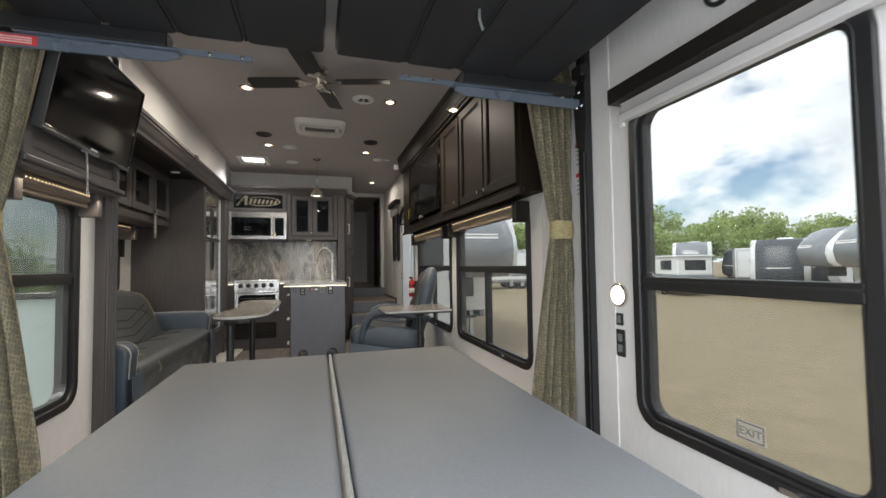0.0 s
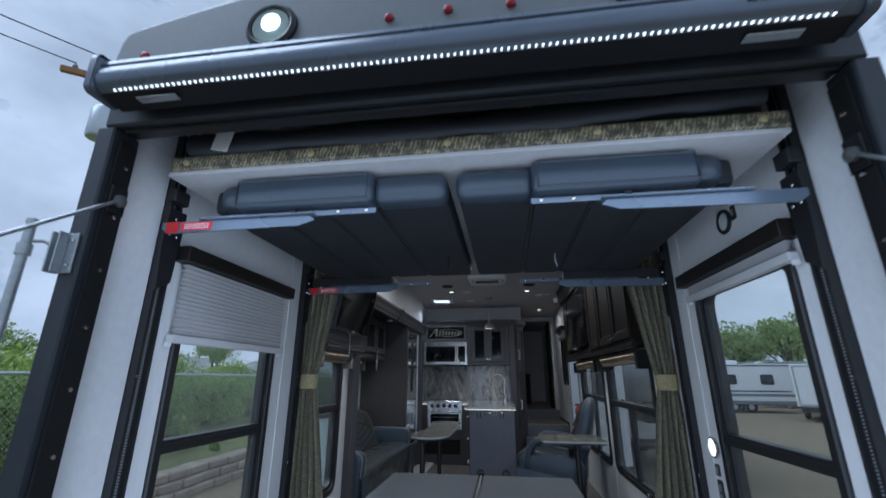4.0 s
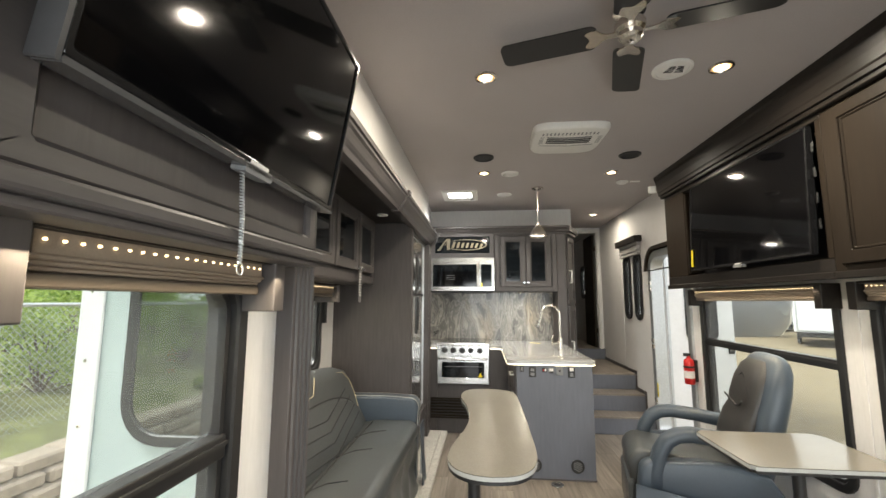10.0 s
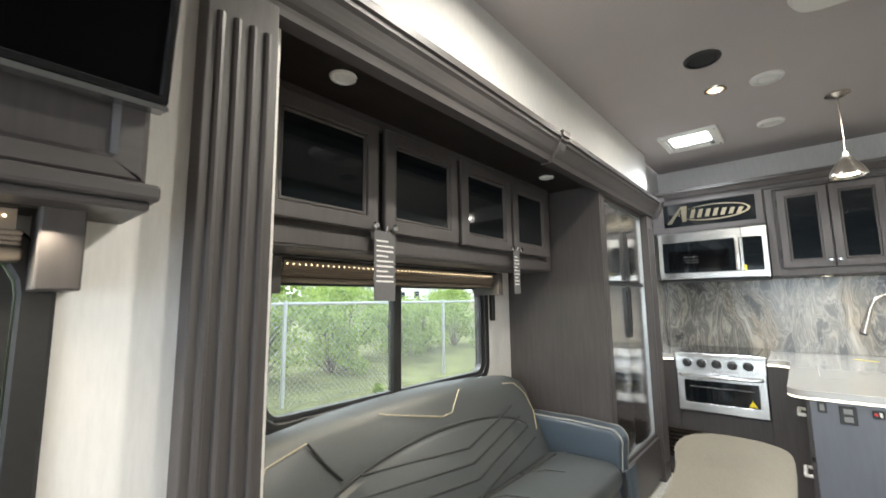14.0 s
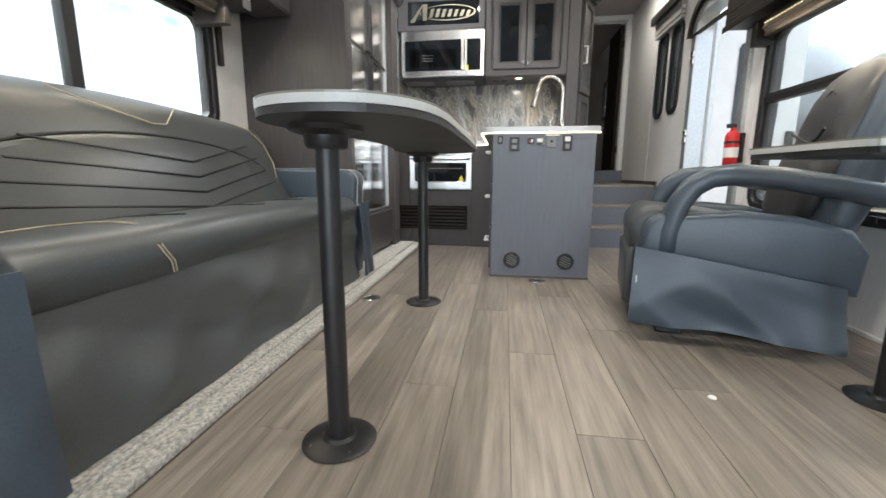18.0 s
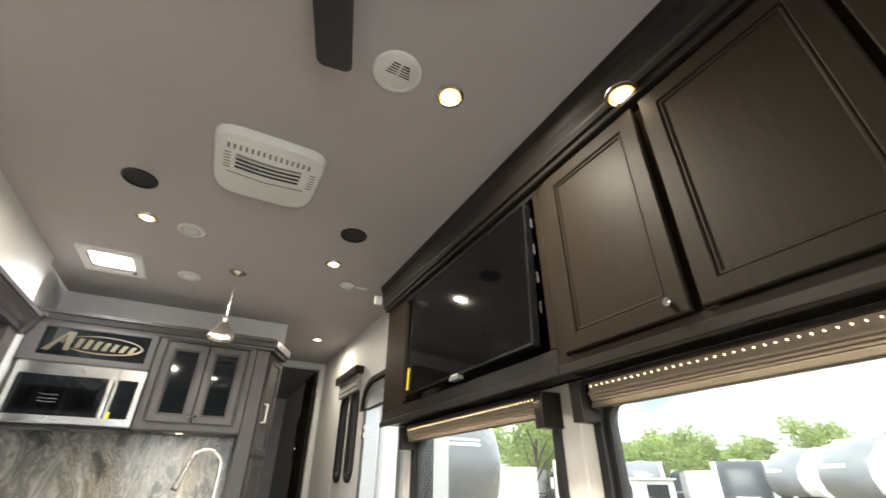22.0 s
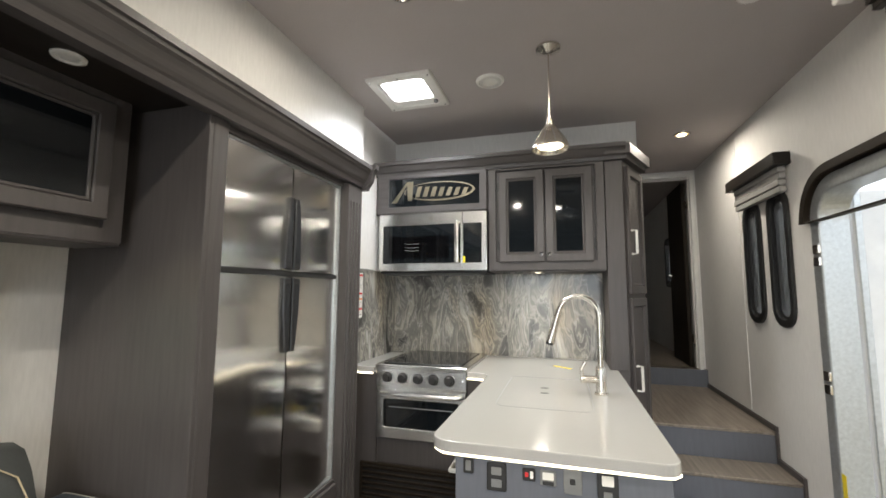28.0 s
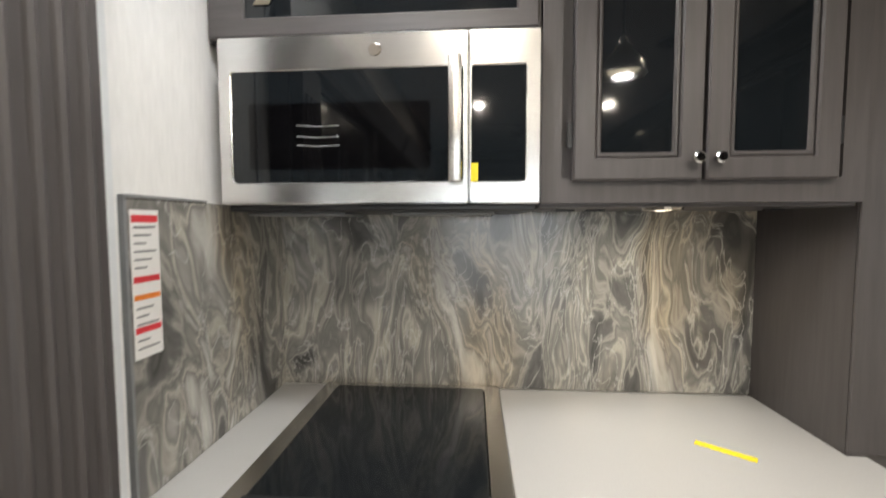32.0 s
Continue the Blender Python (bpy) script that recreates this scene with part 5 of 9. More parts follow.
def pedestal_table(name, outline, legs, label, TZ=0.725):
    dz = TZ - 0.725
    t = thing(name, (legs[0][0], legs[0][1], 0.0), label, "table")
    part("tabletop", prism(outline, -0.004, 0.0, face_up(TZ)), TABLE, t)
    part("edge_band", prism(outline, -0.019, -0.004, face_up(TZ)), TABLE_E, t, "pale moulded edge")
    part("underside", prism([(x * 0.985 + legs[0][0] * 0.015, y * 0.985 + legs[0][1] * 0.015) for x, y in outline], -0.033, -0.019, face_up(TZ)), BLACK_P, t)
    for lx, ly in legs:
        at = lambda u, v, w: Vector((lx + u, ly + v, w))
        leg = part("leg", lathe([(0.0, 0.008), (0.0255, 0.008), (0.0255, 0.655 + dz), (0.0, 0.655 + dz)], at, 20), BLACK, t, smooth=True)
        part("floor_flange", lathe([(0.0, 0.0005), (0.088, 0.0005), (0.090, 0.004), (0.082, 0.009), (0.042, 0.014), (0.036, 0.022), (0.0, 0.022)], at, 24), BLACK, leg, smooth=True)
        part("top_socket", lathe([(0.0, 0.645 + dz), (0.040, 0.645 + dz), (0.046, 0.652 + dz), (0.048, 0.672 + dz), (0.078, 0.682 + dz), (0.082, 0.692 + dz), (0.0, 0.692 + dz)], at, 24), BLACK, leg, smooth=True)
        for k in range(4):
            a_ = k * math.pi / 2 + 0.7
            part("screw", lathe([(0, 0.006), (0.007, 0.006), (0.005, 0.010), (0, 0.011)], lambda u, v, w: Vector((lx + 0.068 * math.cos(a_) + u, ly + 0.068 * math.sin(a_) + v, w)), 8), CHROME, leg)
    return t


pedestal_table("pedestal_table", smooth_loop([(-0.58, 3.05), (-0.69, 3.09), (-0.745, 3.20), (-0.74, 3.36), (-0.695, 3.60), (-0.682, 3.80), (-0.705, 4.05), (-0.748, 4.25), (-0.74, 4.42), (-0.67, 4.51), (-0.56, 4.525), (-0.445, 4.48), (-0.395, 4.36), (-0.385, 4.0), (-0.385, 3.6), (-0.395, 3.24), (-0.46, 3.09)]), [(-0.645, 3.27), (-0.655, 4.40)], "grey kidney-shaped table with a pale edge on two black posts", 0.777)
pedestal_table("side_table", smooth_loop(rounded(0.49, 1.085, 3.395, 3.875, 0.055, 3), 2), [(0.845, 3.675)], "grey rounded swivel table on one black post")
for k, (sx, sy) in enumerate(((-0.94, 4.42), (-0.05, 4.92), (0.36, 3.62))):
    s_ = thing("floor_socket", (sx, sy, 0.0), "flush black table-leg socket in the floor", "socket", "floor sockets")
    at = lambda u, v, w: Vector((sx + u, sy + v, w))
    if k < 2:
        part("rim", lathe([(0.030, 0.0005), (0.050, 0.0005), (0.048, 0.005), (0.032, 0.006), (0.028, 0.003)], at, 20), NICKEL, s_)
    part("cap", lathe([(0.0, 0.0005), (0.029 if k < 2 else 0.012, 0.0005), (0.026 if k < 2 else 0.010, 0.004), (0.0, 0.004)], at, 16), BLACK_P if k < 2 else PAPER, s_)

# ---- recliner, facing the sofa ----
rc = thing("recliner_chair", (0.68, 4.26, 0.0), "slate vinyl recliner with looped arms and a draped skirt", "recliner")
Y0, Y1 = 3.94, 4.60
def loft(rows_, n=24, power=0.62):
    """Rounded cross-sections (x, z, half thickness, half width) stacked into one cushion across y."""
    one = blank()
    rings = []
    for i, (cx, cz, th, wd) in enumerate(rows_):
        nx, nz = rows_[min(i + 1, len(rows_) - 1)][:2]
        px, pz = rows_[max(i - 1, 0)][:2]
        d = Vector((nx - px, 0, nz - pz)).normalized()
        side = Vector((d.z, 0, -d.x))
        ring_ = []
        for k in range(n):
            a_ = 2 * math.pi * k / n
            c_, s_ = math.cos(a_), math.sin(a_)
            ring_.append(one.verts.new(Vector((cx, 4.27, cz)) + side * (th * math.copysign(abs(c_) ** power, c_)) + Vector((0, wd * math.copysign(abs(s_) ** power, s_), 0))))
        rings.append(ring_)
    for r0, r1 in zip(rings, rings[1:]):
        for k in range(n):
            one.faces.new((r0[k], r0[(k + 1) % n], r1[(k + 1) % n], r1[k]))
    one.faces.new(rings[0]), one.faces.new(rings[-1])
    return one


part("seat", slab_y(Y0 + 0.115, Y1 - 0.115, [(0.98, 0.28), (0.98, 0.47), (0.70, 0.475), (0.50, 0.505)] + arc(0.335, 0.425, 0.095, 78, 200, 9) + [(0.25, 0.28)], 0.03), VINYL, rc, "charcoal seat cushion", smooth=True)
rb = part("backrest", loft([(0.885, 0.34, 0.06, 0.235), (0.905, 0.42, 0.078, 0.258), (0.95, 0.58, 0.085, 0.268), (0.995, 0.76, 0.085, 0.268), (1.035, 0.90, 0.080, 0.258), (1.062, 1.00, 0.070, 0.232), (1.072, 1.045, 0.056, 0.200), (1.078, 1.073, 0.036, 0.155), (1.079, 1.082, 0.012, 0.10)]), VINYL_B, rc, smooth=True)
part("back_cushion", loft([(0.835, 0.45, 0.030, 0.150), (0.842, 0.50, 0.050, 0.195), (0.868, 0.60, 0.062, 0.208), (0.900, 0.70, 0.056, 0.210), (0.925, 0.765, 0.040, 0.205), (0.945, 0.82, 0.056, 0.205), (0.980, 0.92, 0.060, 0.196), (1.008, 1.00, 0.048, 0.170), (1.022, 1.040, 0.026, 0.125)]), VINYL_C, rb, "dark padded front", smooth=True)
part("stitch", tube([(0.870, 4.13, 0.815), (0.880, 4.20, 0.785), (0.882, 4.27, 0.770), (0.880, 4.34, 0.785), (0.870, 4.41, 0.815)], 0.006, 6), SEAM, rb)
for sy in (-1, 1):
    part("stitch", tube([(0.905, 4.27 + sy * 0.14, 0.86), (0.925, 4.27 + sy * 0.06, 0.93), (0.930, 4.27, 0.965)], 0.003, 6), SEAM, rb)
def chair_arm(yc, sy):
    hw = 0.057
    sidep = [(0.97, 0.23), (0.985, 0.38), (0.93, 0.46), (0.78, 0.50), (0.60, 0.515), (0.45, 0.50)] + arc(0.36, 0.42, 0.075, 100, 180, 4) + [(0.275, 0.31)]
    part("side_panel", slab_y(yc - 0.047, yc + 0.047, sidep, 0.025), VINYL_B, rc, "padded slate side", smooth=True)
    path = [(0.378, yc, 0.325), (0.374, yc, 0.355), (0.376, yc, 0.43), (0.405, yc, 0.535), (0.445, yc, 0.600), (0.50, yc, 0.635), (0.57, yc, 0.645), (0.72, yc, 0.633), (0.88, yc, 0.605), (1.0, yc, 0.578), (1.035, yc, 0.568)]
    one = blank()
    rings = []
    pv = [Vector(p) for p in path]
    for i, p in enumerate(pv):
        d = (pv[min(i + 1, len(pv) - 1)] - pv[max(i - 1, 0)]).normalized()
        nrm = Vector((-d.z, 0, d.x))
        k_ = 0.6 if i in (0, len(pv) - 1) else 1.0
        rings.append([one.verts.new(p + nrm * (0.040 * k_ * math.copysign(abs(math.sin(a_)) ** 0.7, math.sin(a_))) + Vector((0, hw * k_ * math.copysign(abs(math.cos(a_)) ** 0.7, math.cos(a_)), 0))) for a_ in (2 * math.pi * j / 16 for j in range(16))])
    for r0, r1 in zip(rings, rings[1:]):
        for k in range(16):
            one.faces.new((r0[k], r0[(k + 1) % 16], r1[(k + 1) % 16], r1[k]))
    one.faces.new(rings[0]), one.faces.new(rings[-1])
    arm = part("armrest", one, VINYL_B, rc, "looped slate arm", smooth=True)
    part("stitch", tube([(x, yc + sy * (hw * 0.75), z + 0.030) for x, y, z in path[4:-1]], 0.0022, 6), SEAM, arm)
chair_arm(Y0 + 0.055, -1)
chair_arm(Y1 - 0.055, 1)


def chair_skirt(side):
    y_ = Y0 - 0.010 if side < 0 else Y1 + 0.010
    def spot(f, h):
        x = 0.262 + 0.66 * f
        low = 1 - h
        swag = abs(math.sin(4.4 * x + 1.9 * low + 0.5))
        fold = 0.036 * (0.6 - swag) + 0.022 * (0.6 - abs(math.sin(9.5 * x - 3 * low + side)))
        sag = 0.012 * math.sin(math.pi * h) * math.sin(8 * x + 6 * h)
        top = 0.372 - 0.105 * f
        foot = 0.082 - 0.036 * f + 0.004 * math.sin(13 * x)
        return (x - 0.02 * low * (0.5 - f), y_ + side * (0.006 + 0.030 * low + fold * low ** 0.8 + sag * low), foot + (top - foot) * h)
    return spot


part("skirt", cloth(chair_skirt(-1), 44, 16), VINYL_B, rc, "draped vinyl skirt", smooth=True)
part("skirt", cloth(chair_skirt(1), 30, 12), VINYL_B, rc, smooth=True)
part("footrest", slab_y(Y0 + 0.10, Y1 - 0.10, [(0.255, 0.10), (0.235, 0.12), (0.235, 0.33), (0.26, 0.35), (0.285, 0.33), (0.285, 0.10)], 0.012), VINYL, rc, smooth=True)
part("frame", box(0.34, 0.95, Y0 + 0.10, Y1 - 0.10, 0.10, 0.29), BLACK, rc)
for fx, fy in ((0.42, Y0 + 0.12), (0.42, Y1 - 0.12), (0.88, Y0 + 0.12), (0.88, Y1 - 0.12)):
    part("foot", box(fx - 0.05, fx + 0.05, fy - 0.03, fy + 0.03, 0.0, 0.10, 0.006), BLACK_P, rc)
rc.location = (0.725, 4.31, 0.0)
rc.rotation_euler = (0, 0, radians(-12))
part("care_tag", box(0.315, 0.319, Y0 + 0.038, Y0 + 0.01, 0.235, 0.262), PAPER, rc)

# ---- ceiling fittings ----
def ceiling_disc(name, x, y, r, label, cat, mat, kind_):
    c = thing(name, (x, y, CEIL), label, cat)
    at = lambda u, v, w: Vector((x + u, y + v, CEIL - w))
    part("rim", lathe([(r, 0.0005), (r, 0.006), (r * 0.94, 0.012), (r * 0.80, 0.014), (r * 0.78, 0.008), (r * 0.78, 0.0005)], at, 28), mat, c, smooth=True)
    if kind_ == "vent":
        part("centre", lathe([(0.0, 0.004), (r * 0.55, 0.004), (r * 0.5, 0.013), (0.0, 0.014)], at, 20), mat, c)
        for k in range(4):
            part("vane", box(x - r * 0.78, x + r * 0.78, y - 0.003 + (k - 1.5) * r * 0.3, y + 0.003 + (k - 1.5) * r * 0.3, CEIL - 0.012, CEIL - 0.004), mat, c)
    elif kind_ == "speaker":
        part("grille", lathe([(0.0, 0.006), (r * 0.78, 0.006), (r * 0.7, 0.010), (0.0, 0.012)], at, 24), UNDER, c)
    elif kind_ == "detector":
        part("dome", lathe([(0.0, 0.022), (r * 0.5, 0.020), (r * 0.78, 0.010), (r * 0.78, 0.002)], at, 24), mat, c, smooth=True)
        for k in range(5):
            for a_, b_ in ((-0.50 + 0.04 * k, -0.05), (0.05, 0.50 - 0.04 * k)):
                part("slot", box(x + r * a_, x + r * b_, y - (k + 0.4) * r * 0.12 - 0.0014, y - (k + 0.4) * r * 0.12 + 0.0014, CEIL - 0.0235, CEIL - 0.018), SLOT_DARK, c)
    else:
        part("cap", lathe([(0.0, 0.026), (r * 0.6, 0.024), (r * 0.8, 0.012), (r * 0.8, 0.002)], at, 24), mat, c, smooth=True)
    return c


ceiling_disc("ceiling_speaker", -0.59, 4.693, 0.082, "round black flush ceiling speaker", "speaker", BLACK_P, "speaker")
ceiling_disc("ceiling_speaker", 0.54, 4.72, 0.082, "round black flush ceiling speaker", "speaker", BLACK_P, "speaker")
ceiling_disc("air_vent", -0.357, 5.13, 0.077, "round white ceiling air vent", "vent", WHITE_P, "vent")
ceiling_disc("air_vent", -0.371, 5.87, 0.077, "round white ceiling air vent", "vent", WHITE_P, "vent")
ceiling_disc("gas_detector", 0.328, 3.493, 0.092, "round white slotted alarm on the ceiling", "alarm", WHITE_P, "detector")
ceiling_disc("smoke_alarm", 0.723, 5.476, 0.055, "small round white smoke alarm", "alarm", WHITE_P, "cap")
sb = thing("alarm_bracket", (0.84, 5.47, CEIL), "thin white strip beside the smoke alarm", "bracket")
part("strip", box(0.79, 0.88, 5.455, 5.48, CEIL - 0.010, CEIL - 0.0005, 0.003), WHITE_P, sb)

ac = thing("air_conditioner_vent", (-0.02, 4.32, CEIL), "white rounded air conditioner cover with curved slots", "air conditioner")
def shell_loop(k):
    pts = []
    for i in range(40):
        a_ = 2 * math.pi * i / 40
        e = 0.38
        c_, s_ = math.cos(a_), math.sin(a_)
        pts.append((-0.02 + (0.245 - 0.018 * s_) * k * math.copysign(abs(c_) ** e, c_), 4.308 + 0.243 * k * math.copysign(abs(s_) ** e, s_)))
    return pts
bm = blank()
rings_ = [[bm.verts.new((x, y, CEIL - w)) for x, y in shell_loop(k)] for k, w in ((1.0, 0.0005), (1.0, 0.018), (0.95, 0.040), (0.86, 0.048))]
for r0, r1 in zip(rings_, rings_[1:]):
    for k in range(40):
        bm.faces.new((r0[k], r0[(k + 1) % 40], r1[(k + 1) % 40], r1[k]))
bm.faces.new(rings_[-1])
part("cover", bm, WHITE_P, ac, smooth=True)
# Slots are solid strips; the shadow inside them is in their colour.
for k in range(4):
    yy = 4.205 + 0.030 * k
    pts = [(-0.165 + 0.29 * i / 8, yy + 0.012 * math.sin(math.pi * i / 8), CEIL - 0.0485) for i in range(9)]
    bm = blank()
    tube(pts, 0.006, 6, bm)
    part("louvre", bm, SLOT_DARK if k else GREY_P, ac, "curved strip darkened for the shadow in a slot")
for i in range(15):
    part("slot", box(-0.20 + 0.025 * i - 0.005, -0.20 + 0.025 * i + 0.005, 4.135, 4.17, CEIL - 0.0495, CEIL - 0.046, 0.001), GREY_P, ac)
for i in range(6):
    for sx in (-0.215, 0.165):
        part("slot", box(sx, sx + 0.028, 4.20 + 0.022 * i, 4.208 + 0.022 * i, CEIL - 0.0490, CEIL - 0.045, 0.001), GREY_P, ac)
part("seam", tube([(-0.20, 4.345, CEIL - 0.0485), (-0.02, 4.365, CEIL - 0.0485), (0.16, 4.345, CEIL - 0.0485)], 0.0025, 6), GREY_P, ac)

rv = thing("roof_vent", (-0.845, 5.865, CEIL), "square white roof vent with a bright skylight", "roof vent")
VF = face_down(CEIL)
part("frame", ring(rounded(-1.03, -0.655, 5.665, 6.065, 0.012), rounded(-0.985, -0.70, 5.71, 6.02, 0.03), 0.0005, 0.018, VF, bev=0.005), WHITE_P, rv)
part("shaft", ring(rounded(-0.985, -0.70, 5.71, 6.02, 0.03), rounded(-0.982, -0.703, 5.713, 6.017, 0.03), -0.02, 0.002, VF), WHITE_P, rv)
part("dome", prism(rounded(-0.968, -0.717, 5.727, 5.960, 0.03), 0.002, 0.008, VF), SKYLIGHT, rv, "bright translucent dome")
part("inner_frame", ring(rounded(-0.984, -0.701, 5.711, 6.019, 0.03), rounded(-0.968, -0.717, 5.727, 5.960, 0.03), 0.001, 0.010, VF), WHITE_P, rv)
part("crank_knob", lathe([(0, 0.010), (0.014, 0.010), (0.012, 0.026), (0, 0.028)], shifted(VF, -0.72, 5.99), 12), GREY_P, rv)
screws(rv, shifted(VF, 0, 0, 0.018), [(-1.01, 5.69), (-0.675, 5.69), (-1.01, 6.04), (-0.675, 6.04), (-0.845, 5.685)], 0.006)

pd = thing("pendant_light", (-0.053, 5.64, 2.02), "small nickel pendant lamp with a bell shade, lit", "pendant light")
PA = lambda u, v, w: Vector((-0.053 + u, 5.64 + v, w))
part("canopy", lathe([(0.0, CEIL - 0.0005), (0.058, CEIL - 0.0005), (0.058, CEIL - 0.010), (0.03, CEIL - 0.022), (0.012, CEIL - 0.03), (0.0, CEIL - 0.03)], PA, 24), NICKEL, pd, smooth=True)
part("rod", tube([PA(0, 0, CEIL - 0.03), PA(0, 0, 2.16)], 0.0035, 8), NICKEL, pd)
part("shade", lathe([(0.008, 2.172), (0.015, 2.168), (0.017, 2.140), (0.030, 2.134), (0.034, 2.118), (0.040, 2.112), (0.052, 2.095), (0.070, 2.068), (0.081, 2.040), (0.086, 2.030), (0.086, 2.024), (0.080, 2.026), (0.062, 2.07), (0.0, 2.10)], PA, 28), NICKEL, pd, "bell-shaped nickel shade", smooth=True)
for k in range(10):
    a_ = 2 * math.pi * k / 10
    part("rib", tube([PA(r_ * math.cos(a_), r_ * math.sin(a_), z_) for r_, z_ in ((0.035, 2.118), (0.053, 2.095), (0.071, 2.068), (0.082, 2.040))], 0.0022, 5), CHROME, pd)
part("bulb", lathe([(0.0, 2.032), (0.05, 2.036), (0.058, 2.048), (0.0, 2.06)], PA, 20), BULB, pd)

fn = thing("ceiling_fan", (-0.03, 3.03, CEIL), "dark four-blade ceiling fan with a brushed nickel hub", "ceiling fan")
FA = lambda u, v, w: Vector((-0.03 + u, 3.03 + v, CEIL - w * 0.72))
part("canopy", lathe([(0.0, 0.0005), (0.06, 0.0005), (0.06, 0.03), (0.03, 0.045), (0.014, 0.05), (0.014, 0.085), (0.0, 0.085)], FA, 24), NICKEL, fn, smooth=True)
part("motor", lathe([(0.0, 0.08), (0.05, 0.082), (0.058, 0.095), (0.058, 0.135), (0.045, 0.15), (0.045, 0.175), (0.035, 0.19), (0.012, 0.195), (0.0, 0.195)], FA, 28), NICKEL, fn, smooth=True)
part("cap_button", lathe([(0.0, 0.195), (0.012, 0.195), (0.010, 0.205), (0.0, 0.206)], FA, 12), CHROME, fn)
for k in range(4):
    R = Matrix.Translation(Vector((-0.03, 3.03, CEIL - 0.096))) @ pose(0, 0, 0, 0, 0, 74 + 90 * k) @ pose(0, 0, 0, 9, 0, 0)
    bl = part("blade", turned(prism(rounded(0.12, 0.50, -0.062, 0.062, 0.03), -0.003, 0.003, face_up(0)), R), BLACK_P, fn, "dark flat blade")
    part("blade_arm", turned(prism(smooth_loop([(0.03, -0.012), (0.09, -0.014), (0.13, -0.045), (0.165, -0.035), (0.15, 0.0), (0.165, 0.035), (0.13, 0.045), (0.09, 0.014), (0.03, 0.012)], 4), -0.009, -0.0032, face_up(0)), R), NICKEL, bl, "nickel scroll bracket")


# ---- kitchen ----
KF = face_front(6.34)
sl = thing("stone_backsplash", (-0.5, 6.70, 0.92), "grey veined stone panel behind the cooktop", "backsplash")
part("back_panel", box(-1.261, 0.243, 6.692, 6.704, 0.9205, 1.52, 0.001), STONE, sl)
part("side_panel", turned(box(-1.2645, -1.255, 6.07, 6.691, 0.9205, 1.507, 0.001), Matrix.Identity(4)), STONE, sl)
part("edge_trim", box(-1.2645, -1.253, 6.062, 6.069, 0.9205, 1.512), GREY_P, sl)
part("edge_trim", box(-1.2645, -1.253, 6.07, 6.30, 1.5075, 1.513), GREY_P, sl)
wl_ = thing("warning_label", (-1.253, 6.11, 1.3), "white warning label with red headings on the stone", "label")
LF = face_left(-1.2545)
for k, (z0, z1, m_) in enumerate(((1.235, 1.475, PAPER),)):
    part("paper", prism([(6.075, 1.20), (6.145, 1.20), (6.145, 1.485), (6.075, 1.485)], 0.0, 0.001, LF), PAPER, wl_)
for k, (zc, m_, h_) in enumerate(((1.468, INK_R, 0.014), (1.352, INK_R, 0.012), (1.318, ORANGE, 0.010), (1.255, INK_R, 0.012))):
    part("heading", prism([(6.078, zc - h_ / 2), (6.142, zc - h_ / 2), (6.142, zc + h_ / 2), (6.078, zc + h_ / 2)], 0.001, 0.0016, LF), m_, wl_)
for k in range(16):
    zc = 1.452 - k * 0.0155
    if min(abs(zc - q) for q in (1.468, 1.352, 1.318, 1.255)) > 0.011:
        part("print_line", prism([(6.082, zc - 0.002), (6.136 - 0.012 * (k % 3), zc - 0.002), (6.136 - 0.012 * (k % 3), zc + 0.002), (6.082, zc + 0.002)], 0.001, 0.0014, LF), GREY_P, wl_)

uc = thing("wall_cabinet", (-0.45, 6.5, 1.5), "grey wood wall cabinet with two smoked-glass doors and a crown", "cabinet")
part("body", box(-0.465, 0.238, 6.362, 6.691, 1.505, 2.225, 0.002), WOOD, uc)
part("logo_box", box(-1.262, -0.467, 6.345, 6.691, 1.895, 2.225, 0.002), WOOD, uc)
part("face_frame", ring(rounded(-0.465, 0.238, 1.505, 2.225, 0.001, 1), rounded(-0.42, 0.19, 1.56, 2.15, 0.001, 1), -0.022, 0.0, KF), WOOD, uc)
for a_, b_, kx in ((-0.397, -0.116, -0.135), (-0.108, 0.170, -0.089)):
    d_ = cab_door(uc, KF, a_, b_, 1.555, 2.135, 0.001, WOOD, 0.05, SMOKE, knob_at=(kx, 1.60))
    hx = a_ - 0.006 if kx == -0.135 else b_ + 0.006
    for hz in (1.66, 2.04):
        part("hinge", prism(rounded(hx - 0.006, hx + 0.006, hz - 0.03, hz + 0.03, 0.002), 0.001, 0.008, KF), BLACK, d_)
part("logo_frame", ring(rounded(-1.255, -0.475, 1.90, 2.17, 0.001, 1), rounded(-1.165, -0.525, 1.945, 2.14, 0.001, 1), -0.004, 0.012, KF, bev=0.004), WOOD_X, uc)
crown_k = [(0.0, 2.165), (0.012, 2.165), (0.018, 2.185), (0.03, 2.192), (0.05, 2.225), (0.062, 2.23), (0.062, 2.255), (0.0, 2.255)]
def crown_run(p0, p1, name_="crown"):
    d = Vector((p1[0] - p0[0], p1[1] - p0[1], 0)).normalized()
    nrm = Vector((d.y, -d.x, 0))
    one = blank()
    a = [one.verts.new(Vector((p0[0], p0[1], z)) + nrm * w) for w, z in crown_k]
    b = [one.verts.new(Vector((p1[0], p1[1], z)) + nrm * w) for w, z in crown_k]
    one.faces.new(a), one.faces.new(b)
    for k in range(len(a)):
        j = (k + 1) % len(a)
        one.faces.new((a[k], a[j], b[j], b[k]))
    part(name_, one, WOOD_X, uc)
crown_run((-1.262, 6.34), (0.36, 6.34))
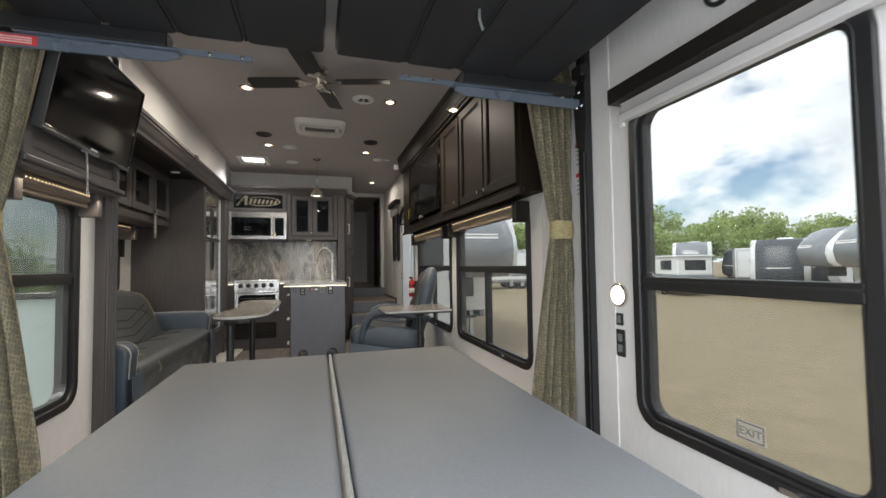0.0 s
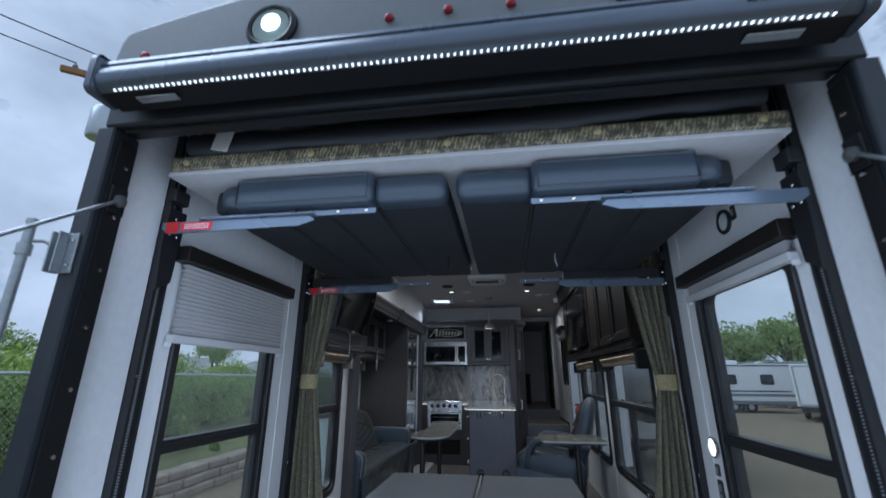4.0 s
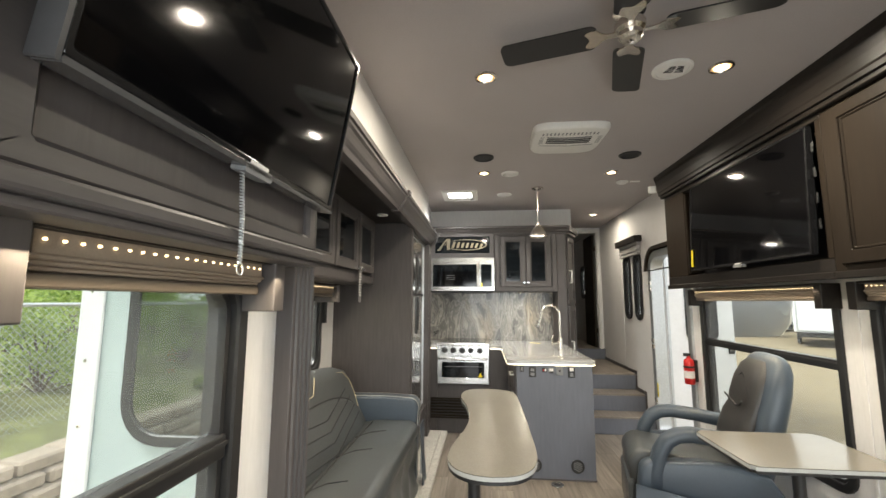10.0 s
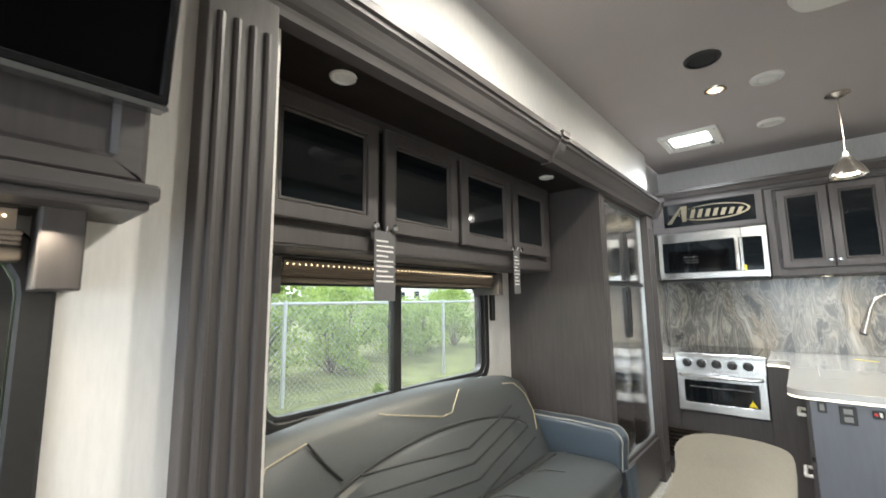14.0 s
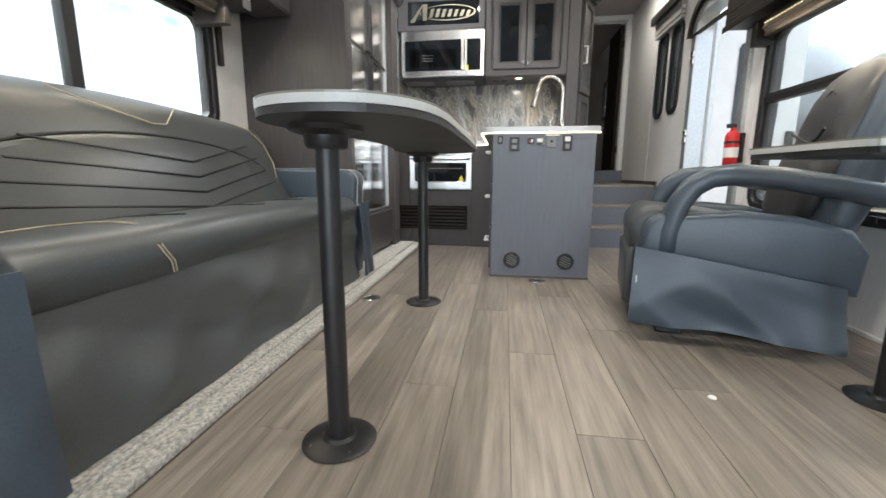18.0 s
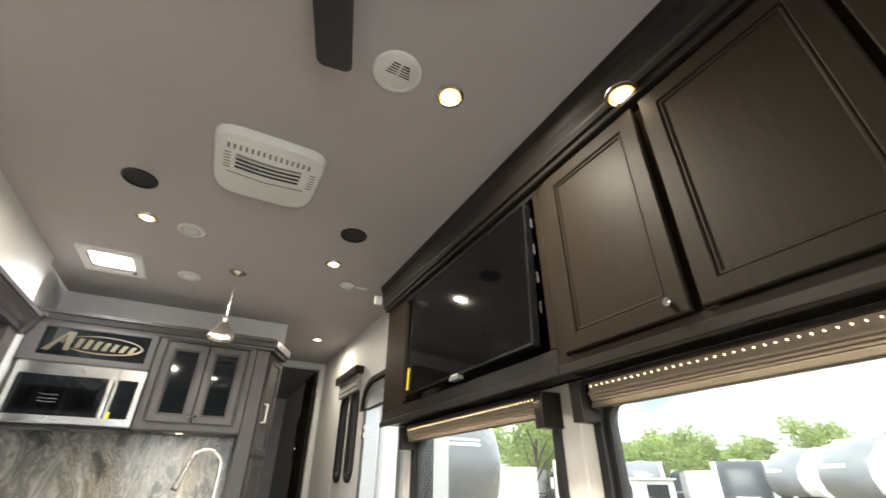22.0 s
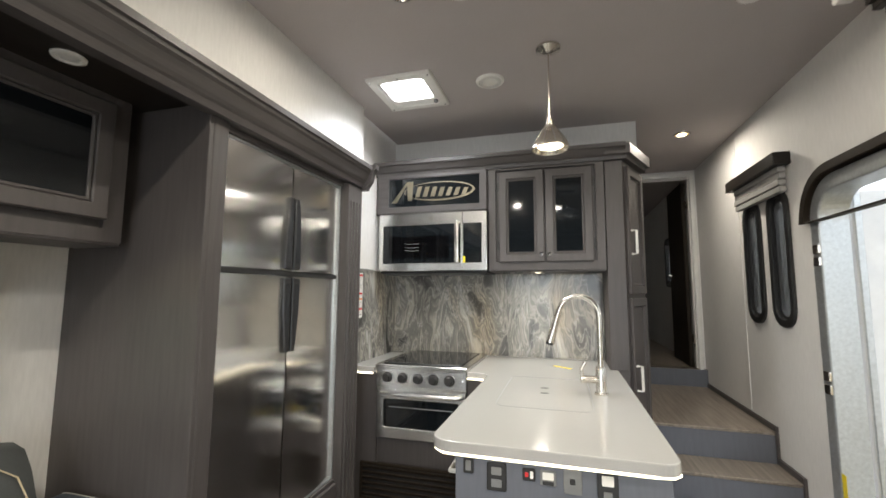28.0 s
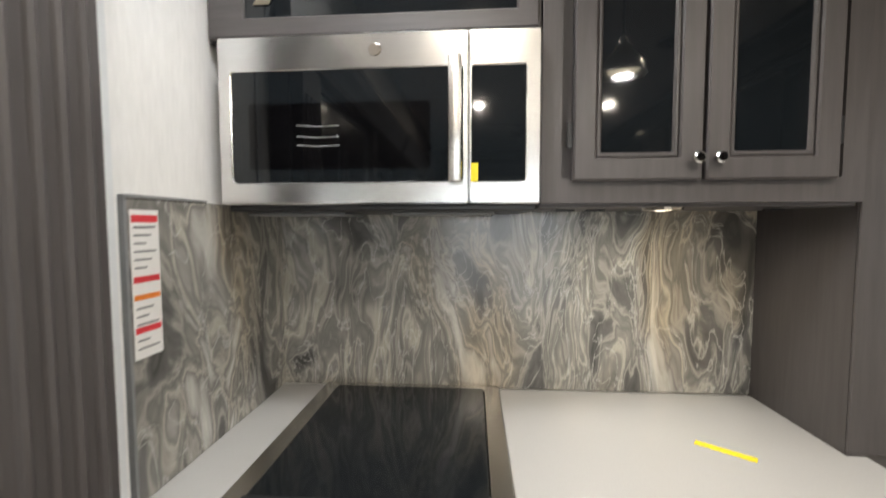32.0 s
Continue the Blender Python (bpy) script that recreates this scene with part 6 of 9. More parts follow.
part("crown_top", box(-1.262, 0.36, 6.341, 6.669, 2.226, 2.252), WOOD_X, uc)
part("under_panel", box(-0.465, 0.238, 6.36, 6.69, 1.496, 1.5045), WOOD_X, uc)
for x_ in (-0.40, -0.32, 0.14):
    part("screw_cap", box(x_, x_ + 0.05, 6.50, 6.515, 1.490, 1.4958, 0.001), BLACK, uc)
lg = thing("sign_panel", (-0.845, 6.34, 1.95), "dark glass sign with brushed gold lettering", "sign")
part("plate", prism([(-1.165, 1.945), (-0.525, 1.945), (-0.525, 2.14), (-1.165, 2.14)], 0.001, 0.004, KF), SMOKE, lg)
part("mark", prism([(-1.145, 1.975), (-1.105, 1.975), (-1.03, 2.10), (-1.025, 1.985), (-0.995, 1.985), (-0.985, 2.118), (-1.03, 2.118)], 0.005, 0.008, KF), GOLD, lg, "slanted gold wedge")
for k in range(7):
    x0 = -0.975 + 0.054 * k
    tall = 2.080 - 0.004 * k
    part("mark", prism([(x0 + 0.004, 2.008), (x0 + 0.034, 2.008), (x0 + 0.054, tall), (x0 + 0.024, tall)], 0.005, 0.008, KF), GOLD, lg, "slanted gold bar")
oval_o = [(-0.80 + 0.245 * math.cos(2 * math.pi * k / 40), 2.043 + 0.066 * math.sin(2 * math.pi * k / 40)) for k in range(40)]
oval_i = [(-0.812 + 0.240 * math.cos(2 * math.pi * k / 40), 2.045 + 0.057 * math.sin(2 * math.pi * k / 40)) for k in range(40)]
part("swoosh", ring(oval_o, oval_i, 0.005, 0.0075, KF), GOLD, lg, "gold oval ring")

mw = thing("microwave_oven", (-0.845, 6.5, 1.5), "steel over-range microwave with a black glass door", "microwave")
MF = face_front(6.30)
part("body", box(-1.218, -0.472, 6.33, 6.69, 1.503, 1.889, 0.004), BLACK_P, mw)
md = part("door", ring(rounded(-1.218, -0.634, 1.503, 1.889, 0.006, 2), rounded(-1.185, -0.648, 1.555, 1.808, 0.008, 2), -0.03, 0.0, MF, bev=0.004), STEEL_H, mw)
part("door_glass", prism(rounded(-1.185, -0.648, 1.555, 1.808, 0.008, 2), -0.025, -0.002, MF), SMOKE, md, "black glass")
part("inner_window", prism(rounded(-1.145, -0.72, 1.585, 1.735, 0.006, 2), -0.002, -0.0012, MF), SCREEN, md)
hb = part("handle", box(-0.678, -0.648, 6.262, 6.272, 1.548, 1.822, 0.004, 2), STEEL, md, "flat upright steel handle", smooth=True)
for z_ in (1.565, 1.805):
    part("handle_foot", box(-0.673, -0.653, 6.2721, 6.300, z_ - 0.010, z_ + 0.010, 0.002), STEEL, hb)
for k, z_ in enumerate((1.64, 1.66, 1.685)):
    part("rack_wire", tube([(-1.03, 6.3008, z_), (-0.985, 6.3006, z_ - 0.004), (-0.93, 6.3006, z_ - 0.002)], 0.0015, 5), GREY_P, md)
part("badge", lathe([(0, 0), (0.015, 0), (0.013, 0.003), (0, 0.003)], shifted(MF, -0.845, 1.85), 16), NICKEL, md)
cp = part("control_side", ring(rounded(-0.632, -0.472, 1.503, 1.889, 0.006, 2), rounded(-0.625, -0.508, 1.555, 1.808, 0.004, 2), -0.03, 0.0, MF, bev=0.004), STEEL_H, mw)
part("keypad", prism(rounded(-0.625, -0.508, 1.555, 1.808, 0.004, 2), -0.025, -0.002, MF), SMOKE, cp)
for r_ in range(7):
    for c_ in range(3):
        part("key", prism(rounded(-0.600 + c_ * 0.032, -0.588 + c_ * 0.032, 1.60 + r_ * 0.022, 1.605 + r_ * 0.022, 0.001, 1), -0.002, -0.0016, MF), SMOKE, cp)
part("sticker", prism([(-0.628, 1.553), (-0.612, 1.553), (-0.612, 1.594), (-0.628, 1.594)], 0.0005, 0.0012, MF), YELLOW, mw)
part("base_vent", box(-1.21, -0.48, 6.32, 6.68, 1.488, 1.5025, 0.003), BLACK, mw)
for x_ in (-1.08, -0.70):
    part("grease_filter", box(x_ - 0.13, x_ + 0.13, 6.40, 6.58, 1.480, 1.4878, 0.003), GREY_P, mw)

# pantry at the corner, with its slanted door
pn = thing("pantry_cabinet", (0.36, 6.55, 0.0), "tall grey wood pantry with slanted doors and white handles", "cabinet")
fp = [(0.244, 6.36), (0.345, 6.36), (0.50, 6.70), (0.50, 6.98), (0.244, 6.98)]
part("body", prism(fp, 0.0, 2.225, face_up(0.0)), WOOD, pn)
part("crown", prism([(0.244, 6.30), (0.385, 6.30), (0.555, 6.665), (0.555, 6.69), (0.244, 6.69)], 2.192, 2.255, face_up(0.0), bev=0.0), WOOD_X, pn)
part("crown_step", prism([(0.244, 6.325), (0.368, 6.325), (0.53, 6.67), (0.53, 6.70), (0.244, 6.70)], 2.165, 2.192, face_up(0.0)), WOOD_X, pn)
dvec = Vector((0.155, 0.34, 0)).normalized()
nvec = Vector((dvec.y, -dvec.x, 0))
SF = lambda u, v, w: Vector((0.345, 6.36, 0)) + dvec * u + nvec * w + Vector((0, 0, v))
dl = 0.3737
for z0, z1, hz in ((1.36, 2.135, 1.60), (0.56, 1.335, 0.80)):
    dd = cab_door(pn, SF, 0.035, dl - 0.03, z0, z1, 0.001, WOOD, 0.05)
    part("handle", tube([SF(0.065, hz, 0.02), SF(0.065, hz, 0.05), SF(0.065, hz + 0.14, 0.05), SF(0.065, hz + 0.14, 0.02)], 0.008, 8), WHITE_P, dd, "white bar handle")
part("front_stile", box(0.2445, 0.345, 6.352, 6.36, 0.9205, 2.165, 0.002), WOOD, pn)

# base run, stove and island
bs = thing("base_cabinet", (-0.9, 6.35, 0.0), "grey wood base cabinet round the stove with a floor grille", "cabinet")
part("left_stile", box(-1.262, -1.105, 6.07, 6.69, 0.0, 0.888, 0.002), WOOD, bs)
part("right_stile", box(-0.545, -0.345, 6.07, 6.69, 0.0, 0.888, 0.002), WOOD, bs)
part("lower_panel", box(-1.105, -0.545, 6.09, 6.69, 0.0, 0.50, 0.002), WOOD, bs)
gr = part("grille", ring(rounded(-1.20, -0.585, 0.155, 0.365, 0.004, 2), rounded(-1.185, -0.60, 0.17, 0.35, 0.004, 2), 0.001, 0.014, face_front(6.07), bev=0.003), WOOD_D, bs)
part("grille_back", prism(rounded(-1.185, -0.60, 0.17, 0.35, 0.004, 2), 0.001, 0.003, face_front(6.07)), BLACK, gr)
for k in range(6):
    part("slat", turned(box(-0.293, 0.293, -0.004, 0.004, -0.011, 0.011, 0.001), Matrix.Translation(Vector((-0.892, 6.063, 0.185 + 0.030 * k))) @ pose(0, 0, 0, 35, 0, 0)), WOOD_D, gr)
tc = thing("stove", (-0.825, 6.35, 0.5), "steel stove with five knobs and a black glass cover", "stove")
part("body", box(-1.10, -0.55, 6.09, 6.66, 0.505, 0.905, 0.003), STEEL_H, tc)
part("top_frame", ring(rounded(-1.105, -0.54, 6.045, 6.675, 0.006, 2), rounded(-1.055, -0.59, 6.085, 6.64, 0.006, 2), 0.0, 0.024, face_up(0.912), bev=0.004), STEEL, tc)
part("glass_cover", prism(rounded(-1.055, -0.59, 6.085, 6.64, 0.006, 2), 0.004, 0.028, face_up(0.912), bev=0.003), SMOKE, tc, "black glass lid")
part("cover_lip", box(-1.06, -0.585, 6.07, 6.085, 0.925, 0.944, 0.003), BLACK, tc)
SFc = face_front(6.05)
pnl = part("control_panel", box(-1.105, -0.545, 6.05, 6.092, 0.81, 0.911, 0.004), STEEL_H, tc)
for k in range(5):
    kx = -1.025 + 0.095 * k
    kb = part("control_knob", lathe([(0.0, 0.0), (0.031, 0.0), (0.031, 0.006), (0.025, 0.010), (0.023, 0.034), (0.019, 0.038), (0.0, 0.038)], shifted(SFc, kx, 0.862), 20), BLACK_P, pnl, "black ribbed knob", smooth=True)
    part("knob_ring", ring([(kx + 0.033 * math.cos(2 * math.pi * i / 20), 0.862 + 0.033 * math.sin(2 * math.pi * i / 20)) for i in range(20)], [(kx + 0.030 * math.cos(2 * math.pi * i / 20), 0.862 + 0.030 * math.sin(2 * math.pi * i / 20)) for i in range(20)], 0.0, 0.004, SFc), CHROME, kb)
part("igniter", lathe([(0, 0), (0.009, 0), (0.008, 0.006), (0, 0.007)], shifted(SFc, -0.572, 0.862), 12), CHROME, pnl)
od = part("oven_door", ring(rounded(-1.10, -0.55, 0.512, 0.80, 0.006, 2), rounded(-1.052, -0.598, 0.575, 0.735, 0.010, 2), 0.0, 0.035, face_front(6.09), bev=0.004), STEEL_H, tc)
part("oven_glass", prism(rounded(-1.052, -0.598, 0.575, 0.735, 0.010, 2), 0.006, 0.028, face_front(6.09)), SMOKE, od)
part("oven_rack", tube([(-1.02, 6.0615, 0.69), (-0.63, 6.0615, 0.69)], 0.003, 6), GREY_P, od)
part("door_handle", tube([(-1.075, 6.055, 0.772), (-1.06, 6.030, 0.772), (-0.94, 6.018, 0.772), (-0.71, 6.018, 0.772), (-0.59, 6.030, 0.772), (-0.575, 6.055, 0.772)], 0.014, 10), STEEL_H, od, "bowed bar handle", smooth=True)
part("warning_triangle", prism([(-0.665, 0.585), (-0.615, 0.585), (-0.64, 0.628)], 0.0285, 0.0293, face_front(6.09)), YELLOW, od)

isl = thing("kitchen_island", (-0.03, 5.6, 0.0), "slate laminate island with outlets and two round floor vents", "island")
part("end_panel", box(-0.338, 0.262, 5.0, 5.02, 0.0, 0.886, 0.003), ISLAND, isl)
part("body", box(-0.336, 0.260, 5.02, 6.352, 0.0, 0.886, 0.003), ISLAND, isl)
part("kick_strip", box(-0.34, 0.264, 4.996, 5.0, 0.0, 0.012, 0.001), WOOD_X, isl)
IF = face_front(5.0)
IL = lambda u, v, w: Vector((-0.336 - w, u, v))
for z0, z1 in ((0.60, 0.86), (0.32, 0.58), (0.04, 0.30)):
    dr = part("drawer_front", prism(rounded(5.06, 5.62, z0, z1, 0.003, 2), 0.0, 0.018, IL, bev=0.004), WOOD_H, isl)
    zc = (z0 + z1) / 2 + 0.05
    part("handle", tube([IL(5.10, zc, 0.018), IL(5.10, zc, 0.045), IL(5.24, zc, 0.045), IL(5.24, zc, 0.018)], 0.008, 8), WHITE_P, dr, "white bar handle")
dr = part("cabinet_door", prism(rounded(5.66, 6.02, 0.04, 0.86, 0.003, 2), 0.0, 0.018, IL, bev=0.004), WOOD, isl)
for x_ in (-0.206, 0.122):
    v_ = part("floor_vent", ring([(x_ + 0.052 * math.cos(2 * math.pi * i / 24), 0.11 + 0.052 * math.sin(2 * math.pi * i / 24)) for i in range(24)], [(x_ + 0.038 * math.cos(2 * math.pi * i / 24), 0.11 + 0.038 * math.sin(2 * math.pi * i / 24)) for i in range(24)], 0.0, 0.010, IF, bev=0.003), BLACK_P, isl, "round black vent")
    part("vent_back", lathe([(0, 0.0005), (0.039, 0.0005), (0.039, 0.002), (0, 0.002)], shifted(IF, x_, 0.11), 20), UNDER, v_)
    for k in range(5):
        part("vent_slat", turned(box(-0.036, 0.036, -0.002, 0.002, -0.004, 0.004), Matrix.Translation(Vector((x_, 4.995, 0.11 + (k - 2) * 0.015))) @ pose(0, 0, 0, 40, 25, 0)), GREY_P, v_)
def plate(name_, x0, x1, z0, z1, mat, bits=()):
    p_ = part(name_, prism(rounded(x0, x1, z0, z1, 0.005, 3), 0.0, 0.007, IF, bev=0.002), mat, isl)
    for (a_, b_, c_, d_, m_, w_) in bits:
        part("insert", prism(rounded(a_, b_, c_, d_, 0.002, 2), 0.007, 0.007 + w_, IF), m_, p_)
plate("rocker_switch", -0.312, -0.280, 0.822, 0.870, BLACK_P, [(-0.304, -0.288, 0.832, 0.860, GREY_P, 0.004)])
plate("outlet", -0.240, -0.182, 0.782, 0.862, BLACK_P, [(-0.226, -0.196, 0.828, 0.850, GREY_P, 0.002), (-0.226, -0.196, 0.794, 0.816, GREY_P, 0.002)])
plate("usb_outlet", -0.135, -0.098, 0.822, 0.856, BLACK_P, [(-0.128, -0.118, 0.834, 0.846, RED, 0.002), (-0.113, -0.104, 0.830, 0.850, PAPER, 0.001)])
plate("switch_panel", -0.085, -0.040, 0.815, 0.856, GREY_P, [(-0.078, -0.047, 0.832, 0.852, PAPER, 0.001), (-0.078, -0.047, 0.818, 0.828, BLACK_P, 0.003)])
plate("outlet", -0.020, 0.030, 0.800, 0.866, GREY_P, [(-0.003, 0.012, 0.828, 0.843, BLACK_P, 0.003)])
plate("outlet", 0.070, 0.125, 0.782, 0.870, BLACK_P, [(0.082, 0.113, 0.835, 0.862, PAPER, 0.002), (0.086, 0.108, 0.793, 0.82, GREY_P, 0.006)])
part("warning_sticker", prism([(-0.03, 0.870), (0.052, 0.870), (0.052, 0.884), (-0.03, 0.884)], 0.0005, 0.001, IF), ORANGE, isl)
part("warning_paper", prism([(-0.03, 0.868), (0.052, 0.868), (0.052, 0.876), (-0.03, 0.876)], 0.001, 0.0014, IF), PAPER, isl)

ct = thing("countertop", (-0.07, 5.8, 0.886), "white quartz worktop with light painted along its edge and a covered sink", "countertop")
ring_pts = [(-0.415 + 0.07 - 0.07 * math.cos(radians(a_)), 4.965 + 0.07 - 0.07 * math.sin(radians(a_))) for a_ in range(0, 91, 15)]
ring_r = [(0.285 - 0.05 + 0.05 * math.sin(radians(a_)), 4.965 + 0.05 - 0.05 * math.cos(radians(a_))) for a_ in range(0, 91, 15)]
shape = ring_pts + ring_r + [(0.285, 6.352), (0.2435, 6.352), (0.2435, 6.6915), (-0.538, 6.6915), (-0.538, 6.035), (-0.475, 6.035), (-0.44, 6.02), (-0.415, 5.98)]
part("slab", prism(shape, 0.0, 0.033, face_up(0.887), bev=0.004), QUARTZ, ct)
part("left_slab", prism([(-1.262, 6.025), (-1.107, 6.025), (-1.107, 6.6915), (-1.253, 6.6915), (-1.262, 6.6915)], 0.0, 0.033, face_up(0.887), bev=0.003), QUARTZ, ct)
inner = [(-0.538, 6.031), (-0.475, 6.031), (-0.435, 6.015), (-0.412, 5.98), (-0.412, 5.05), (-0.40, 5.0), (-0.37, 4.972), (-0.32, 4.967), (0.21, 4.967), (0.26, 4.975), (0.281, 5.0)]
# Glowing tubes added where the edge merely catches light; no lamp sits there.
part("edge_light", tube([(x, y, 0.884) for x, y in inner], 0.0045, 6), EDGE_GLINT, ct, "glowing strip painted for light caught on the edge")
part("edge_light", tube([(-1.255, 6.022, 0.884), (-1.11, 6.022, 0.884)], 0.0045, 6), EDGE_GLINT, ct, "glowing strip painted for light caught on the edge")
SK = rounded(-0.285, 0.095, 5.40, 6.01, 0.05, 5)
part("sink_joint", ring(SK, rounded(-0.281, 0.091, 5.404, 6.006, 0.047, 5), -0.002, 0.0006, face_up(0.92)), GREY_P, ct)
# Flat dark discs paint the depth of the finger holes.
for x_, y_ in ((-0.104, 5.768), (-0.10, 5.664)):
    part("finger_hole", lathe([(0, 0.0), (0.016, 0.0), (0.014, 0.0008), (0, 0.0009)], lambda u, v, w: Vector((x_ + u * 1.2, y_ + v * 0.8, 0.92 + w)), 14), SLOT_DARK, ct)
single("yellow_label", turned(prism([(-0.062, -0.011), (0.062, -0.011), (0.062, 0.011), (-0.062, 0.011)], 0.0, 0.001, face_up(0)), Matrix.Translation(Vector((-0.028, 6.35, 0.9204))) @ pose(0, 0, 0, 0, 0, -37)), YELLOW, "yellow paper strip lying on the worktop", "label")
fc = thing("kitchen_faucet", (0.14, 5.71, 0.92), "brushed nickel gooseneck faucet with a pull-down spray", "faucet")
FX = lambda u, v, w: Vector((0.14 + u, 5.71 + v, 0.92 + w))
part("base", lathe([(0.0, 0.0003), (0.029, 0.0003), (0.029, 0.008), (0.024, 0.012), (0.022, 0.11), (0.019, 0.12), (0.0, 0.12)], FX, 20), NICKEL, fc, smooth=True)
neck = [(0.14, 5.71, 1.03), (0.14, 5.71, 1.255)]
dx, dy = -0.93, -0.10
for k in range(1, 13):
    a_ = math.pi * k / 12 * 0.93
    rr = 0.095
    neck.append((0.14 + dx * rr * (1 - math.cos(a_)), 5.71 + dy * rr * (1 - math.cos(a_)), 1.255 + rr * math.sin(a_)))
lx, ly, lz = neck[-1]
part("neck", tube(neck, 0.0125, 14), NICKEL, fc, smooth=True)
part("spray_head", tube([(lx, ly, lz), (lx - 0.015, ly, lz - 0.05), (lx - 0.034, ly - 0.003, lz - 0.115), (lx - 0.040, ly - 0.003, lz - 0.135)], 0.015, 14, radii=[0.013, 0.015, 0.019, 0.021]), NICKEL, fc, smooth=True)
part("spray_tip", tube([(lx - 0.040, ly - 0.003, lz - 0.135), (lx - 0.043, ly - 0.003, lz - 0.145)], 0.017, 12), BLACK_P, fc)
lv = part("lever_body", tube([(0.13, 5.705, 0.985), (0.055, 5.685, 0.985)], 0.016, 12), NICKEL, fc, smooth=True)
part("lever", tube([(0.062, 5.687, 0.99), (0.058, 5.685, 1.03), (0.075, 5.69, 1.06)], 0.008, 10), NICKEL, lv, smooth=True)

# ---- refrigerator and its case ----
fe = thing("refrigerator_case", (-1.5, 5.35, 0.05), "grey wood case round the refrigerator", "cabinet")
part("side_panel", box(-1.829, -1.185, 4.83, 4.86, 0.05, 2.0285, 0.002), WOOD, fe)
part("front_stile", box(-1.225, -1.182, 4.845, 4.915, 0.05, 2.0285, 0.006, 2), WOOD, fe)
part("top_panel", box(-1.829, -1.20, 4.86, 5.775, 1.961, 2.0285, 0.002), WOOD_H, fe)
part("bottom_panel", box(-1.829, -1.205, 4.86, 5.775, 0.05, 0.375, 0.002), WOOD_H, fe)
part("far_side", box(-1.829, -1.20, 5.945, 5.96, 0.05, 2.0285, 0.002), WOOD, fe)
part("bottom_door", box(-1.205, -1.185, 4.92, 5.77, 0.08, 0.36, 0.004), WOOD_H, fe)
fr = thing("refrigerator", (-1.5, 5.345, 0.38), "stainless four-door refrigerator with black recessed handles", "refrigerator")
part("body", box(-1.80, -1.245, 4.922, 5.768, 0.38, 1.955, 0.004), BLACK_P, fr)
FF = face_left(-1.245)
split = 5.362
for a_, b_ in ((4.926, split - 0.004), (split + 0.004, 5.764)):
    for z0, z1 in ((0.388, 1.432), (1.458, 1.948)):
        one = blank()
        nb = 12
        rws = []
        for k in range(nb + 1):
            u = a_ + (b_ - a_) * k / nb
            bow = 0.016 + 0.012 * math.sin(math.pi * k / nb) 
            rws.append([one.verts.new(FF(u, z0 + (z1 - z0) * j / 8, bow + 0.0008 * math.sin(j * 1.7))) for j in range(9)] + [one.verts.new(FF(u, z1, 0.0)), one.verts.new(FF(u, z0, 0.0))])
        for r0, r1 in zip(rws, rws[1:]):
            m_ = len(r0)
            for j in range(m_):
                one.faces.new((r0[j], r0[(j + 1) % m_], r1[(j + 1) % m_], r1[j]))
        one.faces.new(rws[0]), one.faces.new(rws[-1])
        dr = part("door", one, STEEL_F, fr, "brushed steel door", smooth=True)
        s_ = -1 if b_ < 5.5 else 1
        edge = split + s_ * 0.006
        up = z0 > 1
        z_in, z_out = (1.462, 1.80) if up else (1.428, 1.09)
        grip = [(edge, z_in), (edge + s_ * 0.052, z_in + (0.004 if up else -0.004)), (edge + s_ * 0.050, z_out * 0.45 + z_in * 0.55), (edge + s_ * 0.030, z_out), (edge, z_out)]
        h_ = part("handle", prism(grip, 0.018, 0.036, FF, bev=0.006), GRIP, dr, "dark grip plate")
        hole = [(edge + s_ * 0.012, z_in + (0.03 if up else -0.03)), (edge + s_ * 0.044, z_in + (0.03 if up else -0.03)), (edge + s_ * 0.041, z_out * 0.5 + z_in * 0.5), (edge + s_ * 0.028, z_out + (-0.03 if up else 0.03)), (edge + s_ * 0.012, z_out + (-0.03 if up else 0.03))]
        part("grip_recess", prism(hole, 0.0355, 0.0375, FF), UNDER, h_)
part("hinge_strip", box(-1.245, -1.222, 4.922, 5.768, 1.434, 1.456, 0.003), BLACK_P, fr)
part("rim_trim", ring(rounded(4.915, 5.775, 0.376, 1.96, 0.002, 1), rounded(4.924, 5.766, 0.386, 1.95, 0.002, 1), 0.0, 0.03, FF), GALV, fr)

# ---- hall and bedroom beyond ----
hf = thing("bedroom_door_frame", (0.84, 8.0, 0.69), "white door frame at the top of the steps", "door frame", "", "structure")
part("head", box(0.53, 1.16, 7.975, 8.0, 2.44, 2.48, 0.003), WHITE_P, hf)
part("jamb", box(1.13, 1.165, 7.975, 8.0, 0.69, 2.44, 0.003), WHITE_P, hf)
part("jamb", box(0.525, 0.56, 7.975, 8.0, 0.69, 2.44, 0.003), WHITE_P, hf)
bd = thing("bedroom_door", (1.10, 8.4, 0.69), "dark wood bedroom door standing open", "door")
part("leaf", box(1.085, 1.118, 8.10, 8.66, 0.70, 2.42, 0.003), WOOD_D, bd)
for zz in (0.95, 2.2):
    part("hinge", box(1.115, 1.128, 8.045, 8.10, zz - 0.04, zz + 0.04, 0.002), NICKEL, bd)
part("lever", tube([(1.085, 8.60, 1.55), (1.06, 8.60, 1.55), (1.055, 8.54, 1.55)], 0.008, 8), NICKEL, bd)
window("window_9", face_right(1.20), 8.97, 9.33, 1.47, 1.98, r=0.05, label="small black-framed bedroom window")
dk = thing("bedroom_cabinet", (0.2, 10.2, 0.69), "low dark wood bedroom cabinet", "cabinet")
part("body", box(0.0, 0.75, 9.8, 10.9, 0.69, 1.35, 0.004), WOOD_D, dk)
